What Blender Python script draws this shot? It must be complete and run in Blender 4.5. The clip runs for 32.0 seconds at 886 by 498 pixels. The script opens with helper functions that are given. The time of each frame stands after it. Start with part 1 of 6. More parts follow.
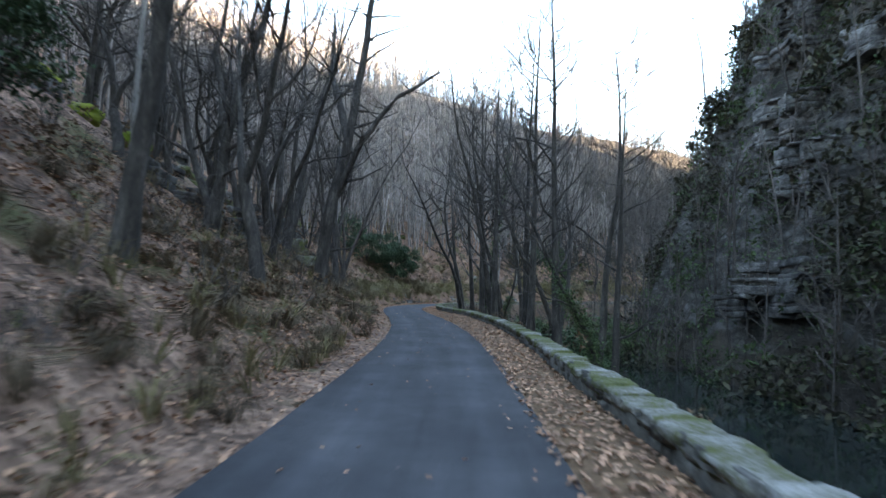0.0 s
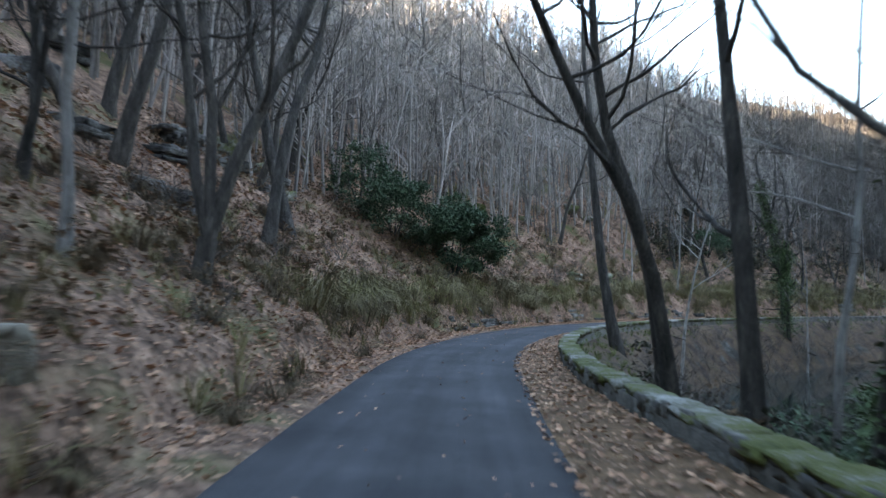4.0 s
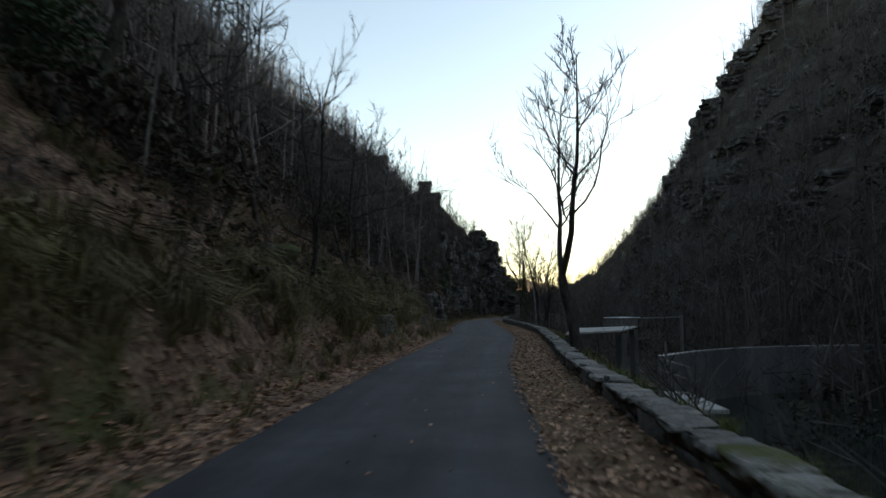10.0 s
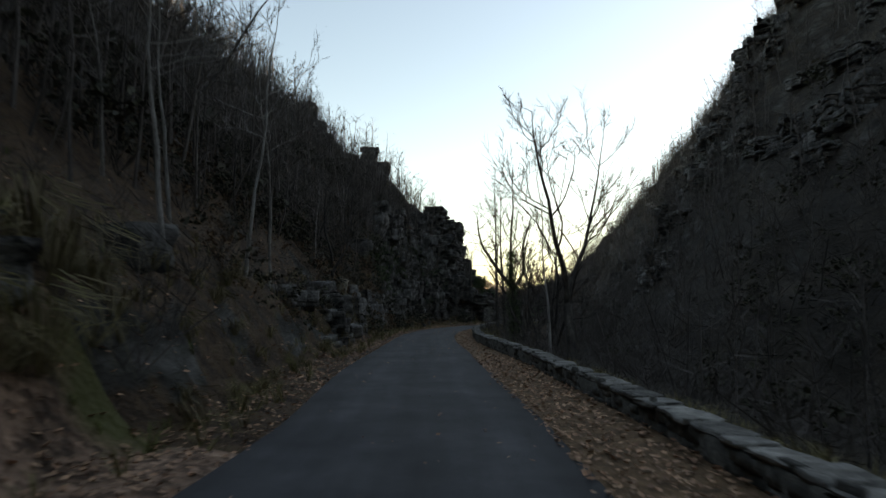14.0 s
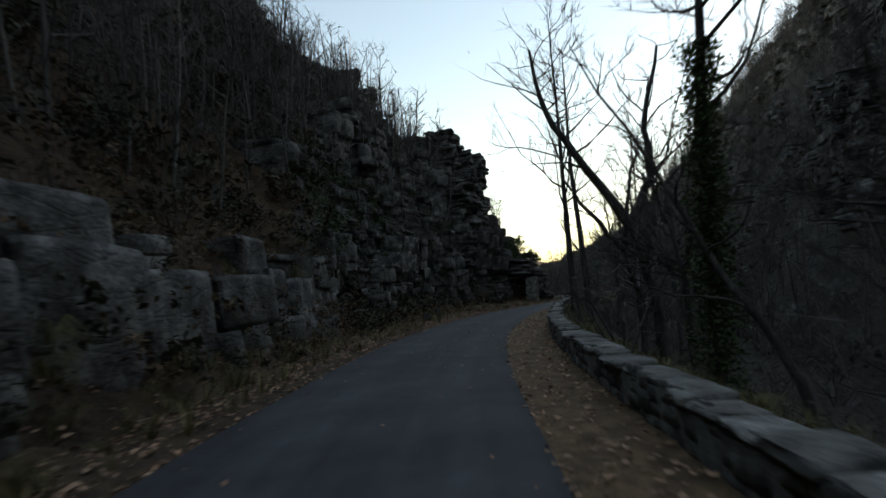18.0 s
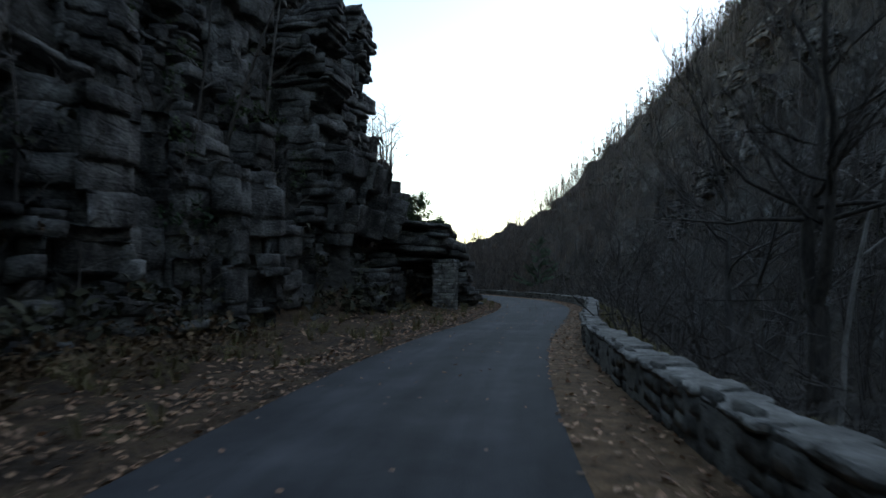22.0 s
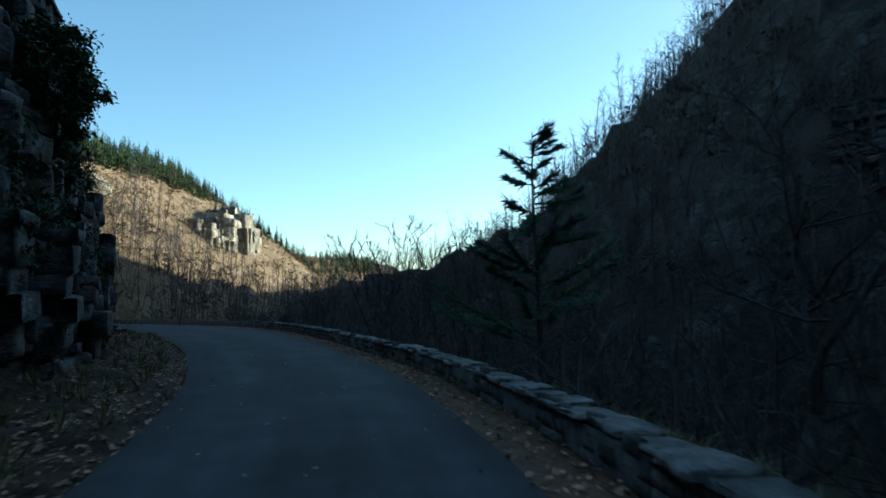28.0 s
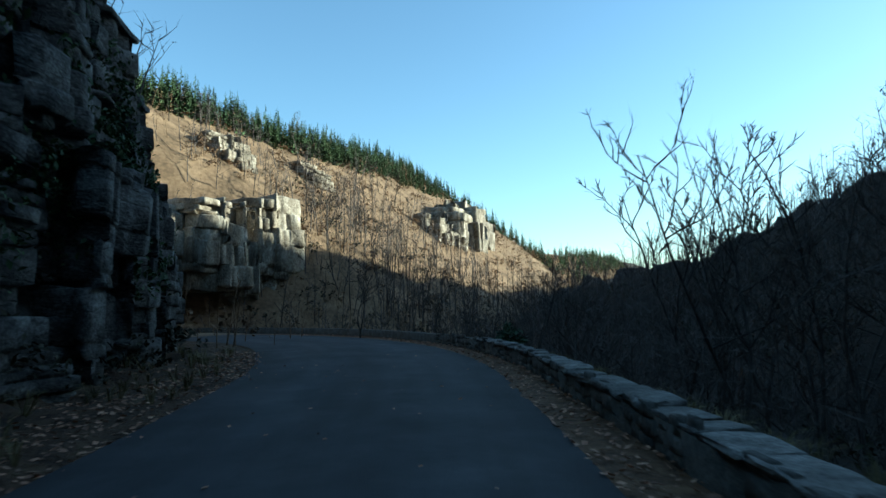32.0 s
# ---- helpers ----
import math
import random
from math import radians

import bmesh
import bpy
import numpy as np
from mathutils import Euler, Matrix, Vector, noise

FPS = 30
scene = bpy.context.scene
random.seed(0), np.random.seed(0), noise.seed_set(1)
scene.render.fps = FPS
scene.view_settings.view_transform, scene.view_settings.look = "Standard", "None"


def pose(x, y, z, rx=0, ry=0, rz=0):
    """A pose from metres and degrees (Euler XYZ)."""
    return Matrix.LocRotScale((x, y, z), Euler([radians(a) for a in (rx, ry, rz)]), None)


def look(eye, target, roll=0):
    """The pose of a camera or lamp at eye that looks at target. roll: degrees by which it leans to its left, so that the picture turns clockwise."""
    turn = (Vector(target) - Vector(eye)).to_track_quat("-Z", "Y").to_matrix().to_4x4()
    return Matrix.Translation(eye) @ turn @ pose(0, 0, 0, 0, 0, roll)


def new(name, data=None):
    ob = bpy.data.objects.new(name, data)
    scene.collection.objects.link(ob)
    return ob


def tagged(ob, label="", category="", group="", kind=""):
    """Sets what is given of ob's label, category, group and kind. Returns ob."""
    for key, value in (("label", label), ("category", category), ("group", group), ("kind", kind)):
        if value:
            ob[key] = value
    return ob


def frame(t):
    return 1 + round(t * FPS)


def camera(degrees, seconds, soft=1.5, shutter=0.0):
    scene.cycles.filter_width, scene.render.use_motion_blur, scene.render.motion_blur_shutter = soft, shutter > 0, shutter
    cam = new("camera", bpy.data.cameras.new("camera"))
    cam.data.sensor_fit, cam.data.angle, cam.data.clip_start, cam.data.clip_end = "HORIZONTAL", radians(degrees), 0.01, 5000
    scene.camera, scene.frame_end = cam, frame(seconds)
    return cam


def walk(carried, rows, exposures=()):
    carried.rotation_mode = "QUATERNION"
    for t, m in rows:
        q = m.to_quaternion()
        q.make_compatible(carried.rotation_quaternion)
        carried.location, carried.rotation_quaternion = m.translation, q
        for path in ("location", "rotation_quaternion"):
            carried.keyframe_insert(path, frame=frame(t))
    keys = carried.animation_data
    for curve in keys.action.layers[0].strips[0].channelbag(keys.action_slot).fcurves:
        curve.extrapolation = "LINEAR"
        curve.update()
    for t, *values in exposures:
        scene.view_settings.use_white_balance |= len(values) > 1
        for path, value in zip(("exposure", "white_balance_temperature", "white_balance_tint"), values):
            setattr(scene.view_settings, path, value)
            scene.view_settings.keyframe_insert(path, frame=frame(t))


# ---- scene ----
import itertools

# ---------------------------------------------------------------- camera
cam = camera(69.69, 32.0, 1.5, 0.4)
PATH = [
    (0, (4.682, -26.589, 1.600), (3.093, -16.737, 2.243), 1.15),
    (0.5, (4.080, -22.100, 1.600), (2.459, -12.256, 2.271), 0.75),
    (1, (3.474, -17.611, 1.600), (1.852, -7.771, 2.338), 0.14),
    (1.5, (2.840, -13.124, 1.600), (1.113, -3.305, 2.375), -0.17),
    (2, (2.111, -8.645, 1.600), (0.093, 1.119, 2.367), 0.18),
    (2.5, (1.235, -4.180, 1.601), (-1.125, 5.513, 2.286), 0.16),
    (3, (0.238, 0.292, 1.603), (-2.420, 9.911, 2.238), 0.97),
    (3.5, (-0.913, 4.664, 1.597), (-3.874, 14.192, 2.260), 0.63),
    (4, (-2.130, 9.033, 1.598), (-5.155, 18.536, 2.339), 0.78),
    (4.5, (-3.345, 13.398, 1.605), (-6.297, 22.920, 2.389), -0.00),
    (5, (-4.495, 17.755, 1.613), (-7.263, 27.337, 2.336), -0.84),
    (5.5, (-5.511, 22.100, 1.619), (-7.923, 31.786, 2.222), -2.53),
    (6, (-6.287, 26.427, 1.617), (-8.027, 36.257, 2.203), -1.66),
    (6.5, (-6.695, 30.869, 1.605), (-7.561, 40.814, 2.202), -1.64),
    (7, (-6.620, 35.465, 1.588), (-6.414, 45.438, 2.285), -2.42),
    (7.5, (-6.024, 40.211, 1.580), (-4.671, 50.080, 2.456), -3.23),
    (8, (-4.849, 44.917, 1.589), (-2.329, 54.565, 2.351), -4.78),
    (8.5, (-2.930, 49.601, 1.595), (0.544, 58.945, 2.382), -3.42),
    (9, (-0.710, 54.061, 1.595), (3.649, 63.022, 2.435), -1.95),
    (9.5, (1.898, 58.164, 1.583), (7.012, 66.697, 2.596), -1.15),
    (10, (4.647, 61.957, 1.563), (10.290, 70.158, 2.509), -0.45),
    (10.5, (7.431, 65.501, 1.541), (13.283, 73.558, 2.451), -0.68),
    (11, (10.113, 68.955, 1.525), (16.073, 76.933, 2.434), -0.33),
    (11.5, (12.734, 72.309, 1.535), (18.774, 80.213, 2.554), -0.83),
    (12, (15.412, 75.498, 1.567), (21.517, 83.354, 2.570), -1.09),
    (12.5, (18.034, 78.745, 1.598), (24.152, 86.590, 2.612), -0.23),
    (13, (20.636, 81.952, 1.630), (26.782, 89.785, 2.564), -0.12),
    (13.5, (23.110, 84.943, 1.661), (29.229, 92.777, 2.747), -0.78),
    (14, (25.360, 87.934, 1.694), (31.495, 95.769, 2.676), 0.34),
    (14.5, (27.687, 90.771, 1.676), (33.792, 98.655, 2.435), 2.08),
    (15, (29.979, 93.715, 1.657), (35.833, 101.784, 2.441), -0.00),
    (15.5, (32.250, 96.788, 1.652), (37.956, 104.963, 2.436), -0.00),
    (16, (34.575, 99.967, 1.663), (40.351, 108.092, 2.447), -0.00),
    (16.5, (37.034, 103.223, 1.677), (43.003, 111.215, 2.387), -2.28),
    (17, (39.720, 106.519, 1.666), (45.691, 114.515, 2.302), -2.85),
    (17.5, (42.547, 109.952, 1.625), (48.505, 117.955, 2.304), -3.39),
    (18, (45.442, 113.452, 1.570), (51.367, 121.480, 2.241), -3.52),
    (18.5, (48.235, 116.956, 1.521), (54.184, 124.966, 2.192), -1.97),
    (19, (50.950, 120.355, 1.497), (56.950, 128.319, 2.260), -0.95),
    (19.5, (53.540, 123.612, 1.505), (59.708, 131.449, 2.236), -0.42),
    (20, (56.295, 126.787, 1.561), (62.722, 134.415, 2.270), -1.72),
    (20.5, (59.066, 129.738, 1.602), (65.716, 137.161, 2.430), -0.07),
    (21, (61.768, 132.424, 1.623), (68.611, 139.684, 2.314), 0.13),
    (21.5, (64.410, 134.937, 1.627), (71.400, 142.046, 2.404), 0.25),
    (22, (67.052, 137.357, 1.614), (74.248, 144.287, 2.061), 0.23),
    (22.5, (69.749, 139.712, 1.586), (77.092, 146.469, 2.229), 1.13),
    (23, (72.559, 142.028, 1.545), (80.102, 148.570, 2.099), 1.91),
    (23.5, (75.477, 144.245, 1.496), (83.295, 150.456, 2.056), 2.42),
    (24, (78.499, 146.312, 1.449), (86.571, 152.182, 2.079), 2.20),
    (24.5, (81.513, 148.207, 1.440), (89.798, 153.754, 2.202), 2.97),
    (25, (84.511, 150.038, 1.493), (92.930, 155.378, 2.277), -0.00),
    (25.5, (87.486, 151.788, 1.558), (95.947, 157.061, 2.342), -0.00),
    (26, (90.391, 153.504, 1.612), (98.791, 158.873, 2.396), -0.00),
    (26.5, (93.178, 155.236, 1.643), (101.393, 160.878, 2.468), -1.24),
    (27, (95.729, 157.122, 1.636), (103.611, 163.226, 2.422), -0.25),
    (27.5, (98.064, 159.004, 1.601), (105.614, 165.508, 2.438), -0.39),
    (28, (100.207, 160.841, 1.575), (107.376, 167.761, 2.425), -0.22),
    (28.5, (102.066, 162.778, 1.579), (108.789, 170.127, 2.470), -0.22),
    (29, (103.757, 164.799, 1.604), (110.018, 172.548, 2.469), 0.20),
    (29.5, (105.318, 166.885, 1.624), (111.128, 174.974, 2.526), 0.26),
    (30, (106.738, 168.975, 1.629), (112.077, 177.376, 2.584), 0.50),
    (30.5, (108.012, 171.010, 1.619), (112.993, 179.632, 2.538), 0.19),
    (31, (109.119, 173.028, 1.586), (113.758, 181.846, 2.429), -0.27),
    (31.5, (110.136, 175.022, 1.538), (114.500, 183.971, 2.470), -0.52),
    (32, (111.119, 177.020, 1.489), (115.288, 186.064, 2.402), -0.63),
]
EXPO = [(0.0, 4.3, 7900, 13), (3.5, 4.2, 7900, 13), (6.0, 4.9, 7900, 13), (7.2, 4.8, 7800, 12), (8.0, 3.6, 8200, 12), (8.6, 2.7, 8500, 13), (10.0, 2.05, 9700, 14), (14.5, 1.9, 10200, 14), (17.0, 1.9, 10000, 13), (20.0, 2.1, 9300, 13), (22.0, 2.35, 8300, 12), (24.6, 3.1, 8200, 12), (26.3, 1.30, 5800, -9), (32.0, 1.36, 5550, -11)]
walk(cam, [(t, look(eye, target, roll)) for t, eye, target, roll in PATH], EXPO)

# ---------------------------------------------------------------- light
SUN_DIR = Vector((0.93, -0.22, 0.21)).normalized()   # towards the sun
world = bpy.data.worlds.new("sky")
scene.world = world
world.use_nodes = True
wn = world.node_tree
sky = wn.nodes.new("ShaderNodeTexSky")
sky.sky_type, sky.sun_disc = "NISHITA", False
sky.sun_elevation = math.asin(SUN_DIR.z)
sky.sun_rotation = math.atan2(SUN_DIR.x, SUN_DIR.y)
sky.air_density, sky.dust_density, sky.ozone_density = 1.0, 0.6, 2.0
wn.links.new(sky.outputs[0], wn.nodes["Background"].inputs[0])
wn.nodes["Background"].inputs[1].default_value = 0.12
sun = new("sun", bpy.data.lights.new("sun", "SUN"))
sun.data.energy, sun.data.angle, sun.data.color = 5.0, radians(0.6), (1.0, 0.90, 0.76)
sun.matrix_world = look(SUN_DIR * 300, (0, 0, 0))


# ---------------------------------------------------------------- materials
def mat(name, ramp, scale=4.0, rough=0.85, bump=0.3, fine=30.0, spec=0.2, rnd=0.0, island=False, stretch=(1, 1, 1), detail=6.0):
    """A mottled surface: ramp colours over coarse noise, fine grain on top, bump from both; rnd varies it from piece to piece."""
    m = bpy.data.materials.new(name)
    m.use_nodes = True
    nt = m.node_tree
    N, L = nt.nodes, nt.links
    b = N["Principled BSDF"]
    co = N.new("ShaderNodeNewGeometry")
    mp = N.new("ShaderNodeMapping")
    mp.inputs["Scale"].default_value = stretch
    L.new(co.outputs["Position"], mp.inputs[0])
    n1 = N.new("ShaderNodeTexNoise")
    n1.inputs["Scale"].default_value, n1.inputs["Detail"].default_value = scale, detail
    n1.inputs["Roughness"].default_value = 0.62
    n2 = N.new("ShaderNodeTexNoise")
    n2.inputs["Scale"].default_value, n2.inputs["Detail"].default_value = fine, 4
    for n in (n1, n2):
        L.new(mp.outputs[0], n.inputs["Vector"])
    mix = N.new("ShaderNodeMath")
    mix.operation = "MULTIPLY_ADD"
    L.new(n2.outputs[0], mix.inputs[0])
    mix.inputs[1].default_value = 0.45
    L.new(n1.outputs[0], mix.inputs[2])
    sub = N.new("ShaderNodeMath")
    sub.operation = "SUBTRACT"
    L.new(mix.outputs[0], sub.inputs[0])
    sub.inputs[1].default_value = 0.22
    cr = N.new("ShaderNodeValToRGB")
    els = cr.color_ramp.elements
    while len(els) < len(ramp):
        els.new(0.5)
    for e, (p, c) in zip(els, ramp):
        e.position, e.color = p, (*c, 1)
    L.new(sub.outputs[0], cr.inputs[0])
    out = cr.outputs[0]
    if rnd:
        hs = N.new("ShaderNodeHueSaturation")
        if island:
            src = co.outputs["Random Per Island"]
        else:
            oi = N.new("ShaderNodeObjectInfo")
            src = oi.outputs["Random"]
        mr = N.new("ShaderNodeMapRange")
        mr.inputs["To Min"].default_value, mr.inputs["To Max"].default_value = 1 - rnd, 1 + rnd
        L.new(src, mr.inputs[0])
        L.new(mr.outputs[0], hs.inputs["Value"])
        L.new(out, hs.inputs["Color"])
        out = hs.outputs[0]
    L.new(out, b.inputs["Base Color"])
    b.inputs["Roughness"].default_value = rough
    b.inputs["Specular IOR Level"].default_value = spec
    if bump:
        bp = N.new("ShaderNodeBump")
        bp.inputs["Strength"].default_value, bp.inputs["Distance"].default_value = bump, 0.08
        L.new(mix.outputs[0], bp.inputs["Height"])
        L.new(bp.outputs[0], b.inputs["Normal"])
    return m


M = {}
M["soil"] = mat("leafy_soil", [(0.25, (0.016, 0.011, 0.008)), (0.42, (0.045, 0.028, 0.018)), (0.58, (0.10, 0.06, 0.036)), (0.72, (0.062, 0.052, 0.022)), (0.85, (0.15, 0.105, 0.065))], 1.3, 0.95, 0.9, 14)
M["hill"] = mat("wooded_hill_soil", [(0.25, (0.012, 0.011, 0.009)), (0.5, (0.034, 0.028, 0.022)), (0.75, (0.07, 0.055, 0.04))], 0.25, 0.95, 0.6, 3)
M["asphalt"] = mat("asphalt", [(0.2, (0.024, 0.025, 0.028)), (0.5, (0.044, 0.045, 0.049)), (0.8, (0.075, 0.075, 0.078))], 0.6, 0.85, 0.3, 60, 0.2, stretch=(1, 1, 1))
M["verge"] = mat("leafy_verge", [(0.25, (0.04, 0.027, 0.017)), (0.5, (0.13, 0.075, 0.042)), (0.75, (0.22, 0.13, 0.07))], 3.5, 0.95, 0.8, 25)
M["rock"] = mat("layered_rock", [(0.32, (0.015, 0.014, 0.013)), (0.46, (0.048, 0.045, 0.042)), (0.58, (0.115, 0.11, 0.102)), (0.74, (0.22, 0.21, 0.195))], 1.1, 0.88, 0.5, 14, 0.25, rnd=0.3, stretch=(1, 1, 1.3))
M["palerock"] = mat("pale_rock", [(0.3, (0.06, 0.05, 0.036)), (0.48, (0.19, 0.16, 0.12)), (0.6, (0.30, 0.265, 0.21)), (0.75, (0.44, 0.40, 0.33))], 0.5, 0.9, 0.8, 5, rnd=0.25, stretch=(1.4, 1.4, 1))
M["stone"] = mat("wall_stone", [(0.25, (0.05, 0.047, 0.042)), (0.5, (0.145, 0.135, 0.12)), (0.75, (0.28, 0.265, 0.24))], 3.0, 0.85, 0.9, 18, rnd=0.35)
# Same stone as above, darkened for the shade on the wall's road face.
M["stone_i"] = mat("wall_stone_shaded", [(0.25, (0.03, 0.028, 0.025)), (0.5, (0.08, 0.075, 0.066)), (0.75, (0.17, 0.16, 0.14))], 3.0, 0.85, 0.9, 18, rnd=0.35, island=True)
M["face_stone"] = mat("wall_face_shaded", [(0.25, (0.03, 0.028, 0.025)), (0.5, (0.08, 0.075, 0.066)), (0.75, (0.17, 0.16, 0.14))], 3.0, 0.9, 0.9, 18, rnd=0.35)
M["mortar"] = mat("old_mortar", [(0.3, (0.05, 0.045, 0.04)), (0.7, (0.13, 0.12, 0.10))], 5, 0.95, 0.7, 30)
M["moss"] = mat("mossy_stone", [(0.3, (0.035, 0.042, 0.014)), (0.45, (0.09, 0.10, 0.03)), (0.52, (0.11, 0.105, 0.075)), (0.66, (0.26, 0.25, 0.225)), (0.78, (0.38, 0.37, 0.34))], 1.1, 0.95, 0.9, 22)
M["bark"] = mat("bark", [(0.3, (0.02, 0.018, 0.016)), (0.55, (0.055, 0.048, 0.042)), (0.8, (0.13, 0.115, 0.10))], 5, 0.9, 0.9, 30, rnd=0.3, stretch=(1, 1, 0.25))
M["greybark"] = mat("grey_bark", [(0.3, (0.05, 0.046, 0.042)), (0.55, (0.115, 0.105, 0.097)), (0.8, (0.22, 0.20, 0.185))], 5, 0.9, 0.8, 30, rnd=0.3, stretch=(1, 1, 0.3))
M["palebark"] = mat("pale_bark", [(0.3, (0.10, 0.09, 0.08)), (0.55, (0.24, 0.22, 0.20)), (0.8, (0.36, 0.34, 0.31))], 5, 0.9, 0.7, 30, rnd=0.25, stretch=(1, 1, 0.3))
M["twig"] = mat("twigs", [(0.3, (0.055, 0.047, 0.042)), (0.7, (0.14, 0.12, 0.107))], 3, 0.9, 0, 20, rnd=0.25)
M["fartwig"] = mat("far_wood", [(0.3, (0.045, 0.039, 0.035)), (0.7, (0.125, 0.107, 0.096))], 0.3, 0.95, 0, 4, rnd=0.35, island=True)
# Paler copy of far_wood: birch-like stems, plus the haze lightening this slope.
M["palewood"] = mat("pale_hazy_wood", [(0.3, (0.125, 0.108, 0.098)), (0.7, (0.29, 0.255, 0.23))], 0.3, 0.95, 0, 4, rnd=0.45, island=True)
# Lit copy of far_wood: tan scrub with the sun's warmth in its colour.
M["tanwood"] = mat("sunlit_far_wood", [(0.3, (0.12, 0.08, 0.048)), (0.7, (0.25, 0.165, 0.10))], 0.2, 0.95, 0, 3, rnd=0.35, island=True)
M["leaf"] = mat("fallen_leaves", [(0.25, (0.16, 0.075, 0.042)), (0.5, (0.33, 0.17, 0.10)), (0.75, (0.47, 0.28, 0.17))], 2.0, 0.75, 0, 12, 0.4, rnd=0.5, island=True)
M["grass"] = mat("dry_grass", [(0.25, (0.07, 0.058, 0.022)), (0.5, (0.14, 0.115, 0.05)), (0.75, (0.24, 0.19, 0.10))], 0.5, 0.8, 0, 8, rnd=0.4, island=True)
M["fern"] = mat("green_undergrowth", [(0.25, (0.05, 0.06, 0.02)), (0.5, (0.10, 0.12, 0.035)), (0.75, (0.16, 0.15, 0.06))], 0.8, 0.8, 0, 8, rnd=0.4, island=True)
M["evergreen"] = mat("evergreen_leaves", [(0.25, (0.016, 0.032, 0.016)), (0.5, (0.035, 0.065, 0.032)), (0.75, (0.06, 0.10, 0.05))], 1.5, 0.65, 0, 10, 0.22, rnd=0.4, island=True)
M["ivy"] = mat("ivy_leaves", [(0.25, (0.02, 0.035, 0.014)), (0.5, (0.045, 0.075, 0.025)), (0.75, (0.07, 0.095, 0.04))], 2, 0.65, 0, 10, 0.22, rnd=0.4, island=True)
M["pine"] = mat("pine_needles", [(0.25, (0.025, 0.045, 0.02)), (0.5, (0.05, 0.085, 0.035)), (0.75, (0.08, 0.12, 0.05))], 0.4, 0.8, 0, 5, rnd=0.35, island=True)
M["concrete"] = mat("concrete", [(0.25, (0.20, 0.19, 0.17)), (0.5, (0.33, 0.32, 0.29)), (0.75, (0.42, 0.40, 0.37))], 1.5, 0.85, 0.3, 25)
# Darker, smoother concrete, used for the weir and the platform legs.
M["darkconcrete"] = mat("dark_concrete", [(0.25, (0.05, 0.05, 0.05)), (0.5, (0.11, 0.11, 0.11)), (0.75, (0.20, 0.20, 0.19))], 0.8, 0.3, 0.2, 14, 0.5, stretch=(1, 1, 0.3))
M["steel"] = mat("weathered_steel", [(0.3, (0.10, 0.095, 0.09)), (0.7, (0.24, 0.23, 0.22))], 6, 0.5, 0.2, 30)
M["whitepaint"] = mat("white_paint", [(0.3, (0.55, 0.55, 0.53)), (0.7, (0.80, 0.80, 0.78))], 3, 0.6, 0.1, 20)
# Lighter than wooded_hill_soil: tan grass, with sunlight worked into the colour.
M["tanhill"] = mat("sunlit_tan_hillside", [(0.25, (0.07, 0.05, 0.03)), (0.5, (0.18, 0.12, 0.07)), (0.75, (0.29, 0.20, 0.12))], 0.35, 0.95, 0.7, 3)


def steep_rock(m, lo=0.86, hi=1.0):
    """Grey bedded rock where the ground is too steep to hold soil."""
    nt = m.node_tree
    N, L = nt.nodes, nt.links
    b = N["Principled BSDF"]
    g = N.new("ShaderNodeNewGeometry")
    sep = N.new("ShaderNodeSeparateXYZ")
    L.new(g.outputs["Normal"], sep.inputs[0])
    nz = N.new("ShaderNodeTexNoise")
    nz.inputs["Scale"].default_value, nz.inputs["Detail"].default_value = 0.35, 8
    L.new(g.outputs["Position"], nz.inputs["Vector"])
    ma = N.new("ShaderNodeMath")
    ma.operation = "MULTIPLY_ADD"
    L.new(nz.outputs[0], ma.inputs[0])
    ma.inputs[1].default_value = 0.9
    L.new(sep.outputs["Z"], ma.inputs[2])
    cr = N.new("ShaderNodeValToRGB")
    cr.color_ramp.elements[0].position, cr.color_ramp.elements[1].position = lo, hi
    cr.color_ramp.elements[0].color, cr.color_ramp.elements[1].color = (1, 1, 1, 1), (0, 0, 0, 1)
    L.new(ma.outputs[0], cr.inputs[0])
    mp = N.new("ShaderNodeMapping")
    mp.inputs["Scale"].default_value = (0.5, 0.5, 1.6)
    L.new(g.outputs["Position"], mp.inputs[0])
    st = N.new("ShaderNodeTexNoise")
    st.inputs["Scale"].default_value, st.inputs["Detail"].default_value, st.inputs["Roughness"].default_value = 0.8, 10, 0.7
    L.new(mp.outputs[0], st.inputs["Vector"])
    rc = N.new("ShaderNodeValToRGB")
    rc.color_ramp.elements.new(0.5)
    for e, (p, c) in zip(rc.color_ramp.elements, ((0.36, (0.012, 0.011, 0.009)), (0.5, (0.045, 0.042, 0.036)), (0.66, (0.13, 0.125, 0.115)))):
        e.position, e.color = p, (*c, 1)
    L.new(st.outputs[0], rc.inputs[0])
    mx = N.new("ShaderNodeMixRGB")
    L.new(cr.outputs[0], mx.inputs[0])
    L.new(b.inputs["Base Color"].links[0].from_socket, mx.inputs[1])
    L.new(rc.outputs[0], mx.inputs[2])
    L.new(mx.outputs[0], b.inputs["Base Color"])
    bp = N.new("ShaderNodeBump")
    bp.inputs["Strength"].default_value, bp.inputs["Distance"].default_value = 0.8, 0.5
    L.new(st.outputs[0], bp.inputs["Height"])
    L.new(bp.outputs[0], b.inputs["Normal"].links[0].from_node.inputs["Normal"])


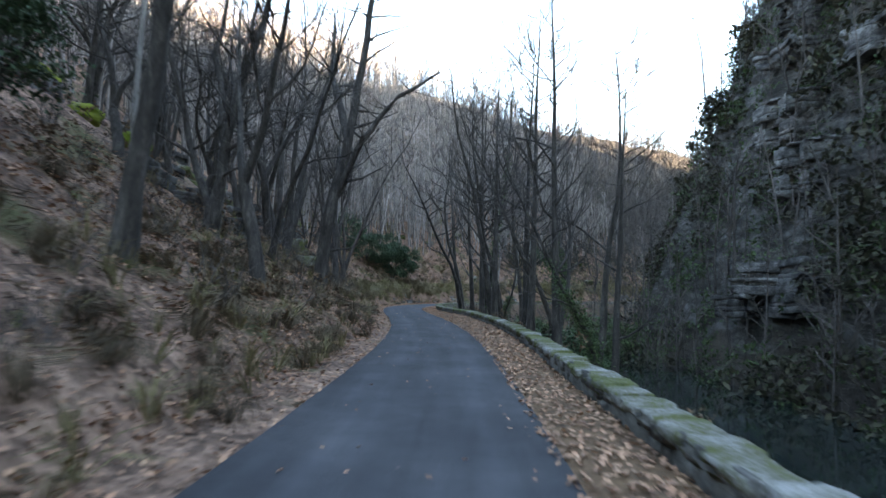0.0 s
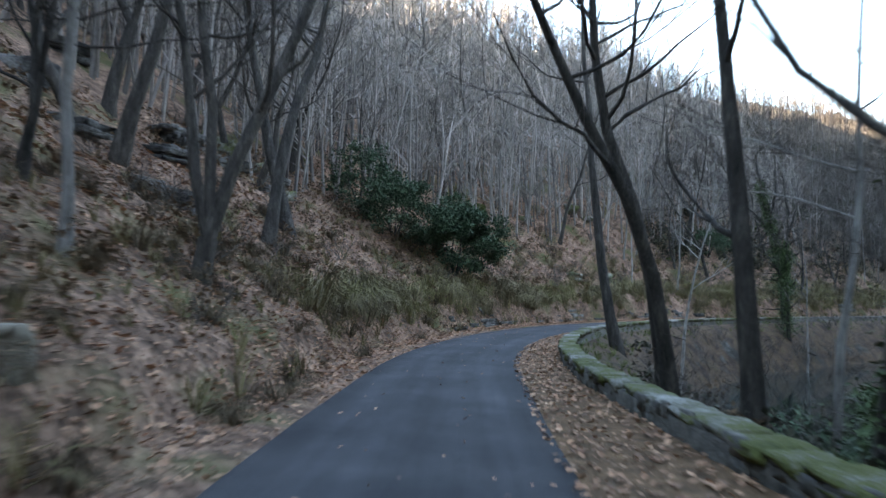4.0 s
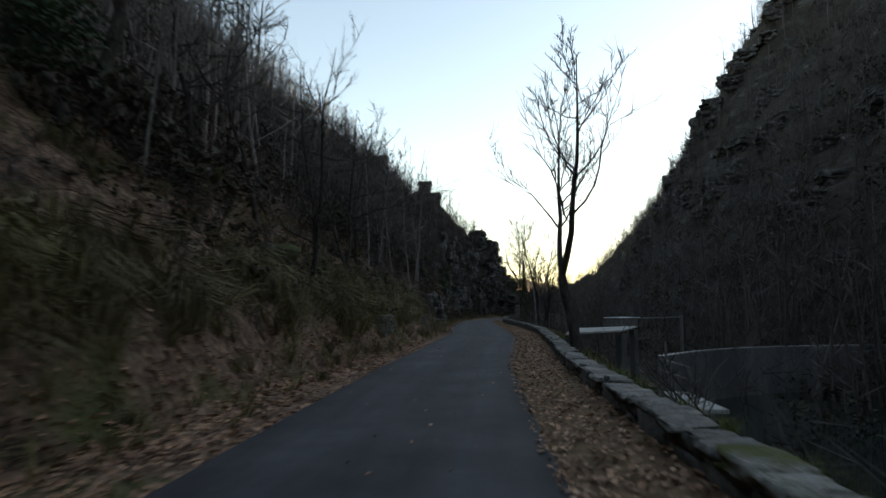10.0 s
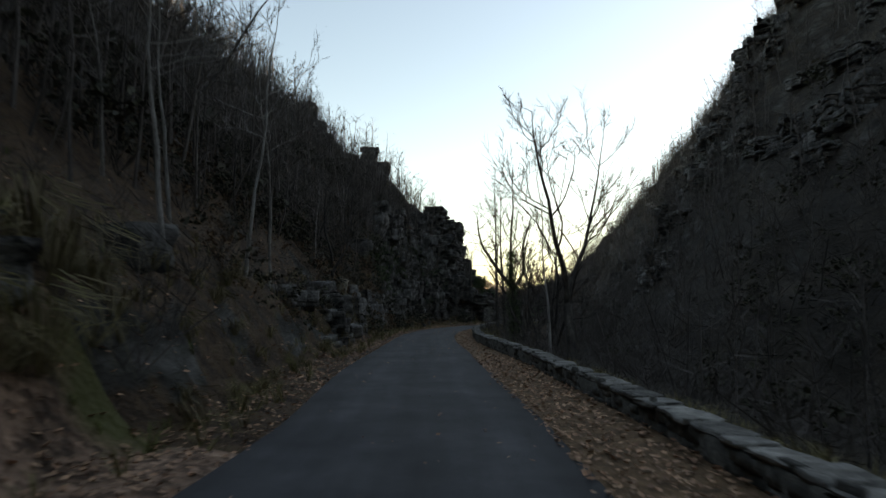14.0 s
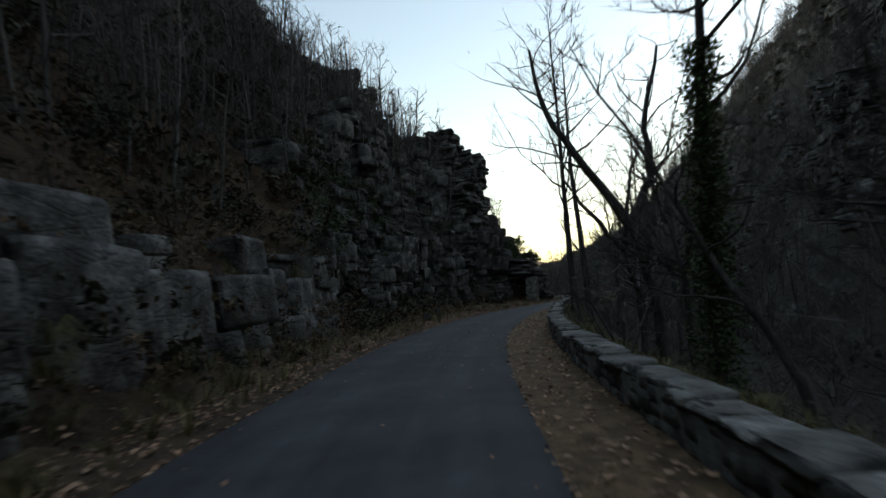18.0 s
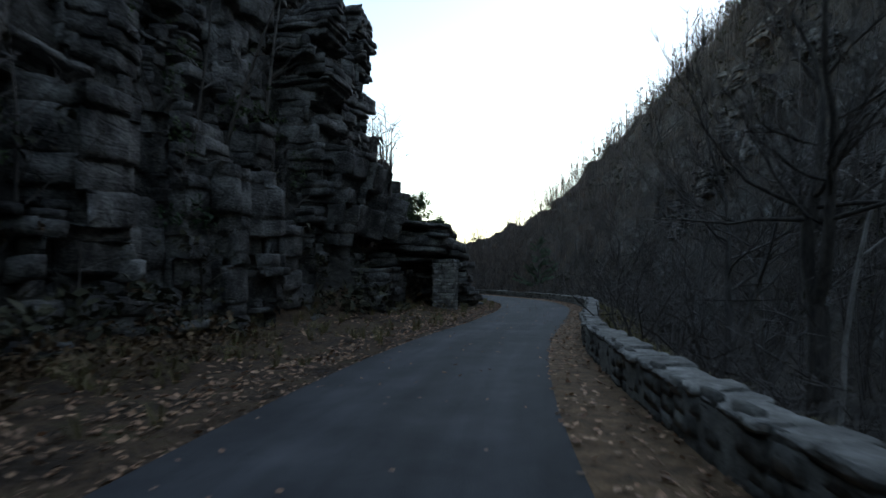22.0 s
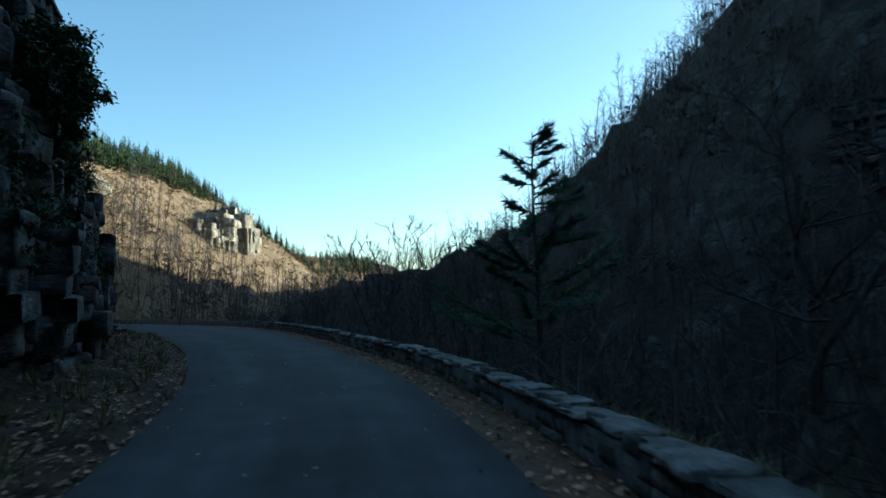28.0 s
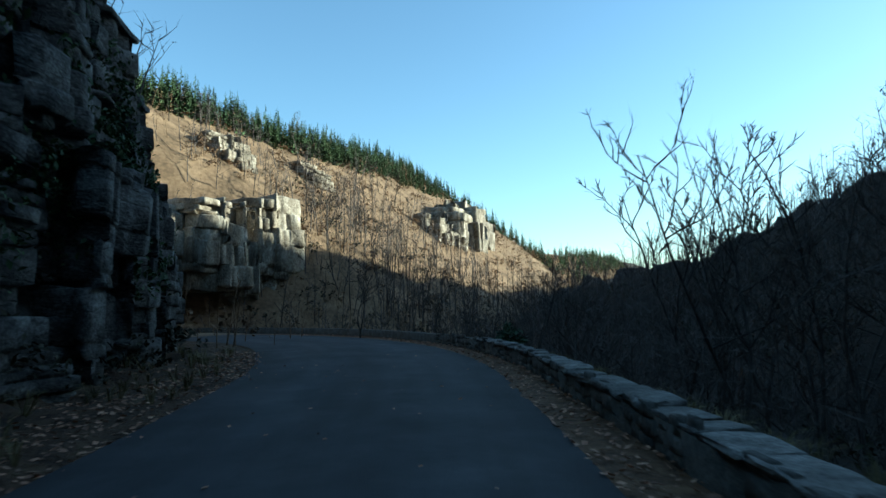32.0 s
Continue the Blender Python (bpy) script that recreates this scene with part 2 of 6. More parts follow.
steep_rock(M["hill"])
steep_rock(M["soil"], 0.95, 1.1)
M["scrub"] = mat("dark_scrub_leaves", [(0.25, (0.016, 0.018, 0.010)), (0.5, (0.035, 0.034, 0.018)), (0.75, (0.06, 0.05, 0.03))], 0.6, 0.8, 0, 6, 0.3, rnd=0.45, island=True)
M["bracken"] = mat("dead_bracken", [(0.25, (0.05, 0.028, 0.016)), (0.5, (0.11, 0.065, 0.035)), (0.75, (0.19, 0.125, 0.07))], 0.7, 0.85, 0, 6, 0.3, rnd=0.45, island=True)
M["vividmoss"] = mat("vivid_moss", [(0.3, (0.05, 0.07, 0.008)), (0.5, (0.16, 0.20, 0.02)), (0.62, (0.20, 0.22, 0.04)), (0.75, (0.20, 0.19, 0.16))], 1.2, 0.95, 0.9, 22)


def litter_material():
    """A carpet of fallen leaves: cells of many browns, patches of moss and bare soil, curled relief."""
    m = mat("leaf_litter", [(0.25, (0.04, 0.026, 0.018)), (0.45, (0.135, 0.08, 0.055)), (0.6, (0.23, 0.14, 0.098)), (0.78, (0.34, 0.22, 0.155))], 0.9, 0.95, 0.9, 9, 0.2)
    nt = m.node_tree
    N, L = nt.nodes, nt.links
    b = N["Principled BSDF"]
    g = N.new("ShaderNodeNewGeometry")
    vo = N.new("ShaderNodeTexVoronoi")
    vo.inputs["Scale"].default_value = 9.0
    L.new(g.outputs["Position"], vo.inputs["Vector"])
    bw = N.new("ShaderNodeSeparateColor")
    L.new(vo.outputs["Color"], bw.inputs[0])
    mr = N.new("ShaderNodeMapRange")
    mr.inputs["To Min"].default_value, mr.inputs["To Max"].default_value = 0.45, 1.65
    L.new(bw.outputs[0], mr.inputs[0])
    mu = N.new("ShaderNodeMixRGB")
    mu.blend_type = "MULTIPLY"
    mu.inputs[0].default_value = 1.0
    L.new(b.inputs["Base Color"].links[0].from_socket, mu.inputs[1])
    L.new(mr.outputs[0], mu.inputs[2])
    nz = N.new("ShaderNodeTexNoise")
    nz.inputs["Scale"].default_value, nz.inputs["Detail"].default_value = 0.45, 7
    L.new(g.outputs["Position"], nz.inputs["Vector"])
    cr = N.new("ShaderNodeValToRGB")
    cr.color_ramp.elements[0].position, cr.color_ramp.elements[1].position = 0.53, 0.66
    L.new(nz.outputs[0], cr.inputs[0])
    mx = N.new("ShaderNodeMixRGB")
    L.new(cr.outputs[0], mx.inputs[0])
    L.new(mu.outputs[0], mx.inputs[1])
    mx.inputs[2].default_value = (0.075, 0.072, 0.028, 1)
    L.new(mx.outputs[0], b.inputs["Base Color"])
    bp = N.new("ShaderNodeBump")
    bp.inputs["Strength"].default_value, bp.inputs["Distance"].default_value = 0.7, 0.05
    L.new(vo.outputs["Distance"], bp.inputs["Height"])
    L.new(bp.outputs[0], b.inputs["Normal"].links[0].from_node.inputs["Normal"])
    return m


M["litter"] = litter_material()
M["sedge"] = mat("drooping_sedge", [(0.25, (0.07, 0.055, 0.027)), (0.5, (0.15, 0.118, 0.065)), (0.62, (0.13, 0.115, 0.04)), (0.78, (0.26, 0.205, 0.13))], 0.35, 0.8, 0, 5, rnd=0.4, island=True)


def add_relief(m, stretch, scale, depth, crack):
    """Bedding planes and cracks as a second bump under the first."""
    nt = m.node_tree
    N, L = nt.nodes, nt.links
    g = N.new("ShaderNodeNewGeometry")
    mp = N.new("ShaderNodeMapping")
    mp.inputs["Scale"].default_value = stretch
    L.new(g.outputs["Position"], mp.inputs[0])
    nz = N.new("ShaderNodeTexNoise")
    nz.inputs["Scale"].default_value, nz.inputs["Detail"].default_value = scale, 5
    L.new(mp.outputs[0], nz.inputs["Vector"])
    vo = N.new("ShaderNodeTexVoronoi")
    vo.feature = "DISTANCE_TO_EDGE"
    vo.inputs["Scale"].default_value = crack
    L.new(mp.outputs[0], vo.inputs["Vector"])
    st = N.new("ShaderNodeMapRange")
    st.inputs["From Max"].default_value = 0.06
    L.new(vo.outputs["Distance"], st.inputs[0])
    sc = N.new("ShaderNodeMath")
    sc.operation = "MULTIPLY"
    L.new(st.outputs[0], sc.inputs[0])
    sc.inputs[1].default_value = 0.22
    ad = N.new("ShaderNodeMath")
    ad.operation = "ADD"
    L.new(nz.outputs[0], ad.inputs[0])
    L.new(sc.outputs[0], ad.inputs[1])
    bp = N.new("ShaderNodeBump")
    bp.inputs["Strength"].default_value, bp.inputs["Distance"].default_value = 0.9, depth
    L.new(ad.outputs[0], bp.inputs["Height"])
    old = N["Principled BSDF"].inputs["Normal"].links[0].from_node
    L.new(bp.outputs[0], old.inputs["Normal"])


add_relief(M["rock"], (1.0, 1.0, 3.0), 3.2, 0.05, 0.7)
add_relief(M["palerock"], (0.7, 0.7, 0.8), 1.0, 0.15, 0.6)
_a = M["asphalt"].node_tree
_ab = _a.nodes["Principled BSDF"]
_uv = _a.nodes.new("ShaderNodeUVMap")
_sx = _a.nodes.new("ShaderNodeSeparateXYZ")
_a.links.new(_uv.outputs[0], _sx.inputs[0])
_tr = _a.nodes.new("ShaderNodeValToRGB")
for _e in range(5):
    _tr.color_ramp.elements.new(0.5)
for _e, (_p, _v) in zip(_tr.color_ramp.elements, ((0.0, 0.72), (0.1, 0.9), (0.27, 1.15), (0.45, 0.88), (0.62, 0.92), (0.78, 1.15), (0.97, 0.75))):
    _e.position, _e.color = _p, (_v, _v, _v, 1)
_a.links.new(_sx.outputs["Y"], _tr.inputs[0])
_mp = _a.nodes.new("ShaderNodeMapping")
_mp.inputs["Scale"].default_value = (1.2, 9.0, 1.0)
_a.links.new(_uv.outputs[0], _mp.inputs[0])
_sn = _a.nodes.new("ShaderNodeTexNoise")
_sn.inputs["Scale"].default_value, _sn.inputs["Detail"].default_value = 1.0, 6
_a.links.new(_mp.outputs[0], _sn.inputs["Vector"])
_sm = _a.nodes.new("ShaderNodeMapRange")
_sm.inputs["From Min"].default_value, _sm.inputs["From Max"].default_value = 0.3, 0.7
_sm.inputs["To Min"].default_value, _sm.inputs["To Max"].default_value = 0.78, 1.25
_a.links.new(_sn.outputs[0], _sm.inputs[0])
_m1 = _a.nodes.new("ShaderNodeMixRGB")
_m1.blend_type = "MULTIPLY"
_m1.inputs[0].default_value = 1.0
_a.links.new(_ab.inputs["Base Color"].links[0].from_socket, _m1.inputs[1])
_a.links.new(_tr.outputs[0], _m1.inputs[2])
_m2 = _a.nodes.new("ShaderNodeMixRGB")
_m2.blend_type = "MULTIPLY"
_m2.inputs[0].default_value = 1.0
_a.links.new(_m1.outputs[0], _m2.inputs[1])
_a.links.new(_sm.outputs[0], _m2.inputs[2])
_a.links.new(_m2.outputs[0], _ab.inputs["Base Color"])
water_mat = bpy.data.materials.new("still_water")
water_mat.use_nodes = True
wb = water_mat.node_tree.nodes["Principled BSDF"]
wb.inputs["Base Color"].default_value = (0.012, 0.018, 0.016, 1)
wb.inputs["Roughness"].default_value = 0.04
wt = water_mat.node_tree.nodes.new("ShaderNodeTexNoise")
wt.inputs["Scale"].default_value = 1.2
wbp = water_mat.node_tree.nodes.new("ShaderNodeBump")
wbp.inputs["Strength"].default_value, wbp.inputs["Distance"].default_value = 0.12, 0.05
water_mat.node_tree.links.new(wt.outputs[0], wbp.inputs["Height"])
water_mat.node_tree.links.new(wbp.outputs[0], wb.inputs["Normal"])


# ---------------------------------------------------------------- mesh helpers
def mesh_of(name, verts, faces, material, smooth=False):
    me = bpy.data.meshes.new(name)
    me.from_pydata([tuple(v) for v in verts], [], [tuple(f) for f in faces])
    me.materials.append(material)
    if smooth:
        me.polygons.foreach_set("use_smooth", [True] * len(me.polygons))
    me.update()
    return me


def tri_mesh(name, V, F, material, smooth=False):
    """A mesh from numpy arrays of corners and triangles."""
    me = bpy.data.meshes.new(name)
    me.vertices.add(len(V))
    me.vertices.foreach_set("co", np.ascontiguousarray(V, dtype=np.float32).ravel())
    me.loops.add(F.size)
    me.loops.foreach_set("vertex_index", np.ascontiguousarray(F, dtype=np.int32).ravel())
    me.polygons.add(len(F))
    me.polygons.foreach_set("loop_start", np.arange(0, F.size, 3, dtype=np.int32))
    if smooth:
        me.polygons.foreach_set("use_smooth", np.ones(len(F), dtype=bool))
    me.materials.append(material)
    me.update(calc_edges=True)
    me.validate()
    return me


def scatter(name, templates, places, material):
    """Many copies of small templates (V, F) in one mesh. places: rows of x, y, z, scale, turn, tilt, lean way, height scale."""
    rng = np.random.default_rng(len(places))
    which = rng.integers(0, len(templates), len(places))
    Vs, Fs, base = [], [], 0
    for k, (V, F) in enumerate(templates):
        A = places[which == k]
        if not len(A):
            continue
        sc, tu, ti, lw, hs = A[:, 3], A[:, 4], A[:, 5], A[:, 6], A[:, 7]
        P = V[None] * sc[:, None, None]
        P = P * np.stack([np.ones_like(hs), np.ones_like(hs), hs], -1)[:, None, :]
        c, s = np.cos(tu)[:, None], np.sin(tu)[:, None]
        X, Y, Z = P[..., 0] * c - P[..., 1] * s, P[..., 0] * s + P[..., 1] * c, P[..., 2]
        cl, sl = np.cos(lw)[:, None], np.sin(lw)[:, None]
        a = X * cl + Y * sl
        q = -X * sl + Y * cl
        ct, st = np.cos(ti)[:, None], np.sin(ti)[:, None]
        a, Z = a * ct + Z * st, -a * st + Z * ct
        X, Y = a * cl - q * sl, a * sl + q * cl
        P = np.stack([X, Y, Z], -1) + A[:, None, :3]
        Vs.append(P.reshape(-1, 3))
        Fs.append((F[None] + (np.arange(len(A)) * len(V))[:, None, None] + base).reshape(-1, 3))
        base += len(A) * len(V)
    return tri_mesh(name, np.concatenate(Vs), np.concatenate(Fs), material)


class Tubes:
    """Collects tapered tubes, as corners and triangles."""

    def __init__(self):
        self.V, self.F = [], []

    def add(self, pts, radii, sides):
        n0 = len(self.V)
        pts = [Vector(p) for p in pts]
        for i, p in enumerate(pts):
            d = (pts[min(i + 1, len(pts) - 1)] - pts[max(i - 1, 0)]).normalized()
            u = d.orthogonal().normalized()
            v = d.cross(u)
            for k in range(sides):
                a = 2 * math.pi * k / sides
                self.V.append(p + (u * math.cos(a) + v * math.sin(a)) * radii[i])
        for i in range(len(pts) - 1):
            for k in range(sides):
                a, b = n0 + i * sides + k, n0 + i * sides + (k + 1) % sides
                self.F += [(a, b, b + sides), (a, b + sides, a + sides)]

    def ribbon(self, pts, w):
        """A thin flat strip that ends in a point."""
        n0 = len(self.V)
        pts = [Vector(p) for p in pts]
        u = (pts[-1] - pts[0]).orthogonal().normalized()
        for p in pts[:-1]:
            self.V += [p + u * w, p - u * w]
            w *= 0.7
        self.V.append(pts[-1])
        for i in range(len(pts) - 2):
            a = n0 + 2 * i
            self.F += [(a, a + 1, a + 3), (a, a + 3, a + 2)]
        a = n0 + 2 * (len(pts) - 2)
        self.F.append((a, a + 1, a + 2))

    def arrays(self):
        return np.array([tuple(v) for v in self.V], dtype=float), np.array(self.F, dtype=int)


def wander(rng, start, way, length, steps, bend, rise):
    """A crooked line of points from start."""
    pts, p, d = [Vector(start)], Vector(start), Vector(way).normalized()
    for _ in range(steps):
        d = (d + Vector((rng.uniform(-1, 1), rng.uniform(-1, 1), rng.uniform(-1, 1))) * bend + Vector((0, 0, rise))).normalized()
        p = p + d * (length / steps)
        pts.append(p.copy())
    return pts


def tree_arrays(seed, height, r0, limbs=11, first=0.35, bend=0.10, fork=0, spread=0.9, twig=1.0, lean=(0, 0), start=0.0, stems_n=2):
    """A bare tree: (trunk and limbs), (twigs). Stems fork, limbs kink and rise, branches end in fine twigs."""
    rng = random.Random(seed)
    wood, fine = Tubes(), Tubes()
    stems = []
    way = Vector((lean[0], lean[1], 1))
    steps = 9
    if fork:
        hf = height * fork
        base = wander(rng, (0, 0, -0.5), way, hf + 0.5, 5, bend * 0.7, 0.05)
        wood.add(base, [r0 * 1.6, r0 * 1.15, r0, r0 * 0.95, r0 * 0.92, r0 * 0.9], 8)
        for k in range(stems_n):
            a = start + k * 2 * math.pi / stems_n + rng.uniform(-0.4, 0.4)
            sp_ = 0.38 if stems_n == 2 else 0.2
            pts = wander(rng, base[-1], (math.cos(a) * sp_ + lean[0], math.sin(a) * sp_ + lean[1], 1), (height - hf) * rng.uniform(0.8, 1.0), steps, bend * 1.3, 0.12)
            stems.append((pts, r0 * (0.7 if k == 0 else 0.58)))
    else:
        stems.append((wander(rng, (0, 0, -0.5), way, height + 0.5, steps, bend * 1.3, 0.07), r0))

    def off(d, k, rise):
        v = Vector((rng.uniform(-1, 1), rng.uniform(-1, 1), rng.uniform(-0.7, 0.9)))
        return (d.normalized() + v * k + Vector((0, 0, rise))).normalized()

    def twigs(line, ln, count):
        n = len(line) - 1
        for _ in range(count):
            g = rng.uniform(0.3, 1)
            j = min(int(g * n), n - 1)
            w = line[j].lerp(line[j + 1], g * n - j)
            fine.ribbon(wander(rng, w, off(line[j + 1] - line[j], 0.9, 0.15), ln * rng.uniform(0.5, 1.1), 2, 0.25, 0.04), 0.010)

    for pts, r in stems:
        n = len(pts)
        rad = [r * (1.4 if i == 0 and not fork else 1.0) * (1 - 0.93 * (i / (n - 1)) ** 0.9) + 0.006 for i in range(n)]
        wood.add(pts, rad, 7)
        for _ in range(limbs if not fork else max(5, limbs // stems_n)):
            f = first + (1 - first) * rng.random() ** 0.8 if not fork else 0.15 + 0.85 * rng.random()
            i = min(int(f * (n - 1)), n - 2)
            q = pts[i].lerp(pts[i + 1], f * (n - 1) - i)
            a = rng.uniform(0, 2 * math.pi)
            ln = height * rng.uniform(0.16, 0.36) * (1.3 - 0.8 * f)
            lp = wander(rng, q, (math.cos(a) * spread, math.sin(a) * spread, rng.uniform(0.1, 0.9)), ln, 6, 0.30, 0.12)
            lr = max(0.010, rad[i] * 0.40)
            wood.add(lp, [lr * (1 - 0.88 * j / 6) + 0.005 for j in range(7)], 5)
            twigs(lp, ln * 0.28, int(7 * twig))
            for _ in range(int(4 * twig)):
                g = rng.uniform(0.2, 0.95)
                j = min(int(g * 6), 5)
                w = lp[j].lerp(lp[j + 1], g * 6 - j)
                sl = ln * rng.uniform(0.3, 0.6)
                sp = wander(rng, w, off(lp[j + 1] - lp[j], 0.8, 0.2), sl, 4, 0.28, 0.08)
                sr = max(0.010, lr * (1 - 0.8 * g) * 0.6)
                wood.add(sp, [sr * (1 - 0.2 * v) + 0.002 for v in range(5)], 3)
                twigs(sp, sl * 0.45, int(8 * twig))
    return wood.arrays(), fine.arrays()


def rock_arrays(seed, cuts=3, rough=0.13):
    """A blocky stone about 1 x 1 x 1 with broken corners, flat-sided."""
    rng = random.Random(seed)
    bm = bmesh.new()
    bmesh.ops.create_cube(bm, size=1.0)
    bmesh.ops.subdivide_edges(bm, edges=bm.edges[:], cuts=cuts, use_grid_fill=True)
    off = Vector((rng.uniform(0, 50), rng.uniform(0, 50), rng.uniform(0, 50)))
    shift = rng.uniform(0, 0.9)
    steps = {k: rng.uniform(-1, 0.6) for k in itertools.product(range(-1, 5), range(4), range(-2, 4))}
    for v in bm.verts:
        c = v.co.copy()
        n = noise.noise_vector(c * 1.9 + off)
        m = noise.noise_vector(c * 6.0 + off)
        corner = sum(abs(q) > 0.49 for q in c)
        v.co *= 1 - 0.03 * (corner >= 2) - 0.04 * (corner >= 3)
        lay = math.floor((c.z + 0.5) * 2.99 + shift)
        for side, (ax, sg) in enumerate(((0, 1), (0, -1), (1, 1), (1, -1))):
            if c[ax] * sg > 0.49:
                v.co[ax] += sg * rough * steps[max(-1, min(4, lay)), side, max(-2, min(3, math.floor(c[1 - ax] * 2.6 + shift + lay * 0.4)))]
        v.co += Vector((n.x, n.y, n.z * 0.3)) * rough * 0.16 + Vector((m.x, m.y, m.z * 0.3)) * rough * 0.10
    bmesh.ops.triangulate(bm, faces=bm.faces[:])
    V = np.array([tuple(v.co) for v in bm.verts])
    bm.verts.index_update()
    F = np.array([[v.index for v in f.verts] for f in bm.faces])
    bm.free()
    return V, F


def strata_arrays(seed, layers=4, cols=2, rough=0.16, n=9, tall=False):
    """A jointed block of bedded rock about 1 x 1 x 1: crisp beds that step in and out, split by upright joints."""
    rng = random.Random(seed)
    hs = [rng.uniform(0.35, 1.7) for _ in range(layers)]
    tot = sum(hs)
    V, F = [], []
    z, left = -0.5, 0
    tilt = (rng.uniform(-0.05, 0.05), rng.uniform(-0.05, 0.05))
    cuts, cell = [], []
    for k, h in enumerate(hs):
        h /= tot
        if left == 0:
            left = rng.randint(1, 2 + layers // 3) if not tall else layers
            cuts = [sorted(rng.randint(1, n - 1) for _ in range(rng.randint(max(1, cols - 1), cols))) for _ in range(4)]
            cell = [[rng.uniform(0, rough) * rng.choice((0.25, 0.6, 1.0)) for _ in range(cols + 1)] for _ in range(4)]
        left -= 1
        bed = [rng.uniform(0, rough) * rng.choice((0.08, 0.15, 0.5)) for _ in range(4)]
        chip = [[rng.choice((0, 0, 0, 0.35)) * rough * rng.random() for _ in range(cols + 1)] for _ in range(4)]

        def inset(side, q):
            c = sum(q >= u for u in cuts[side])
            crack = 0.30 * rough if q in cuts[side] else 0.0
            return bed[side] + cell[side][c] + chip[side][c] + crack
        for ring, (fz, rim) in enumerate(((0.0, 0.012), (0.10, 0.0), (0.90, 0.002), (1.0, 0.014))):
            for side in range(4):
                for q in range(n):
                    a = inset(side, q) + rim + rng.uniform(-0.009, 0.009)
                    t = q / n - 0.5
                    if q == 0:
                        b = inset((side - 1) % 4, n - 1) + rim
                        u, v = -0.5 + b + rng.uniform(0, 0.02), -0.5 + a
                    else:
                        u, v = t * (1 - 0.6 * rough) + rng.uniform(-0.008, 0.008), -0.5 + a
                    x, y = ((u, v), (-v, u), (-u, -v), (v, -u))[side]
                    wob = 0.012 * math.sin(5 * u + seed + k) + rng.uniform(-0.004, 0.004)
                    V.append((x, y, z + h * fz + tilt[0] * x + tilt[1] * y + wob))
        z += h
    m = 4 * n
    rings = len(V) // m
    for r in range(rings - 1):
        for q in range(m):
            a, b = r * m + q, r * m + (q + 1) % m
            F += [(a, b, b + m), (a, b + m, a + m)]
    V += [(0, 0, -0.5), (0, 0, 0.5)]
    for q in range(m):
        F.append((len(V) - 2, (q + 1) % m, q))
        F.append((len(V) - 1, (rings - 1) * m + q, (rings - 1) * m + (q + 1) % m))
    return np.array(V), np.array(F)


def part(name, mesh, parent, label="", m=None):
    ob = new(name, mesh)
    ob.parent = parent
    if m is not None:
        ob.matrix_basis = m
    if label:
        ob["label"] = label
    return ob


def thing(name, x, y, z, label, category, group="", kind="", turn=0.0, scale=1.0):
    ob = new(name, None)
    ob.matrix_basis = Matrix.LocRotScale((x, y, z), Euler((0, 0, turn)), (scale,) * 3)
    ob.empty_display_size = 0.3
    return tagged(ob, label, category, group, kind)


# ---------------------------------------------------------------- the line of the road
CTRL = [
    (7.1, -44.4), (5.9, -35.5), (4.7, -26.6), (3.5, -17.7), (2.1, -8.8), (0.3, 0.0), (-2.0, 8.7), (-4.4, 17.4),
    (-6.3, 26.2), (-6.6, 35.2), (-5.1, 44.0), (-1.6, 52.3), (3.1, 59.9), (8.6, 67.1), (14.2, 74.1), (19.9, 81.1),
    (25.5, 88.1), (31.1, 95.2), (36.4, 102.4), (42.1, 109.4), (47.8, 116.4), (53.4, 123.4), (59.4, 130.1), (65.9, 136.3),
    (72.8, 142.2), (80.1, 147.4), (87.8, 152.0), (95.4, 156.9), (102.1, 162.8), (107.4, 170.1), (111.1, 177.0), (114.9, 185.2),
    (118.0, 193.0), (119.6, 201.0), (118.8, 209.0), (114.8, 215.5), (108.0, 218.5), (100.0, 218.5), (92.0, 216.0),
]
_c = np.array(CTRL)
_c = np.vstack([2 * _c[0] - _c[1], _c, 2 * _c[-1] - _c[-2]])
_pts = []
for _i in range(1, len(_c) - 2):
    p0, p1, p2, p3 = _c[_i - 1], _c[_i], _c[_i + 1], _c[_i + 2]
    for _a in np.arange(0, 1, 0.05):
        _pts.append(0.5 * (2 * p1 + (p2 - p0) * _a + (2 * p0 - 5 * p1 + 4 * p2 - p3) * _a ** 2 + (3 * p1 - p0 - 3 * p2 + p3) * _a ** 3))
LINE = np.array(_pts)
SL = np.r_[0, np.cumsum(np.hypot(*np.diff(LINE, axis=0).T))] - 18.0
TAN = np.gradient(LINE, axis=0)
TAN /= np.linalg.norm(TAN, axis=1)[:, None]
S_END = float(SL[-1])


def at(s, d):
    """The place at station s, d metres to the right of the line."""
    s = np.asarray(s, float)
    x, y = np.interp(s, SL, LINE[:, 0]), np.interp(s, SL, LINE[:, 1])
    tx, ty = np.interp(s, SL, TAN[:, 0]), np.interp(s, SL, TAN[:, 1])
    n = np.hypot(tx, ty)
    return x + ty / n * d, y - tx / n * d


def heading(s):
    return math.atan2(float(np.interp(s, SL, TAN[:, 1])), float(np.interp(s, SL, TAN[:, 0])))


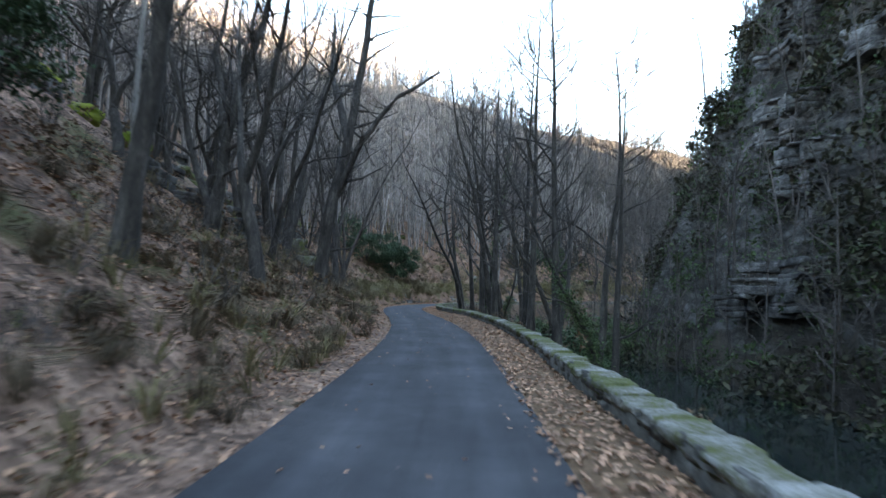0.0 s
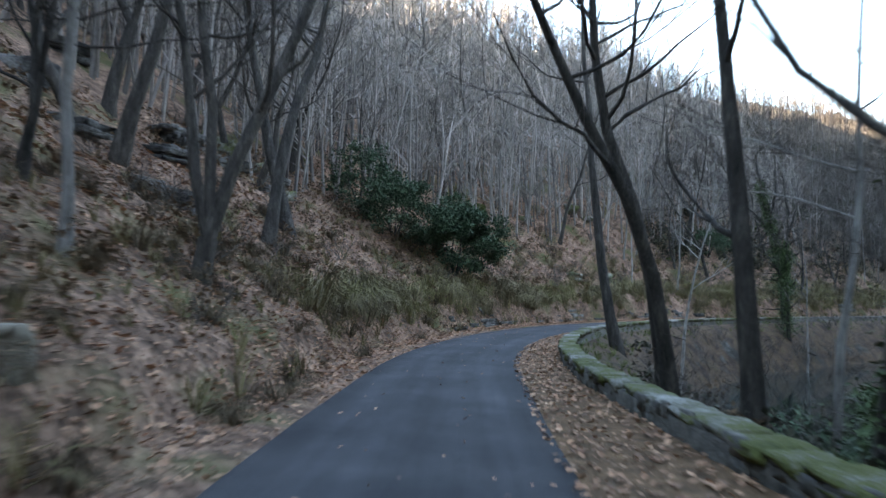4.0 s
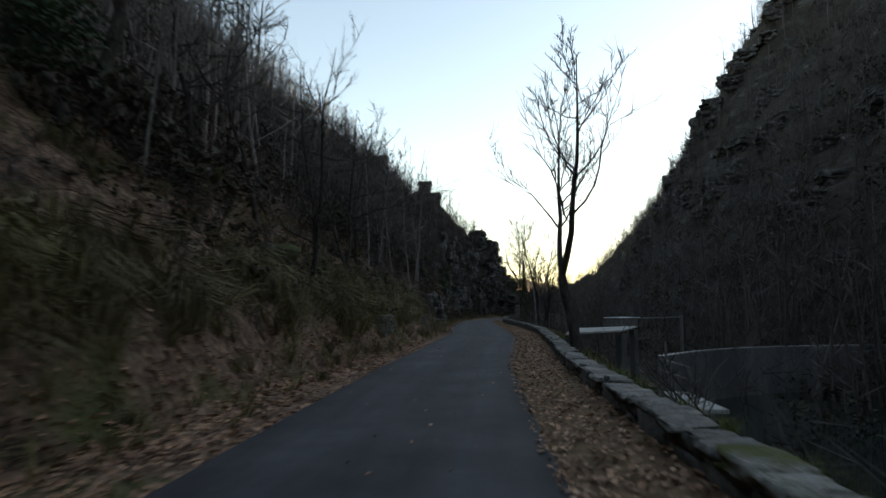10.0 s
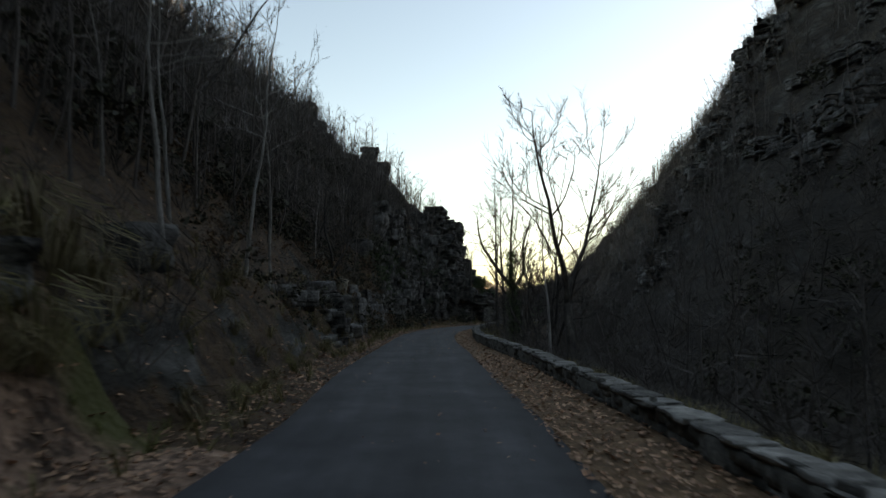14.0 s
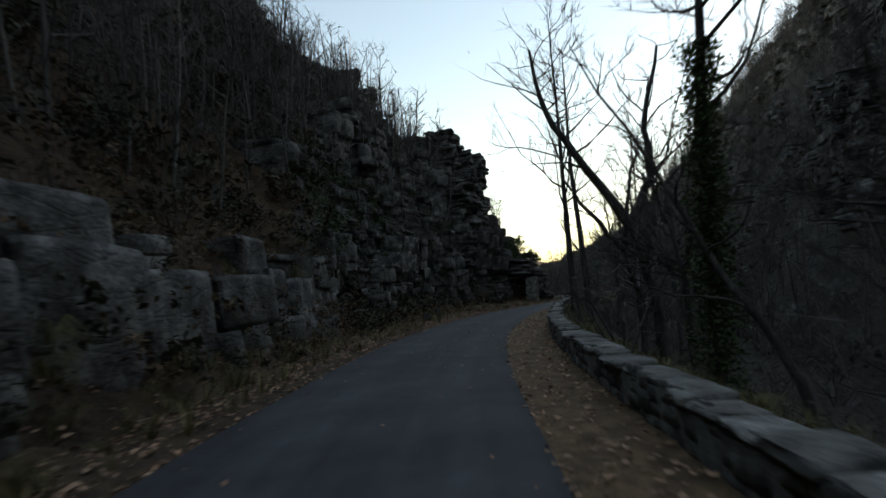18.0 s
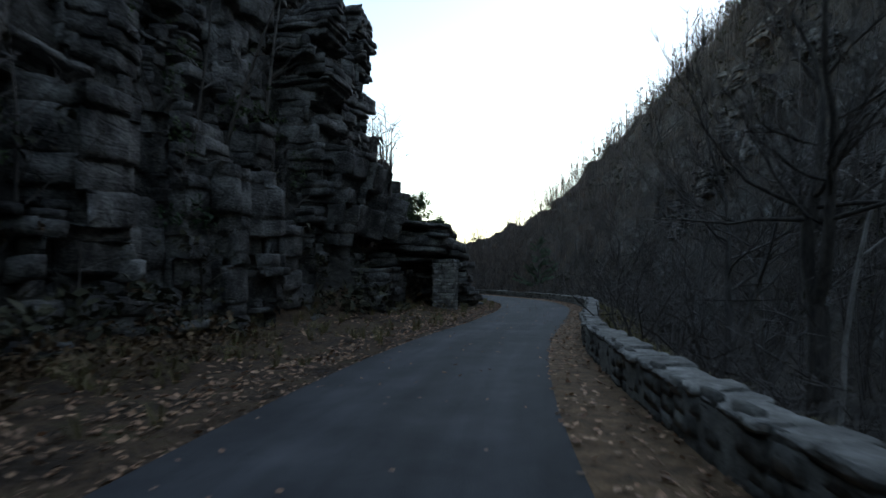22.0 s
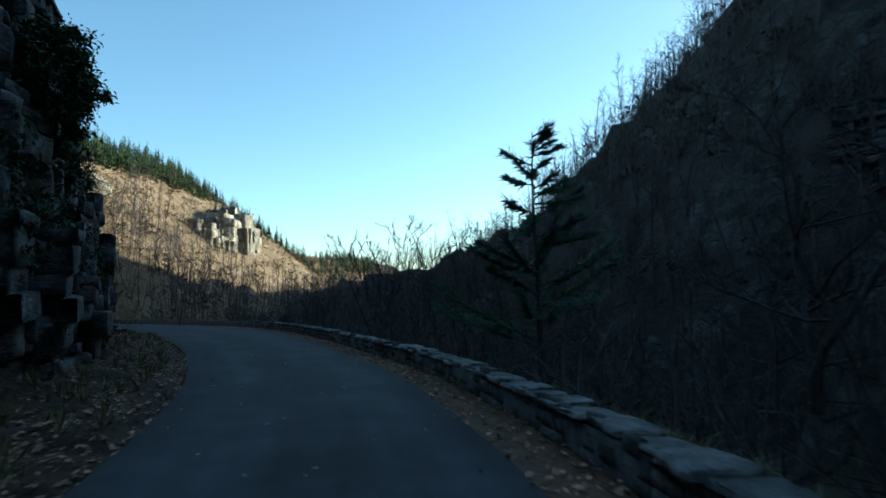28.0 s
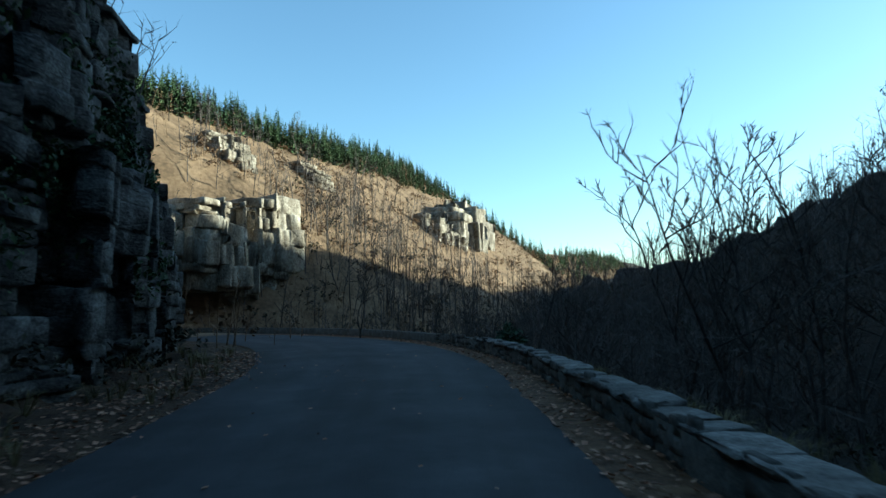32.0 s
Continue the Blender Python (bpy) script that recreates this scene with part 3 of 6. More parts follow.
def station(x, y):
    """Nearest station and offset of places (arrays)."""
    x, y = np.asarray(x, float).ravel(), np.asarray(y, float).ravel()
    L2, T2, S2 = LINE[::3], TAN[::3], SL[::3]
    s, d = np.empty(len(x)), np.empty(len(x))
    for a in range(0, len(x), 20000):
        X, Y = x[a:a + 20000, None], y[a:a + 20000, None]
        k = ((X - L2[None, :, 0]) ** 2 + (Y - L2[None, :, 1]) ** 2).argmin(1)
        vx, vy = X[:, 0] - L2[k, 0], Y[:, 0] - L2[k, 1]
        along = vx * T2[k, 0] + vy * T2[k, 1]
        s[a:a + 20000] = S2[k] + np.clip(along, -1.5, 1.5)
        side = T2[k, 1] * vx - T2[k, 0] * vy
        r = np.hypot(vx, vy)
        edge = (k == 0) | (k == len(L2) - 1)
        d[a:a + 20000] = np.where(edge | (np.abs(along) < 1.6), side, np.sign(side) * r)
    return s, d


def lut(*pairs):
    a = np.array(pairs, float)
    a[:, 0] = np.where(a[:, 0] > 250, 250 + (a[:, 0] - 250) * 1.55, a[:, 0])
    return lambda s: np.interp(s, a[:, 0], a[:, 1])


road_l = lut((-20, 2.2), (35, 2.0), (60, 2.3), (80, 2.7), (110, 2.85), (135, 2.4), (165, 3.15), (190, 3.0), (212, 2.3), (235, 2.6), (252, 3.4), (265, 5.0), (290, 4.5))
road_r = lut((-20, 1.0), (35, 1.0), (80, 0.9), (110, 0.7), (128, 1.5), (145, 1.6), (162, 0.65), (190, 0.8), (212, 1.0), (250, 1.3), (290, 1.6))
wall_d = lut((-20, 1.9), (12, 1.95), (38, 2.75), (48, 2.0), (75, 1.95), (110, 2.05), (130, 2.9), (145, 3.0), (161, 1.75), (187, 2.2), (205, 1.7), (220, 1.8), (252, 2.0), (290, 2.4))
wall_h = lut((-20, 0.34), (60, 0.34), (100, 0.36), (135, 0.42), (160, 0.52), (200, 0.62), (214, 0.66), (224, 0.58), (234, 0.46), (290, 0.46))
WALL_W = 0.5
# the left bank: flat verge, foot face (height, run), slope above, the hill's top
verge = lut((-20, 0.7), (50, 0.9), (66, 1.2), (90, 1.7), (105, 1.2), (125, 1.0), (160, 1.0), (180, 1.8), (190, 4.6), (212, 5.0), (220, 4.4), (228, 2.6), (236, 2.6), (252, 2.7), (270, 2.6), (290, 2.0))
face_h = lut((-20, 0.7), (40, 0.9), (62, 1.3), (95, 1.6), (120, 1.7), (145, 2.2), (165, 2.6), (178, 3.2), (186, 8.0), (205, 11.0), (213, 12.0), (218, 7.0), (222, 3.6), (230, 3.6), (238, 4.5), (246, 7.5), (251, 10.0), (256, 10.5), (268, 8.5), (278, 4.0), (290, 4.0))
face_w = lut((-20, 1.2), (60, 1.0), (95, 1.1), (120, 1.6), (145, 2.0), (178, 2.4), (186, 2.6), (214, 4.5), (236, 3.0), (268, 3.0), (290, 3.0))
slope_l = lut((-20, 0.68), (30, 0.68), (70, 0.75), (100, 0.9), (130, 1.02), (160, 1.14), (200, 1.16), (216, 0.9), (224, 0.6), (236, 0.8), (250, 1.3), (266, 0.9), (275, 0.3), (290, 0.2))
top_l = lut((-20, 85), (40, 80), (90, 74), (130, 66), (190, 50), (225, 38), (255, 34), (266, 22), (276, 4), (290, 3))
# the right: drop to the river, its bed, the far slope
bed_z = lut((-20, -4.2), (110, -4.2), (135, -2.6), (170, -2.6), (215, -3.2), (290, -5.0))
bed_w = lut((-20, 7), (30, 7), (48, 9), (62, 13), (90, 16), (120, 12), (150, 7), (205, 6), (240, 6), (258, 10), (268, 14), (280, 30), (290, 40))
slope_r = lut((-20, 2.6), (20, 2.6), (45, 2.9), (62, 2.6), (90, 1.5), (110, 1.14), (150, 1.12), (190, 1.5), (210, 2.1), (240, 2.0), (250, 1.8), (258, 1.75), (262, 1.55), (267, 1.05), (270, 0.6), (273, 0.4), (277, 0.25), (290, 0.2))
top_r = lut((-20, 80), (20, 78), (45, 72), (100, 88), (200, 98), (232, 98), (250, 84), (258, 74), (262, 62), (267, 44), (270, 36), (273, 20), (277, 8), (290, 3))
WATER_Z = -2.9


def fnoise(x, y, f, seed=0.0):
    """Cheap smooth noise of arrays, about -1 to 1."""
    a = np.sin(x * f + 1.7 * np.sin(y * f * 0.73 + seed) + seed) * np.sin(y * f * 1.13 + 1.3 * np.sin(x * f * 0.81 - seed))
    b = np.sin(x * f * 2.3 + seed * 2.1 + np.sin(y * f * 1.9)) * np.sin(y * f * 2.6 - seed + np.sin(x * f * 2.2))
    return 0.65 * a + 0.35 * b


def hill_cap(w):
    """Height of the sunlit hill's brow along its length."""
    return np.interp(w, [-150, 0, 33, 64, 90, 98, 104, 109, 125, 180, 250, 350, 500], [26.5, 27, 29, 33, 36.5, 34.5, 27.5, 18.5, 15.5, 19, 24, 28, 32])


def far_hill(x, y):
    """The sunlit hill across the open valley."""
    dx, dy = x - 130.0, y - 226.0
    n, w = -0.64 * dx + 0.76 * dy, 0.76 * dx + 0.64 * dy
    cap = hill_cap(w)
    z = -5 + np.maximum(n + 1.2 * fnoise(x, y, 0.06, 3), 0) * 0.85
    return np.where(n > 0, np.minimum(z, cap + 1.2 * fnoise(x, y, 0.05, 1)), -99)


def ground_z(x, y, s=None, d=None):
    x, y = np.asarray(x, float).ravel(), np.asarray(y, float).ravel()
    if s is None:
        s, d = station(x, y)
    lw = road_l(s)
    a = -d - lw
    bump = fnoise(x, y, 0.9, 2)
    v, fh, fw = verge(s) + 0.25 * bump, face_h(s) * (1 + 0.25 * fnoise(x, y, 0.33, 5)), face_w(s)
    up = np.clip((a - v) / fw, 0, 1)
    up = up * up * (3 - 2 * up)
    hill = np.maximum(a - v - fw, 0)
    top = top_l(s) * (1 + 0.08 * fnoise(x, y, 0.045, 7))
    zl = 0.03 * np.clip(a, 0, 2) + fh * up + top * np.tanh(slope_l(s) * hill / np.maximum(top, 1))
    zl = zl + np.clip(a - 0.3, 0, 3) * (0.09 * bump + 0.05 * fnoise(x, y, 2.6, 11)) + np.clip(hill / 10, 0, 1) * 0.5 * fnoise(x, y, 0.35, 4)
    # right
    b = d - wall_d(s) - WALL_W
    wh, bz, bw = wall_h(s), bed_z(s), bed_w(s)
    shelf = np.where(b < 0, -0.05, wh * 0.35 - np.clip(b, 0, 1) * 0.3)
    drop = np.clip((b - 0.7) / 4.2, 0, 1)
    drop = drop * drop * (3 - 2 * drop)
    zr = shelf * (1 - drop) + bz * drop + 0.25 * drop * fnoise(x, y, 0.6, 9)
    rise = np.maximum(b - 5 - bw, 0)
    tr = top_r(s) * (1 + 0.10 * fnoise(x, y, 0.05, 8))
    zr = zr + tr * np.tanh(slope_r(s) * rise / np.maximum(tr, 1))
    zr = zr + np.clip(rise / 8, 0, 1) * (0.9 * fnoise(x, y, 0.22, 6))
    k = (zr - bz) / 6.0 + 0.7 * fnoise(x, y, 0.07, 12)
    fr = k - np.floor(k)
    zr = zr + np.clip(rise / 5, 0, 1) * 6.0 * (np.where(fr < 0.6, 0.3 * fr / 0.6, 0.3 + 0.7 * (fr - 0.6) / 0.4) - fr)
    z = np.where(d < 0, zl, zr)
    z = np.where((d > -lw - 0.25) & (b < 0), -0.05, z)
    far = far_hill(x, y)
    w = np.clip((np.hypot(x - 112, y - 200) - 34) / 12, 0, 1)
    return np.maximum(z, np.where(w > 0, far * w + z * (1 - w), -99))


def gz(x, y):
    return float(ground_z([x], [y])[0])


# ---------------------------------------------------------------- ground
def grid_mesh(name, xs, ys, zfun, material, smooth=True):
    X, Y = np.meshgrid(xs, ys)
    Z = zfun(X.ravel(), Y.ravel())
    V = np.stack([X.ravel(), Y.ravel(), Z], -1)
    nx, ny = len(xs), len(ys)
    i = (np.arange(ny - 1)[:, None] * nx + np.arange(nx - 1)[None]).ravel()
    F = np.concatenate([np.stack([i, i + 1, i + nx + 1], -1), np.stack([i, i + nx + 1, i + nx], -1)])
    return tri_mesh(name, V, F, material, smooth)


def wide_z(x, y, sink=True):
    z = ground_z(x, y)
    s, d = station(x, y)
    r = np.maximum(np.maximum(-80 - x, x - 430), np.maximum(-90 - y, y - 520))
    k = np.clip(r / 400, 0, 1)
    hills = 30 + 26 * fnoise(x, y, 0.006, 1.5)
    z = z * (1 - k) + hills * k
    if not sink:
        return z
    near = (d > -13.4) & (d < 8.2) & (s > -17.5) & (s < S_END - 0.5) | (d > -45) & (d < 0) & (s > -17.5) & (s < 133)
    u, v = 0.76 * (x - 130) + 0.64 * (y - 226), -0.64 * (x - 130) + 0.76 * (y - 226)
    under = (v > 3) & (v < 145) & (u > -64) & (u < 326) & (np.hypot(x - 112, y - 200) > 38)
    return np.where(near, z - 0.5 - 1.3 * (d < -4), np.where(under, z - 2.5, z))


def axis(lo, mid, hi, step, far, n=14):
    out = list(np.arange(lo, mid, step)) + list(np.arange(mid, hi + 0.1, 5.0))
    k = np.geomspace(step * 1.5, far, n)
    return np.array([lo - v for v in k[::-1]] + out + [hi + v for v in k])


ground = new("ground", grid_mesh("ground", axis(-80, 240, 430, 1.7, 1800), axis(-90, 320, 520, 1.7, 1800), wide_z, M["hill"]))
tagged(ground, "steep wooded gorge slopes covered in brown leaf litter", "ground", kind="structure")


def strip_mesh(name, ss, ds, zfun, material, smooth=True):
    """A sheet in road coordinates; ds(s) gives the offsets across."""
    rows = []
    for s in ss:
        dd = ds(s)
        x, y = at(np.full(len(dd), s), dd)
        rows.append(np.stack([x, y, zfun(np.full(len(dd), s), dd, x, y)], -1))
    n = len(rows[0])
    V = np.concatenate(rows)
    i = (np.arange(len(rows) - 1)[:, None] * n + np.arange(n - 1)[None]).ravel()
    F = np.concatenate([np.stack([i, i + 1, i + n + 1], -1), np.stack([i, i + n + 1, i + n], -1)])
    return tri_mesh(name, V, F, material, smooth)


SS = np.arange(-17.5, S_END - 0.6, 0.45)
OUT = np.r_[0, 0.3, 0.6, 0.9, np.geomspace(1.2, 12.5, 26)]
bank = new("bank", strip_mesh("bank", SS[SS < 134], lambda s: -road_l(s) + 0.15 - np.r_[OUT, np.linspace(13.6, 46, 30)],
                              lambda s, d, x, y: ground_z(x, y, s, d), M["litter"]))
tagged(bank, "steep bank under a carpet of brown fallen leaves", "bank", kind="structure")
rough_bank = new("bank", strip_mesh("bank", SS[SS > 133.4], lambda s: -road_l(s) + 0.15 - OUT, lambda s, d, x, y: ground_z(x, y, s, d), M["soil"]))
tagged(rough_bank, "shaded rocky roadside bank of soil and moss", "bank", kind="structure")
shoulder = new("shoulder", strip_mesh("shoulder", SS, lambda s: np.r_[road_r(s) - 0.1, np.linspace(road_r(s) + 0.2, wall_d(s) + 0.1, 5)],
                                      lambda s, d, x, y: 0.012 + 0.03 * np.clip(d - road_r(s), 0, 2) + 0.015 * fnoise(x, y, 3), M["verge"]))
tagged(shoulder, "strip of brown fallen leaves beside the parapet", "verge", kind="structure")
riverside = new("riverside", strip_mesh("riverside", SS, lambda s: wall_d(s) + WALL_W - 0.06 + np.r_[0, 0.4, 0.8, 1.2, 1.8, 2.5, 3.3, 4.2, 5.2, 6.4],
                                        lambda s, d, x, y: ground_z(x, y, s, d), M["soil"]))
tagged(riverside, "steep soil slope falling from the parapet to the river", "riverbank", kind="structure")
road = new("road", strip_mesh("road", SS, lambda s: np.linspace(-road_l(s), road_r(s), 9),
                              lambda s, d, x, y: 0.02 + 0.03 * (1 - ((d + 0.8) / 2.2) ** 2) * 0.5 + 0.004 * fnoise(x, y, 1.5), M["asphalt"]))
_ru = road.data.uv_layers.new(name="UVMap")
_vi = np.empty(len(road.data.loops), dtype=np.int32)
road.data.loops.foreach_get("vertex_index", _vi)
_ru.data.foreach_set("uv", np.stack([SS[_vi // 9] / 6.0, (_vi % 9) / 8.0], -1).astype(np.float32).ravel())
tagged(road, "narrow worn grey asphalt road", "road", kind="structure")
SW = np.arange(-17, 150, 3.0)
water = new("water", strip_mesh("water", SW, lambda s: wall_d(s) + WALL_W + np.linspace(2.6, 8 + bed_w(s), 8), lambda s, d, x, y: np.full(len(d), WATER_Z), water_mat))
tagged(water, "dark still river water reflecting the sky", "water", kind="structure")


# ---------------------------------------------------------------- rocks and cliffs
THIN = [tri_mesh("ledge", *strata_arrays(100 + k, 2 + k % 2, 2 + k % 3, 0.20), M["rock"]) for k in range(7)]
MID = [tri_mesh("ledge", *strata_arrays(110 + k, 3 + k % 3, 2 + k % 2, 0.24), M["rock"]) for k in range(9)]
ROCKS = [tri_mesh("ledge", *strata_arrays(120 + k, 7 + k % 5, 3, 0.28, 10), M["rock"]) for k in range(9)]
SMOOTH = [tri_mesh("ledge", *strata_arrays(150 + k, 1 + k % 2, 1 + k % 2, 0.17, 10), M["rock"]) for k in range(6)]
LOW = [tri_mesh("ledge", *strata_arrays(160 + k, 2 + k % 2, 2, 0.22), M["rock"]) for k in range(6)]
PALE = [tri_mesh("pale_ledge", *strata_arrays(140 + k, 2 + k % 4, 2, 0.30, 9, k % 2 == 0), M["palerock"]) for k in range(8)]
rr = random.Random(5)


def block(parent, meshes, s, d, z, lx, ly, lz, jig=0.12, tip=0.0, name="ledge"):
    x, y = at(s, d)
    m = Matrix.LocRotScale((float(x), float(y), z), Euler((rr.uniform(-0.035, 0.035) + tip, rr.uniform(-0.04, 0.04), heading(s) + rr.uniform(-jig, jig))), (lx, ly, lz))
    if meshes is ROCKS:
        meshes = THIN if lz < 0.8 else MID if lz < 1.8 else ROCKS
    return part(name, rr.choice(meshes), parent, m=m)


def face_d(s, z):
    """Offset of the left bank's face at a height."""
    k = min(max(z / float(face_h(s)), 0.0), 1.0)
    u = 0.5 - math.sin(math.asin(1 - 2 * k) / 3)
    return -(float(road_l(s)) + float(verge(s)) + float(face_w(s)) * u)


def cliff(s0, s1, label, cover=1.0, zmax=99, step=2.1, out=0.5, size=1.0, meshes=None):
    x, y = at((s0 + s1) / 2, face_d((s0 + s1) / 2, 0.5) - 1)
    root = thing("rock_outcrop", float(x), float(y), 0, label, "rock", "roadside rock faces", "structure")
    inv = root.matrix_basis.inverted()
    s = s0
    while s < s1:
        z, hi = -0.3, min(float(face_h(s)) * rr.uniform(0.9, 1.12), zmax * rr.uniform(0.75, 1.0))
        lean = rr.uniform(-0.35, 0.35) * min(size, 1)
        while z < hi:
            lz = rr.choice((0.8, 1.6, 2.4, 3.4, 4.6)) * (1.0 if hi > 4 else 0.4)
            if rr.random() < cover:
                lx, ly = rr.uniform(2.2, 4.8) * size, rr.uniform(2.6, 4.2) * size
                d = face_d(s, max(z, 0.05)) - ly / 2 + out + lean * 0.6 + rr.uniform(-0.2, 0.22) * min(size, 1)
                ob = block(root, meshes or ROCKS, s + rr.uniform(-0.5, 0.5), d, z + lz / 2, lx, ly, lz * 1.12)
                ob.matrix_basis = inv @ ob.matrix_basis
            z += lz
        s += step * rr.uniform(0.8, 1.2)
    return root


GREY = "grey layered rock face with broken ledges above the road"
lx_, ly_ = at(80, face_d(80, 0.5))
cutting = thing("rock_outcrop", float(lx_), float(ly_), 0, "low dark rock cutting with white quartz seams and moss", "rock", "roadside rock faces", "structure")
cut_inv = cutting.matrix_basis.inverted()
for course in range(4):
    s = 63.0 + rr.uniform(0, 1)
    while s < 97:
        ln, lz = rr.uniform(0.9, 2.6), rr.uniform(0.22, 0.42)
        if rr.random() < (0.95, 0.9, 0.75, 0.45)[course]:
            dep = rr.uniform(1.0, 1.5)
            ob = block(cutting, LOW, s + ln / 2, face_d(s, 0.3 + 0.2 * course) - dep / 2 + 0.30 - 0.10 * course + rr.uniform(-0.12, 0.12), 0.08 + 0.26 * course + rr.uniform(-0.05, 0.05), ln * 1.05, dep, lz, 0.07, rr.uniform(-0.08, 0.08))
            ob.matrix_basis = cut_inv @ ob.matrix_basis
        s += ln
mx_, my_ = at(171, face_d(171, 1.0))
slabs = thing("rock_outcrop", float(mx_), float(my_), 0, "massive grey rock slabs split by dark cracks beside the road", "rock", "roadside rock faces", "structure")
slab_inv = slabs.matrix_basis.inverted()
s = 163.0
while s < 180:
    ln = rr.uniform(2.2, 3.6)
    hi = rr.uniform(1.0, 1.4)
    d = face_d(s + ln / 2, 0.6) - 1.0
    for zc, lz, back in ((hi / 2 - 0.25, hi, 0.0), (hi + 0.35, rr.uniform(1.1, 1.5), 0.22), (hi + 1.45, rr.uniform(0.7, 1.1), 0.9)):
        if back < 0.8 or rr.random() < 0.6:
            ob = block(slabs, SMOOTH, s + ln / 2 + rr.uniform(-0.5, 0.5), d - back + rr.uniform(-0.15, 0.2), zc, ln * rr.uniform(1.0, 1.25), 2.6, lz * 1.08, 0.12, rr.uniform(-0.14, -0.04))
            ob.matrix_basis = slab_inv @ ob.matrix_basis
    s += ln * 0.92
cliff(149, 159, "low split rock ledges on the verge", 0.5, 1.6, 1.5, 0.0, 0.65)
cliff(184, 193, GREY, 0.5, out=0.0)
near_cliff = cliff(192, 203, GREY, 0.95)
M["lichen"] = mat("lichened_rock", [(0.34, (0.03, 0.028, 0.026)), (0.5, (0.085, 0.08, 0.075)), (0.58, (0.16, 0.155, 0.145)), (0.68, (0.36, 0.35, 0.33))], 2.4, 0.9, 0.6, 16)
ob = block(near_cliff, [tri_mesh("ledge", *strata_arrays(171, 2, 2, 0.18), M["lichen"])], 197.2, -7.9, 4.1, 3.0, 2.6, 2.3, 0.1, 0.1)
ob.matrix_basis = near_cliff.matrix_basis.inverted() @ ob.matrix_basis
ob["label"] = "block speckled with pale lichen"
cliff(203, 213, GREY, 0.95)
cliff(213, 217.5, GREY, 0.95, out=-0.6)
cliff(229, 241, "shaded rock cliff on the inside of the bend", 0.9)
cliff(241, 258, "shaded rock cliff on the inside of the bend", 0.9)
cliff(258, 278, "shaded rock cliff on the inside of the bend", 0.9)

# the tower of layered rock over the bend
tx, ty = at(221, -10.5)
tower = thing("rock_tower", float(tx), float(ty), 5, "tall tower of dark layered rock with a flat top", "rock", kind="structure")
tinv = tower.matrix_basis.inverted()
for s0, d0, w0, hi in ((216.0, -14.0, 3.4, 15.6), (218.0, -12.4, 3.2, 17.2), (220.6, -11.0, 3.2, 15.4), (222.0, -10.3, 2.6, 15.2), (218.0, -9.8, 3.0, 10.5), (215.0, -9.6, 3.2, 12.5)):
    z = 2.0
    while z < hi:
        lz = min(rr.choice((0.5, 0.7, 0.9, 1.2, 1.6)), hi - z + 0.15)
        ob = block(tower, ROCKS, s0 + rr.uniform(-0.3, 0.3), d0 + rr.uniform(-0.3, 0.3), z + lz / 2, w0 * rr.uniform(0.9, 1.15), w0 * rr.uniform(0.9, 1.15), lz * 1.12, 0.2)
        ob.matrix_basis = tinv @ ob.matrix_basis
        z += lz

# overhanging slabs at the corner, with a masonry pier that carries them
cx, cy = at(222, -6)
corner = thing("slab_outcrop", float(cx), float(cy), 0, "thick overhanging rock slabs at the corner of the road", "rock", kind="structure")
cinv = corner.matrix_basis.inverted()
for s0, d0, z0, lx, ly, lz, tip, kind in (
        (221.6, -6.6, 3.85, 4.8, 4.6, 0.85, 0.10, MID), (222.4, -6.35, 3.2, 5.2, 4.4, 0.75, 0.08, THIN), (223.2, -6.05, 2.65, 5.0, 4.0, 0.6, 0.05, THIN),
        (224.2, -5.65, 2.0, 3.6, 3.6, 0.8, 0, MID), (224.8, -5.35, 1.2, 3.4, 3.4, 0.9, 0, MID), (225.2, -5.15, 0.4, 3.2, 3.4, 0.9, 0, MID), (221.4, -8.6, 1.4, 3.4, 3.2, 3.2, 0, ROCKS),
        (217.6, -8.35, 5.2, 3.2, 3.0, 3.2, 0.2, MID), (215.6, -8.95, 5.0, 3.0, 3.4, 4.0, 0.1, ROCKS), (219.5, -7.7, 4.55, 1.5, 2.6, 1.9, 0.3, THIN), (218.2, -7.6, 0.9, 3.6, 3.0, 2.2, 0, ROCKS)):
    ob = block(corner, kind, s0, d0, z0, lx, ly, lz, 0.06, tip)
    ob.matrix_basis = cinv @ ob.matrix_basis

BRICKS = [tri_mesh("pier_stone", *rock_arrays(180 + k, 2, 0.09), M["stone"]) for k in range(5)]
px_, py_ = at(220.9, -4.9)
pier = thing("masonry_pier", float(px_), float(py_), 0.1, "square pier of coursed grey stone under the rock slab", "pier", turn=heading(220.9))
bm = bmesh.new()
bmesh.ops.create_cube(bm, size=1.0, matrix=Matrix.LocRotScale((0, 0, 1.1), None, (0.92, 0.92, 2.5)))
me = bpy.data.meshes.new("mortar_core")
bm.to_mesh(me)
bm.free()
me.materials.append(M["mortar"])
part("mortar_core", me, pier)
z = -0.1
while z < 2.3:
    lz = rr.uniform(0.13, 0.2)
    for side in range(4):
        a = -0.5
        while a < 0.46:
            w = min(rr.uniform(0.2, 0.42), 0.5 - a)
            c, sn = (1, 0, -1, 0)[side], (0, 1, 0, -1)[side]
            px, py = a + w / 2, -0.46
            part("stone", rr.choice(BRICKS), pier, m=Matrix.LocRotScale((px * c - py * sn, px * sn + py * c, z + lz / 2), Euler((0, 0, side * math.pi / 2)), (w * 1.0, 0.16, lz * 0.98)))
            a += w + 0.012
    z += lz + 0.012

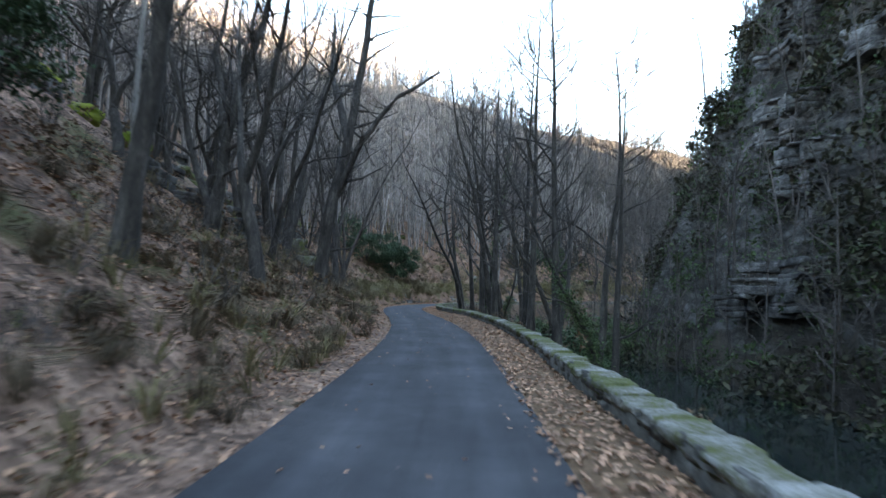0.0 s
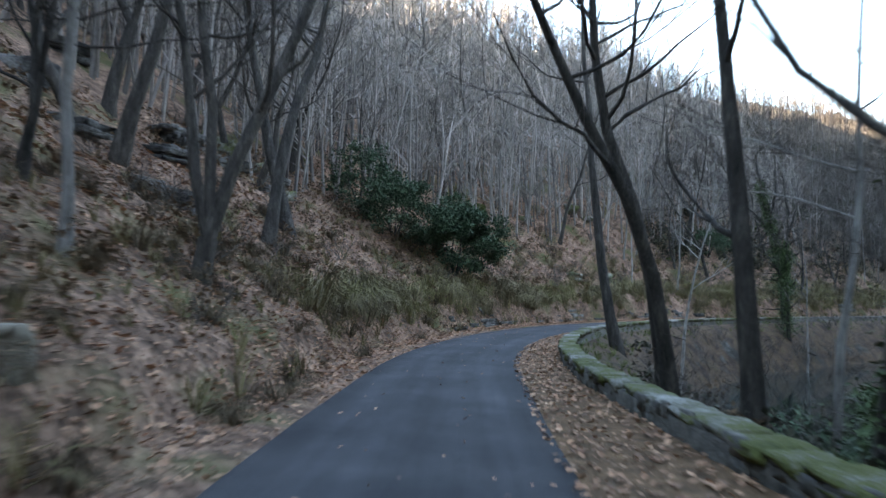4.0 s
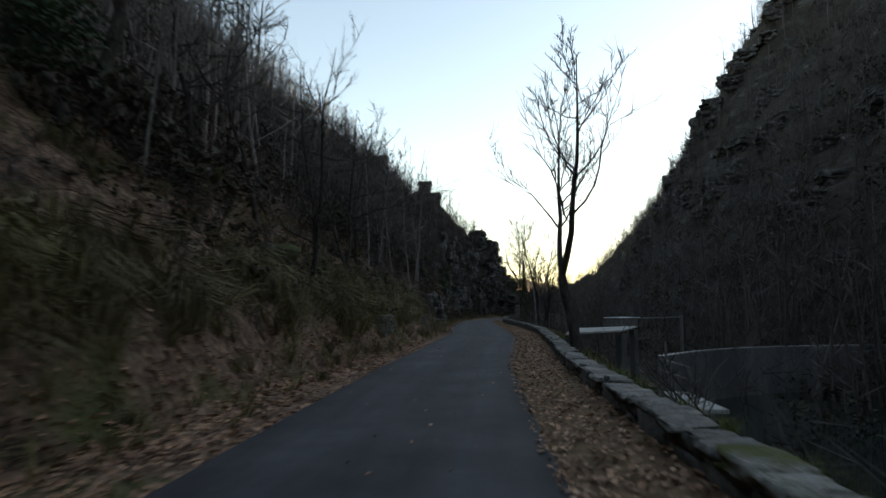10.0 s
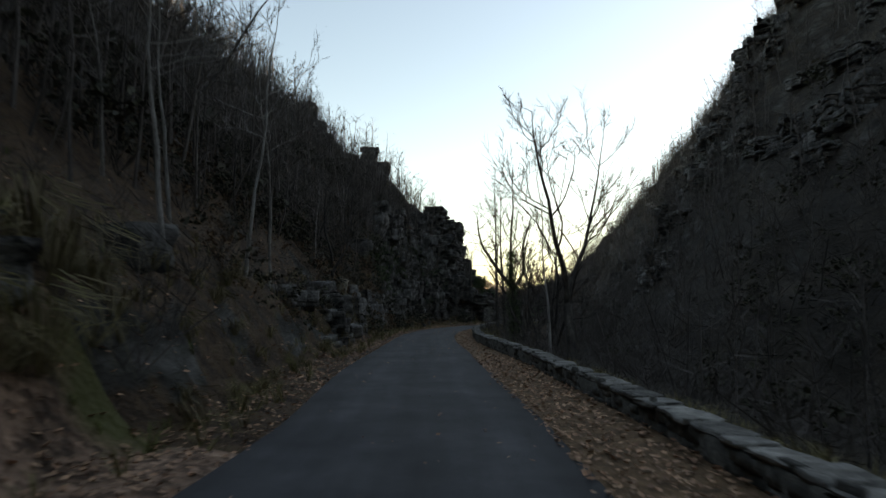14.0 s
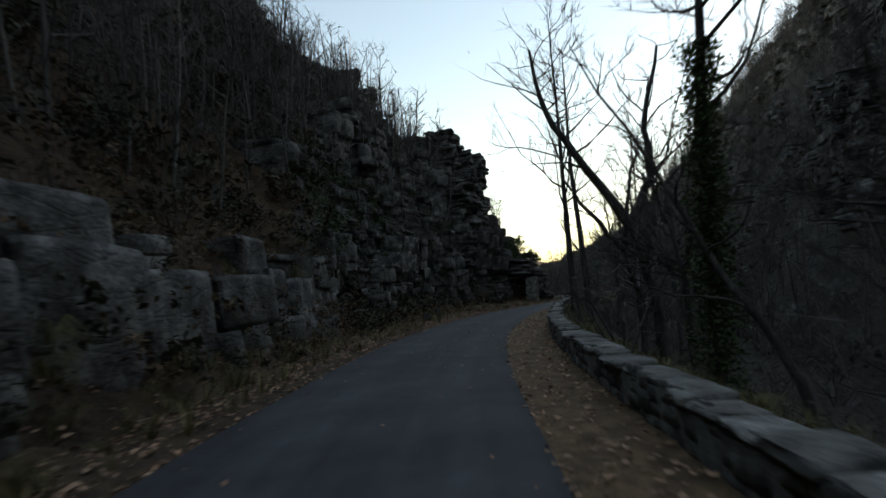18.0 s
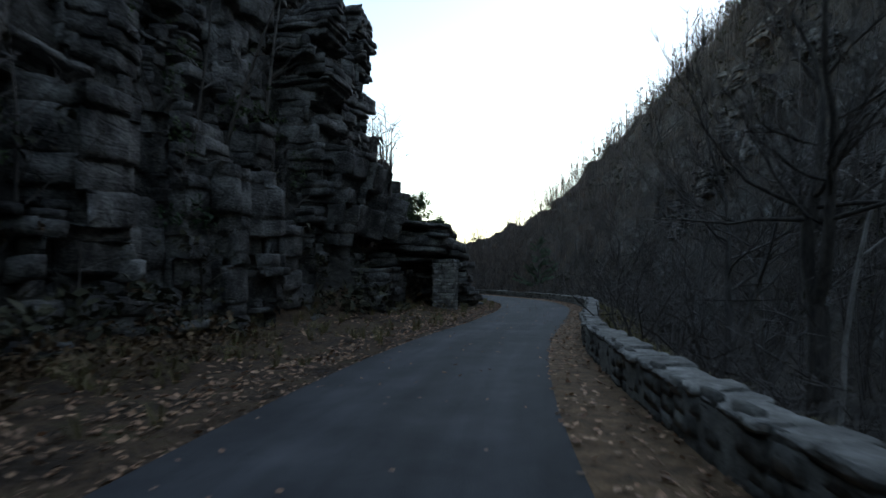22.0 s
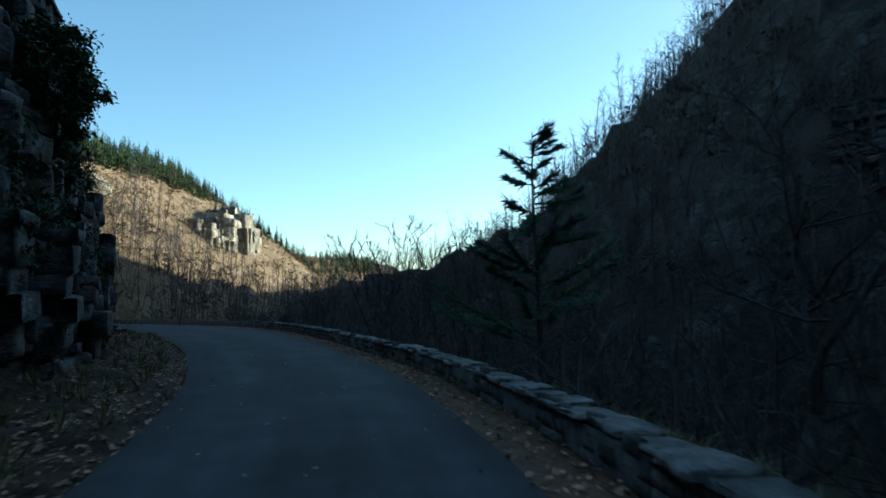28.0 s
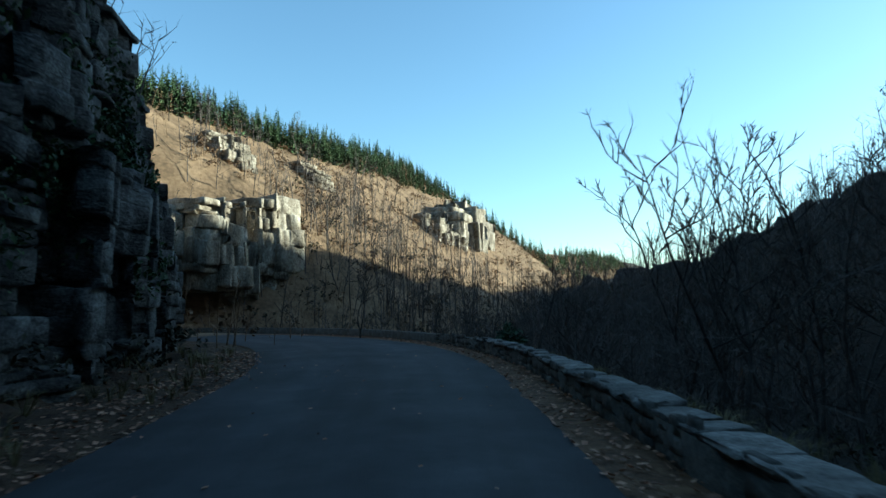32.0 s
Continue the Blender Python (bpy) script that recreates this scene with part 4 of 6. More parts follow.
# ---------------------------------------------------------------- parapet
wall_top = lambda s: wall_h(s) - 0.07
ring = []
for s in SS:
    wi, h = float(wall_d(s)), float(wall_top(s))
    jig = 0.02 * math.sin(s * 2.3) + 0.015 * math.sin(s * 5.1)
    dd, zz = np.array([wi + 0.03 + jig, wi + jig, wi + 0.41 + jig, wi + 0.47]), [-0.15, h, h, -0.6]
    x, y = at(np.full(4, s), dd)
    ring.append(np.stack([x, y, zz], -1))
V = np.concatenate(ring)
i = (np.arange(len(ring) - 1)[:, None] * 4 + np.arange(3)[None]).ravel()
F = np.concatenate([np.stack([i, i + 4, i + 5], -1), np.stack([i, i + 5, i + 1], -1)])
parapet = new("parapet", tri_mesh("parapet", V, F, M["mortar"]))
tagged(parapet, "low dry stone parapet along the drop to the river", "wall", kind="structure")
SLABS = [tri_mesh("coping_stone", *rock_arrays(200 + k, 2, 0.07), M["stone"]) for k in range(8)]
pr = random.Random(11)
s = 98.0
while s < 272:
    ln = pr.uniform(0.4, 0.85)
    th = pr.uniform(0.06, 0.12)
    wd = pr.uniform(0.42, 0.54)
    x, y = at(s + ln / 2, float(wall_d(s)) + 0.21 + pr.uniform(-0.04, 0.04))
    part("coping_stone", pr.choice(SLABS), parapet, m=Matrix.LocRotScale((float(x), float(y), float(wall_top(s)) + th * 0.42), Euler((pr.uniform(-0.05, 0.05), pr.uniform(-0.04, 0.04), heading(s + ln / 2) + pr.uniform(-0.06, 0.06))), (ln * 1.0, wd, th)))
    s += ln + pr.uniform(0.0, 0.03)


def wall_rows(s0, s1, rowh, smin, smax, top):
    """Places of stones on the wall's road face, or along its top."""
    rng = np.random.default_rng(int(s0) + 70)
    rows = []
    s = s0
    while s < s1:
        ln = rng.uniform(smin, smax)
        wi, h = float(wall_d(s)), float(wall_top(s))
        if top:
            x, y = at(s + ln / 2, wi + 0.22 + rng.uniform(-0.03, 0.03))
            rows.append((float(x), float(y), h + 0.03, ln, heading(s + ln / 2), rng.uniform(-0.04, 0.04), rng.uniform(0, 6), 0.16 / ln))
        else:
            z = 0.0
            while z < h - 0.03:
                rz = rowh * rng.uniform(0.75, 1.25)
                x, y = at(s + ln / 2 + rng.uniform(-0.12, 0.12), wi + 0.04 + rng.uniform(-0.02, 0.02))
                rows.append((float(x), float(y), z + rz / 2, ln, heading(s + ln / 2), rng.uniform(-0.03, 0.03), rng.uniform(0, 6), rz / ln))
                z += rz
        s += ln + 0.01
    return np.array(rows)


FACE = []
for k in range(4):
    V, F = rock_arrays(220 + k, 1, 0.08)
    FACE.append((V * (0.97, 0.22, 0.92), F))
TOPS = []
for k in range(5):
    V, F = rock_arrays(230 + k, 3, 0.10)
    TOPS.append((V * (1.02, 0.62, 1.0), F))
# Road face stones use the shade-darkened stone colours.
rows = np.concatenate([wall_rows(-17, 198, 0.17, 0.22, 0.5, False), wall_rows(230, 276, 0.17, 0.22, 0.5, False)])
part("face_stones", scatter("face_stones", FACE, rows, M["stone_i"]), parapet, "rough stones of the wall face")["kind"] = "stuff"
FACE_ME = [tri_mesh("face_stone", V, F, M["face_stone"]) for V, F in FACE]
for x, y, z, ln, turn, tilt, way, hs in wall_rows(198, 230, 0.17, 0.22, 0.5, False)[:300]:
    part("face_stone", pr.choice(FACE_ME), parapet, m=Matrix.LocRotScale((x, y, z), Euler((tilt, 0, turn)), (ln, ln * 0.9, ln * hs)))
TOP_ME = [tri_mesh("mossy_coping_stone", V, F, M["moss"]) for V, F in TOPS]
for x, y, z, ln, turn, tilt, way, hs in wall_rows(-17, 98, 0.2, 0.45, 0.95, True):
    part("mossy_coping_stone", pr.choice(TOP_ME), parapet, m=Matrix.LocRotScale((x, y, z), Euler((tilt, 0, turn)), (ln, pr.uniform(0.70, 0.84), pr.uniform(0.14, 0.2))))

# ---------------------------------------------------------------- trees
TREES = {}


def make_tree(key, seed, bark="bark", **kw):
    w, f = tree_arrays(seed, **kw)
    TREES[key] = (tri_mesh("trunk", *w, M[bark], True), tri_mesh("crown", *f, M["twig"]), w, f)


make_tree("tall0", 1, height=15, r0=0.2, limbs=14, first=0.35, bend=0.13)
make_tree("tall1", 2, height=17, r0=0.24, limbs=14, first=0.38, bend=0.12, lean=(0.10, 0.04))
make_tree("tall2", 3, height=13, r0=0.16, limbs=14, first=0.28, bend=0.15, lean=(-0.12, 0.05))
make_tree("tall3", 4, height=16, r0=0.19, limbs=12, first=0.42, bend=0.09)
make_tree("pale0", 5, "palebark", height=12, r0=0.09, limbs=8, first=0.5, bend=0.09)
make_tree("pale1", 6, "palebark", height=10, r0=0.07, limbs=8, first=0.4, bend=0.12, lean=(0.1, 0))
make_tree("fork0", 7, height=13, r0=0.22, limbs=26, fork=0.25, bend=0.13, spread=0.7, twig=1.3)
make_tree("fork1", 8, height=11, r0=0.19, limbs=26, fork=0.3, twig=1.4, bend=0.2, spread=1.2, start=1.2)
make_tree("crook0", 9, height=10, r0=0.18, limbs=26, fork=0.18, twig=1.4, bend=0.26, spread=1.3)
make_tree("small0", 10, height=5.5, r0=0.06, limbs=14, first=0.15, bend=0.16, spread=1.1)
make_tree("small1", 11, height=4.2, r0=0.05, limbs=14, fork=0.12, bend=0.16, spread=1.0)
make_tree("elm0", 13, height=7, r0=0.06, limbs=18, fork=0.2, bend=0.15, spread=0.6, twig=0.9)
make_tree("elm1", 14, height=6, r0=0.045, limbs=14, first=0.25, bend=0.16, spread=0.6, twig=0.9)
make_tree("cop0", 15, height=14, r0=0.2, limbs=27, fork=0.06, bend=0.12, spread=1.0, stems_n=3)
make_tree("cop1", 16, height=12, r0=0.17, limbs=24, fork=0.05, bend=0.15, spread=1.1, start=0.8, lean=(0.12, 0))
make_tree("ash0", 19, "greybark", height=9, r0=0.14, limbs=26, fork=0.2, twig=1.2, bend=0.2, spread=1.0, start=0.7)
make_tree("ash1", 20, "greybark", height=8, r0=0.11, limbs=18, first=0.25, twig=1.2, bend=0.2, spread=1.1)
make_tree("mast0", 17, height=15, r0=0.19, limbs=22, first=0.22, bend=0.03, spread=1.4)
make_tree("mast1", 18, height=14, r0=0.2, limbs=22, first=0.25, bend=0.035, spread=1.3)
make_tree("lean0", 12, height=17, r0=0.22, limbs=9, first=0.55, bend=0.07, lean=(0.24, 0.0))


def tree(kind, x, y, label, group="trees by the road", turn=None, scale=1.0, z=None, rng=random.Random(21)):
    z = gz(x, y) if z is None else z
    root = thing("bare_tree", x, y, z - 0.05, label, "tree", group, turn=rng.uniform(0, 6.28) if turn is None else turn, scale=scale)
    part("trunk", TREES[kind][0], root)
    part("crown", TREES[kind][1], root)["kind"] = "stuff"
    return root


TALL = "tall bare winter tree with dark bark on the river bank"
FORK = "forked bare winter tree standing beyond the parapet"
CROOK = "crooked bare winter tree with twisted limbs on the slope"
SLOPE = "slender bare winter tree on the leafy slope"
# (station, offset, kind, scale, label)
RIVER = [(24.4, 4.4, "mast0", 1.0, TALL), (25.8, 7.1, "mast1", 1.0, TALL), (27, 3.9, "mast0", 0.95, TALL), (26.5, 6.5, "tall3", 1.05, TALL), (28.5, 5.6, "tall2", 1.0, TALL),
         (31, 4.6, "mast1", 1.0, TALL), (33, 6.8, "tall0", 0.9, TALL), (36, 4.0, "mast0", 1.0, TALL), (38, 4.6, "tall1", 0.9, TALL), (39.5, 5.4, "tall0", 1.0, TALL), (41, 7.2, "tall3", 1.0, TALL),
         (42, 4.4, "mast0", 1.1, TALL), (44.5, 5.2, "tall1", 1.0, TALL), (46.5, 4.4, "mast1", 1.0, TALL), (47.5, 5.8, "pale0", 1.0, TALL), (49.5, 4.0, "tall2", 1.1, TALL), (51, 4.3, "tall0", 1.0, TALL),
         (63.5, 5.5, "pale1", 1.0, TALL), (88, 6.6, "pale0", 0.8, TALL),
         (115.2, 3.1, "fork0", 0.85, FORK), (131, 6.5, "small0", 1.0, TALL)]
RIVER += [(149, 4.9, "fork0", 0.8, FORK), (154, 4.8, "pale0", 0.8, TALL), (160, 5.6, "tall2", 0.7, TALL), (165, 6.4, "crook0", 0.9, CROOK),
         (166.5, 7.0, "fork1", 1.0, CROOK), (170, 6.3, "tall2", 0.75, TALL), (173.5, 5.0, "fork1", 0.6, CROOK), (180, 6.4, "fork1", 0.9, CROOK),
         (186, 5.6, "pale0", 0.9, TALL), (190.6, 3.2, "mast0", 1.0, TALL), (191.2, 3.9, "mast1", 1.0, TALL), (101, -10.5, "fork0", 1.0, SLOPE), (106, -9.5, "crook0", 1.15, SLOPE), (110, -11.5, "fork0", 1.05, SLOPE), (114, -10, "crook0", 1.0, SLOPE), (197, 6.6, "crook0", 0.9, CROOK), (202, 5.4, "fork1", 0.95, CROOK), (205, 6.6, "pale1", 1.1, TALL),
         (208.5, 5.4, "ash0", 1.1, CROOK), (210.5, 6.4, "ash1", 1.15, CROOK), (212, 7.0, "ash0", 0.9, CROOK), (215, 5.4, "ash1", 0.9, CROOK), (219, 6.6, "ash0", 0.8, CROOK), (223, 5.6, "ash1", 0.9, CROOK), (225.5, 6.6, "ash0", 0.75, CROOK), (229, 8.0, "ash1", 1.0, CROOK),
         (234, 7.0, "crook0", 0.85, CROOK), (244.5, 11.2, "crook0", 1.4, CROOK), (239, 7.5, "small0", 1.2, CROOK), (262, 8.5, "small1", 1.4, CROOK), (264, 10.5, "elm0", 0.85, CROOK), (266, 7.0, "small1", 1.5, CROOK), (268, 9.0, "elm1", 1.3, CROOK),
         (269, 12.5, "elm0", 0.9, CROOK), (270.5, 7.5, "small1", 1.3, CROOK), (272.5, 9.0, "elm1", 1.0, CROOK), (275, 6.0, "small1", 0.9, CROOK), (260, 13, "elm0", 0.8, CROOK), (258, 18, "elm1", 1.0, CROOK)]
for s, d, kind, sc, label in RIVER:
    s = s if s < 250 else 250 + (s - 250) * 1.55
    x, y = at(s, d)
    tree(kind, float(x), float(y), label, "bare trees along the river", scale=sc)



def leafage(seed, n, shape, size):
    """n leaves spread by shape(rng) -> point, as corners and triangles."""
    rng = random.Random(seed)
    V, F = [], []
    for _ in range(n):
        p = Vector(shape(rng))
        e = Euler((rng.uniform(-1.0, 1.0), rng.uniform(-1.0, 1.0), rng.uniform(0, 6.28))).to_matrix()
        s = size * rng.uniform(0.6, 1.3)
        n0 = len(V)
        V += [p + e @ Vector(c) * s for c in ((-0.5, 0, 0), (0, 0.26, 0.08), (0.5, 0, -0.05), (0, -0.26, 0.08))]
        F += [(n0, n0 + 2, n0 + 1), (n0, n0 + 3, n0 + 2)]
    return np.array([tuple(v) for v in V]), np.array(F)


def bent_tree(x, y, label, stems, seed, r0, ivy=0, ivy_top=8.0):
    """A crooked tree on given stem lines, each a list of points from its base or fork, with limbs and twigs along them."""
    z = gz(x, y)
    root = thing("bare_tree", x, y, z - 0.05, label, "tree", "bare trees along the river")
    rng = random.Random(seed)
    t, fine = Tubes(), Tubes()
    for pts, k in stems:
        line = [Vector(p) - Vector((x, y, z)) for p in pts]
        full = []
        for a, b in zip(line, line[1:]):
            full += [a.lerp(b, f / 4) + Vector((rng.uniform(-1, 1), rng.uniform(-1, 1), 0)) * 0.07 for f in range(4)]
        full.append(line[-1])
        n = len(full)
        rad = [r0 * k * (1 - 0.75 * i / (n - 1)) for i in range(n)]
        t.add(full, rad, 8)
        for i in range(3, n):
            for _ in range(2 if i > n // 2 else 1):
                a = rng.uniform(0, 6.28)
                ln = rng.uniform(1.2, 3.0)
                lp = wander(rng, full[i], (math.cos(a), math.sin(a), rng.uniform(-0.1, 0.8)), ln, 5, 0.34, 0.06)
                lr = max(0.012, rad[i] * 0.38)
                t.add(lp, [lr * (1 - 0.16 * v) for v in range(6)], 4)
                for _ in range(7):
                    j = rng.randint(1, 5)
                    w = wander(rng, lp[j], (rng.uniform(-1, 1), rng.uniform(-1, 1), rng.uniform(-0.3, 1)), ln * rng.uniform(0.25, 0.5), 3, 0.3, 0.05)
                    fine.ribbon(w, 0.012)
                    fine.ribbon(wander(rng, w[2], (rng.uniform(-1, 1), rng.uniform(-1, 1), rng.uniform(-0.3, 1)), ln * 0.2, 2, 0.3, 0.05), 0.008)
    part("trunk", tri_mesh("trunk", *t.arrays(), M["bark"], True), root)
    part("crown", tri_mesh("crown", *fine.arrays(), M["twig"]), root)["kind"] = "stuff"
    if ivy:
        lines = [[Vector(p) - Vector((x, y, z)) for p in pts] for pts, k in stems[:1]]

        def shape(g):
            while True:
                ln = g.choice(lines)
                i = g.randrange(len(ln) - 1)
                p = ln[i].lerp(ln[i + 1], g.random())
                if 0.3 < p.z < ivy_top:
                    break
            w = 0.30 * (1.1 - 0.6 * p.z / ivy_top) * (1 + 0.6 * math.sin(p.z * 2.3 + i))
            a = g.uniform(0, 6.28)
            rad_ = r0 * 0.6 + abs(g.gauss(0, w))
            return (p.x + math.cos(a) * rad_, p.y + math.sin(a) * rad_, p.z + g.gauss(0, 0.15))
        part("ivy", tri_mesh("ivy", *leafage(seed, ivy, shape, 0.13), M["ivy"]), root, "dark green ivy leaves")["kind"] = "stuff"


bent_tree(65.6, 127.4, "dark crooked tree leaning over the parapet on two limbs",
          (([(65.6, 127.4, -2.6), (65.1, 127.5, 1.2), (64.1, 127.6, 3.6)], 1.0), ([(64.1, 127.6, 3.6), (62.5, 128.0, 5.6), (61.3, 128.6, 7.6), (61.4, 129.2, 10.0)], 0.72),
           ([(64.1, 127.6, 3.5), (65.2, 127.3, 5.3), (65.0, 127.2, 7.6), (65.8, 127.0, 10.2)], 0.72), ([(64.8, 127.5, 2.2), (66.0, 127.8, 4.4), (66.9, 128.3, 7.2)], 0.45)), 61, 0.26)
bent_tree(66.1, 128.6, "slim dark tree bending out over the parapet",
          (([(66.1, 128.6, -2.6), (65.8, 128.6, 0.6), (65.1, 128.6, 2.7)], 1.0), ([(65.1, 128.6, 2.7), (63.7, 129.0, 4.2), (62.8, 129.4, 5.6)], 0.62), ([(65.1, 128.6, 2.7), (64.9, 128.2, 4.4), (65.6, 128.0, 7.0)], 0.6)), 62, 0.19)
OAK = "thick-trunked bare oak leaning out from the leafy slope"
bent_tree(-4.4, -1.7, OAK, (([(-4.5, -1.7, 0.6), (-4.3, -1.7, 3.2), (-3.8, -1.6, 6.0), (-3.2, -1.5, 9.0), (-2.7, -1.4, 13.0), (-2.6, -1.4, 16.0)], 1.0),
                            ([(-4.0, -1.65, 5.2), (-2.8, -1.9, 7.6), (-1.2, -2.0, 9.4), (0.4, -1.8, 10.4)], 0.5), ([(-3.5, -1.5, 8.0), (-4.6, -0.6, 11.0), (-4.8, 0.2, 14.0)], 0.55)), 81, 0.33)
bent_tree(-5.4, -8.7, OAK, (([(-5.5, -8.7, 0.6), (-5.3, -8.7, 3.2), (-4.9, -8.6, 6.5), (-4.0, -8.4, 10.0), (-3.6, -8.3, 14.0)], 1.0), ([(-5.0, -8.6, 5.6), (-5.8, -8.0, 9.0), (-5.6, -7.6, 12.5)], 0.6)), 82, 0.22)
tree("elm0", 121.0, 185.5, CROOK, "bare trees beyond the last bend", scale=1.15)
tree("small1", 122.4, 194.3, CROOK, "bare trees beyond the last bend", scale=0.8)
tree("lean0", -2.99, 33.32, "large dark trunk leaning over the road from the river bank", "bare trees along the river", turn=-2.92, scale=1.0)
for x, y, kind, sc in ((127.0, 191.5, "elm1", 1.1), (131.0, 193.0, "elm0", 1.1), (131.5, 187.5, "elm1", 1.25), (133.0, 191.0, "elm0", 1.2), (126.5, 188.0, "elm1", 0.9), (137.0, 188.0, "elm0", 1.2), (128.5, 194.5, "elm0", 1.2), (129.5, 190.0, "elm1", 1.3), (129.0, 186.5, "elm0", 1.15), (134.5, 188.5, "elm1", 1.2), (124.5, 207.0, "elm1", 1.3), (127.5, 205.0, "elm0", 0.9),
                       (120.6, 207.5, "small1", 1.5), (131.5, 197.5, "elm1", 1.1), (136.0, 193.0, "elm0", 1.0), (126.0, 200.5, "elm1", 1.6), (129.0, 203.0, "elm1", 1.4)):
    tree(kind, x, y, CROOK, "bare trees beyond the last bend", scale=sc * (1.45 if y < 199 else 0.6))

# the wood on the left slope, nearest trees one by one
wr = random.Random(31)
spots = []
while len(spots) < 225:
    s, a = (wr.uniform(-8, 104) if len(spots) < 150 else wr.uniform(104, 192)), 1.8 + 24 * wr.random() ** 1.3
    if 176 < s and a < 5 or 63 < s < 79 and a < 6:
        continue
    d = -(float(road_l(s)) + float(verge(s)) + a)
    if any(abs(s - q[0]) < 1.7 and abs(d - q[1]) < 1.7 for q in spots):
        continue
    spots.append((s, d))
    x, y = at(s, d)
    kinds = ("tall0", "tall1", "tall2", "tall3", "crook0", "fork0", "cop0", "cop1", "tall2", "pale0") if s < 66 else ("tall0", "tall2", "pale0", "pale1", "pale0", "cop1", "pale1", "tall3") if s < 134 else ("small0", "pale1", "pale0", "small1", "tall2", "crook0")
    tree(wr.choice(kinds), float(x), float(y), SLOPE, "bare trees on the slope", scale=wr.uniform(0.7, 1.12) * (1.0 if s < 110 else 0.85 if s < 134 else 0.72))


# far woods, in one mesh a hillside
def far_tree(seed, h=10.0, r=0.10, limbs=11, fine=32):
    rng = random.Random(seed)
    t = Tubes()
    stem = wander(rng, (0, 0, -0.5), (rng.uniform(-0.15, 0.15), rng.uniform(-0.15, 0.15), 1), h, 3, 0.14, 0.05)
    t.add(stem, [r * 1.3, r, r * 0.7, 0.015], 3)
    arms = []
    for _ in range(limbs):
        f = rng.uniform(0.2, 0.98)
        i = min(int(f * 3), 2)
        q = stem[i].lerp(stem[i + 1], f * 3 - i)
        a = rng.uniform(0, 6.28)
        lp = wander(rng, q, (math.cos(a), math.sin(a), rng.uniform(0.4, 1.2)), h * rng.uniform(0.16, 0.34) * (1.3 - 0.7 * f), 2, 0.25, 0.1)
        t.ribbon(lp, 0.04)
        arms.append(lp)
    for _ in range(fine):
        lp = rng.choice(arms)
        w = lp[0].lerp(lp[2], rng.uniform(0.3, 1))
        t.ribbon([w, w + Vector((rng.uniform(-1, 1), rng.uniform(-1, 1), rng.uniform(-0.1, 1.1))) * h * 0.11], 0.03)
    return t.arrays()


FAR = [far_tree(300 + k) for k in range(8)]


def wood_places(n, s0, s1, d0, d1, seed, sc=(0.7, 1.1)):
    """Places for n trees whose nearest station and offset lie in the given spans."""
    rng = np.random.default_rng(seed)
    e = np.linspace(s0, s1, 60)
    bx, by = zip(at(e, d0), at(e, d1), at(e, (d0 + d1) / 2))
    bx, by = np.concatenate(bx), np.concatenate(by)
    x, y = rng.uniform(bx.min() - 20, bx.max() + 20, n * 12), rng.uniform(by.min() - 20, by.max() + 20, n * 12)
    ss, dd = station(x, y)
    lo, hi = min(d0, d1), max(d0, d1)
    ok = np.flatnonzero((ss > s0) & (ss < s1) & (dd > lo) & (dd < hi))[:n]
    x, y = x[ok], y[ok]
    z = wide_z(x, y, False)
    n = len(x)
    return np.stack([x, y, z, rng.uniform(*sc, n), rng.uniform(0, 6.28, n), rng.uniform(-0.1, 0.1, n), rng.uniform(0, 6.28, n), rng.uniform(0.8, 1.25, n)], -1)


def wood(name, places, material, label, trees=FAR):
    ob = new(name, scatter(name, trees, places, material))
    tagged(ob, label, "woodland", kind="stuff")
    return ob


wood("woodland", wood_places(1700, 58, 130, -11, -45, 46, (0.55, 1.05)), M["palewood"], "dense bare winter woodland on the hillside")
wood("woodland", wood_places(3000, -17, 126, -16, -110, 41, (0.85, 1.35)), M["palewood"], "dense bare winter woodland on the hillside")
wood("woodland", wood_places(1500, 126, 280, -9, -60, 42, (0.45, 0.8)), M["fartwig"], "bare scrub woodland above the cliffs")
wood("woodland", wood_places(380, 8, 64, 14.5, 40, 47, (0.3, 0.65)), M["fartwig"], "bare winter woodland across the river")
wood("woodland", wood_places(1300, -17, 126, 15, 110, 43, (0.5, 0.95)), M["fartwig"], "bare winter woodland across the river")
wood("woodland", wood_places(3200, 126, 296, 12, 75, 44, (0.3, 0.7)), M["fartwig"], "bare scrub woodland on the far gorge side")

wood("woodland", wood_places(1500, 190, 300, 11, 48, 48, (0.3, 0.55)), M["fartwig"], "bare scrub woodland on the far gorge side")
wood("woodland", wood_places(160, 92, 150, 15, 27, 50, (0.6, 1.0)), M["fartwig"], "bare winter woodland across the river")
wood("woodland", wood_places(900, 136, 214, -7.5, -30, 49, (0.25, 0.6)), M["fartwig"], "bare saplings on the shaded slope")

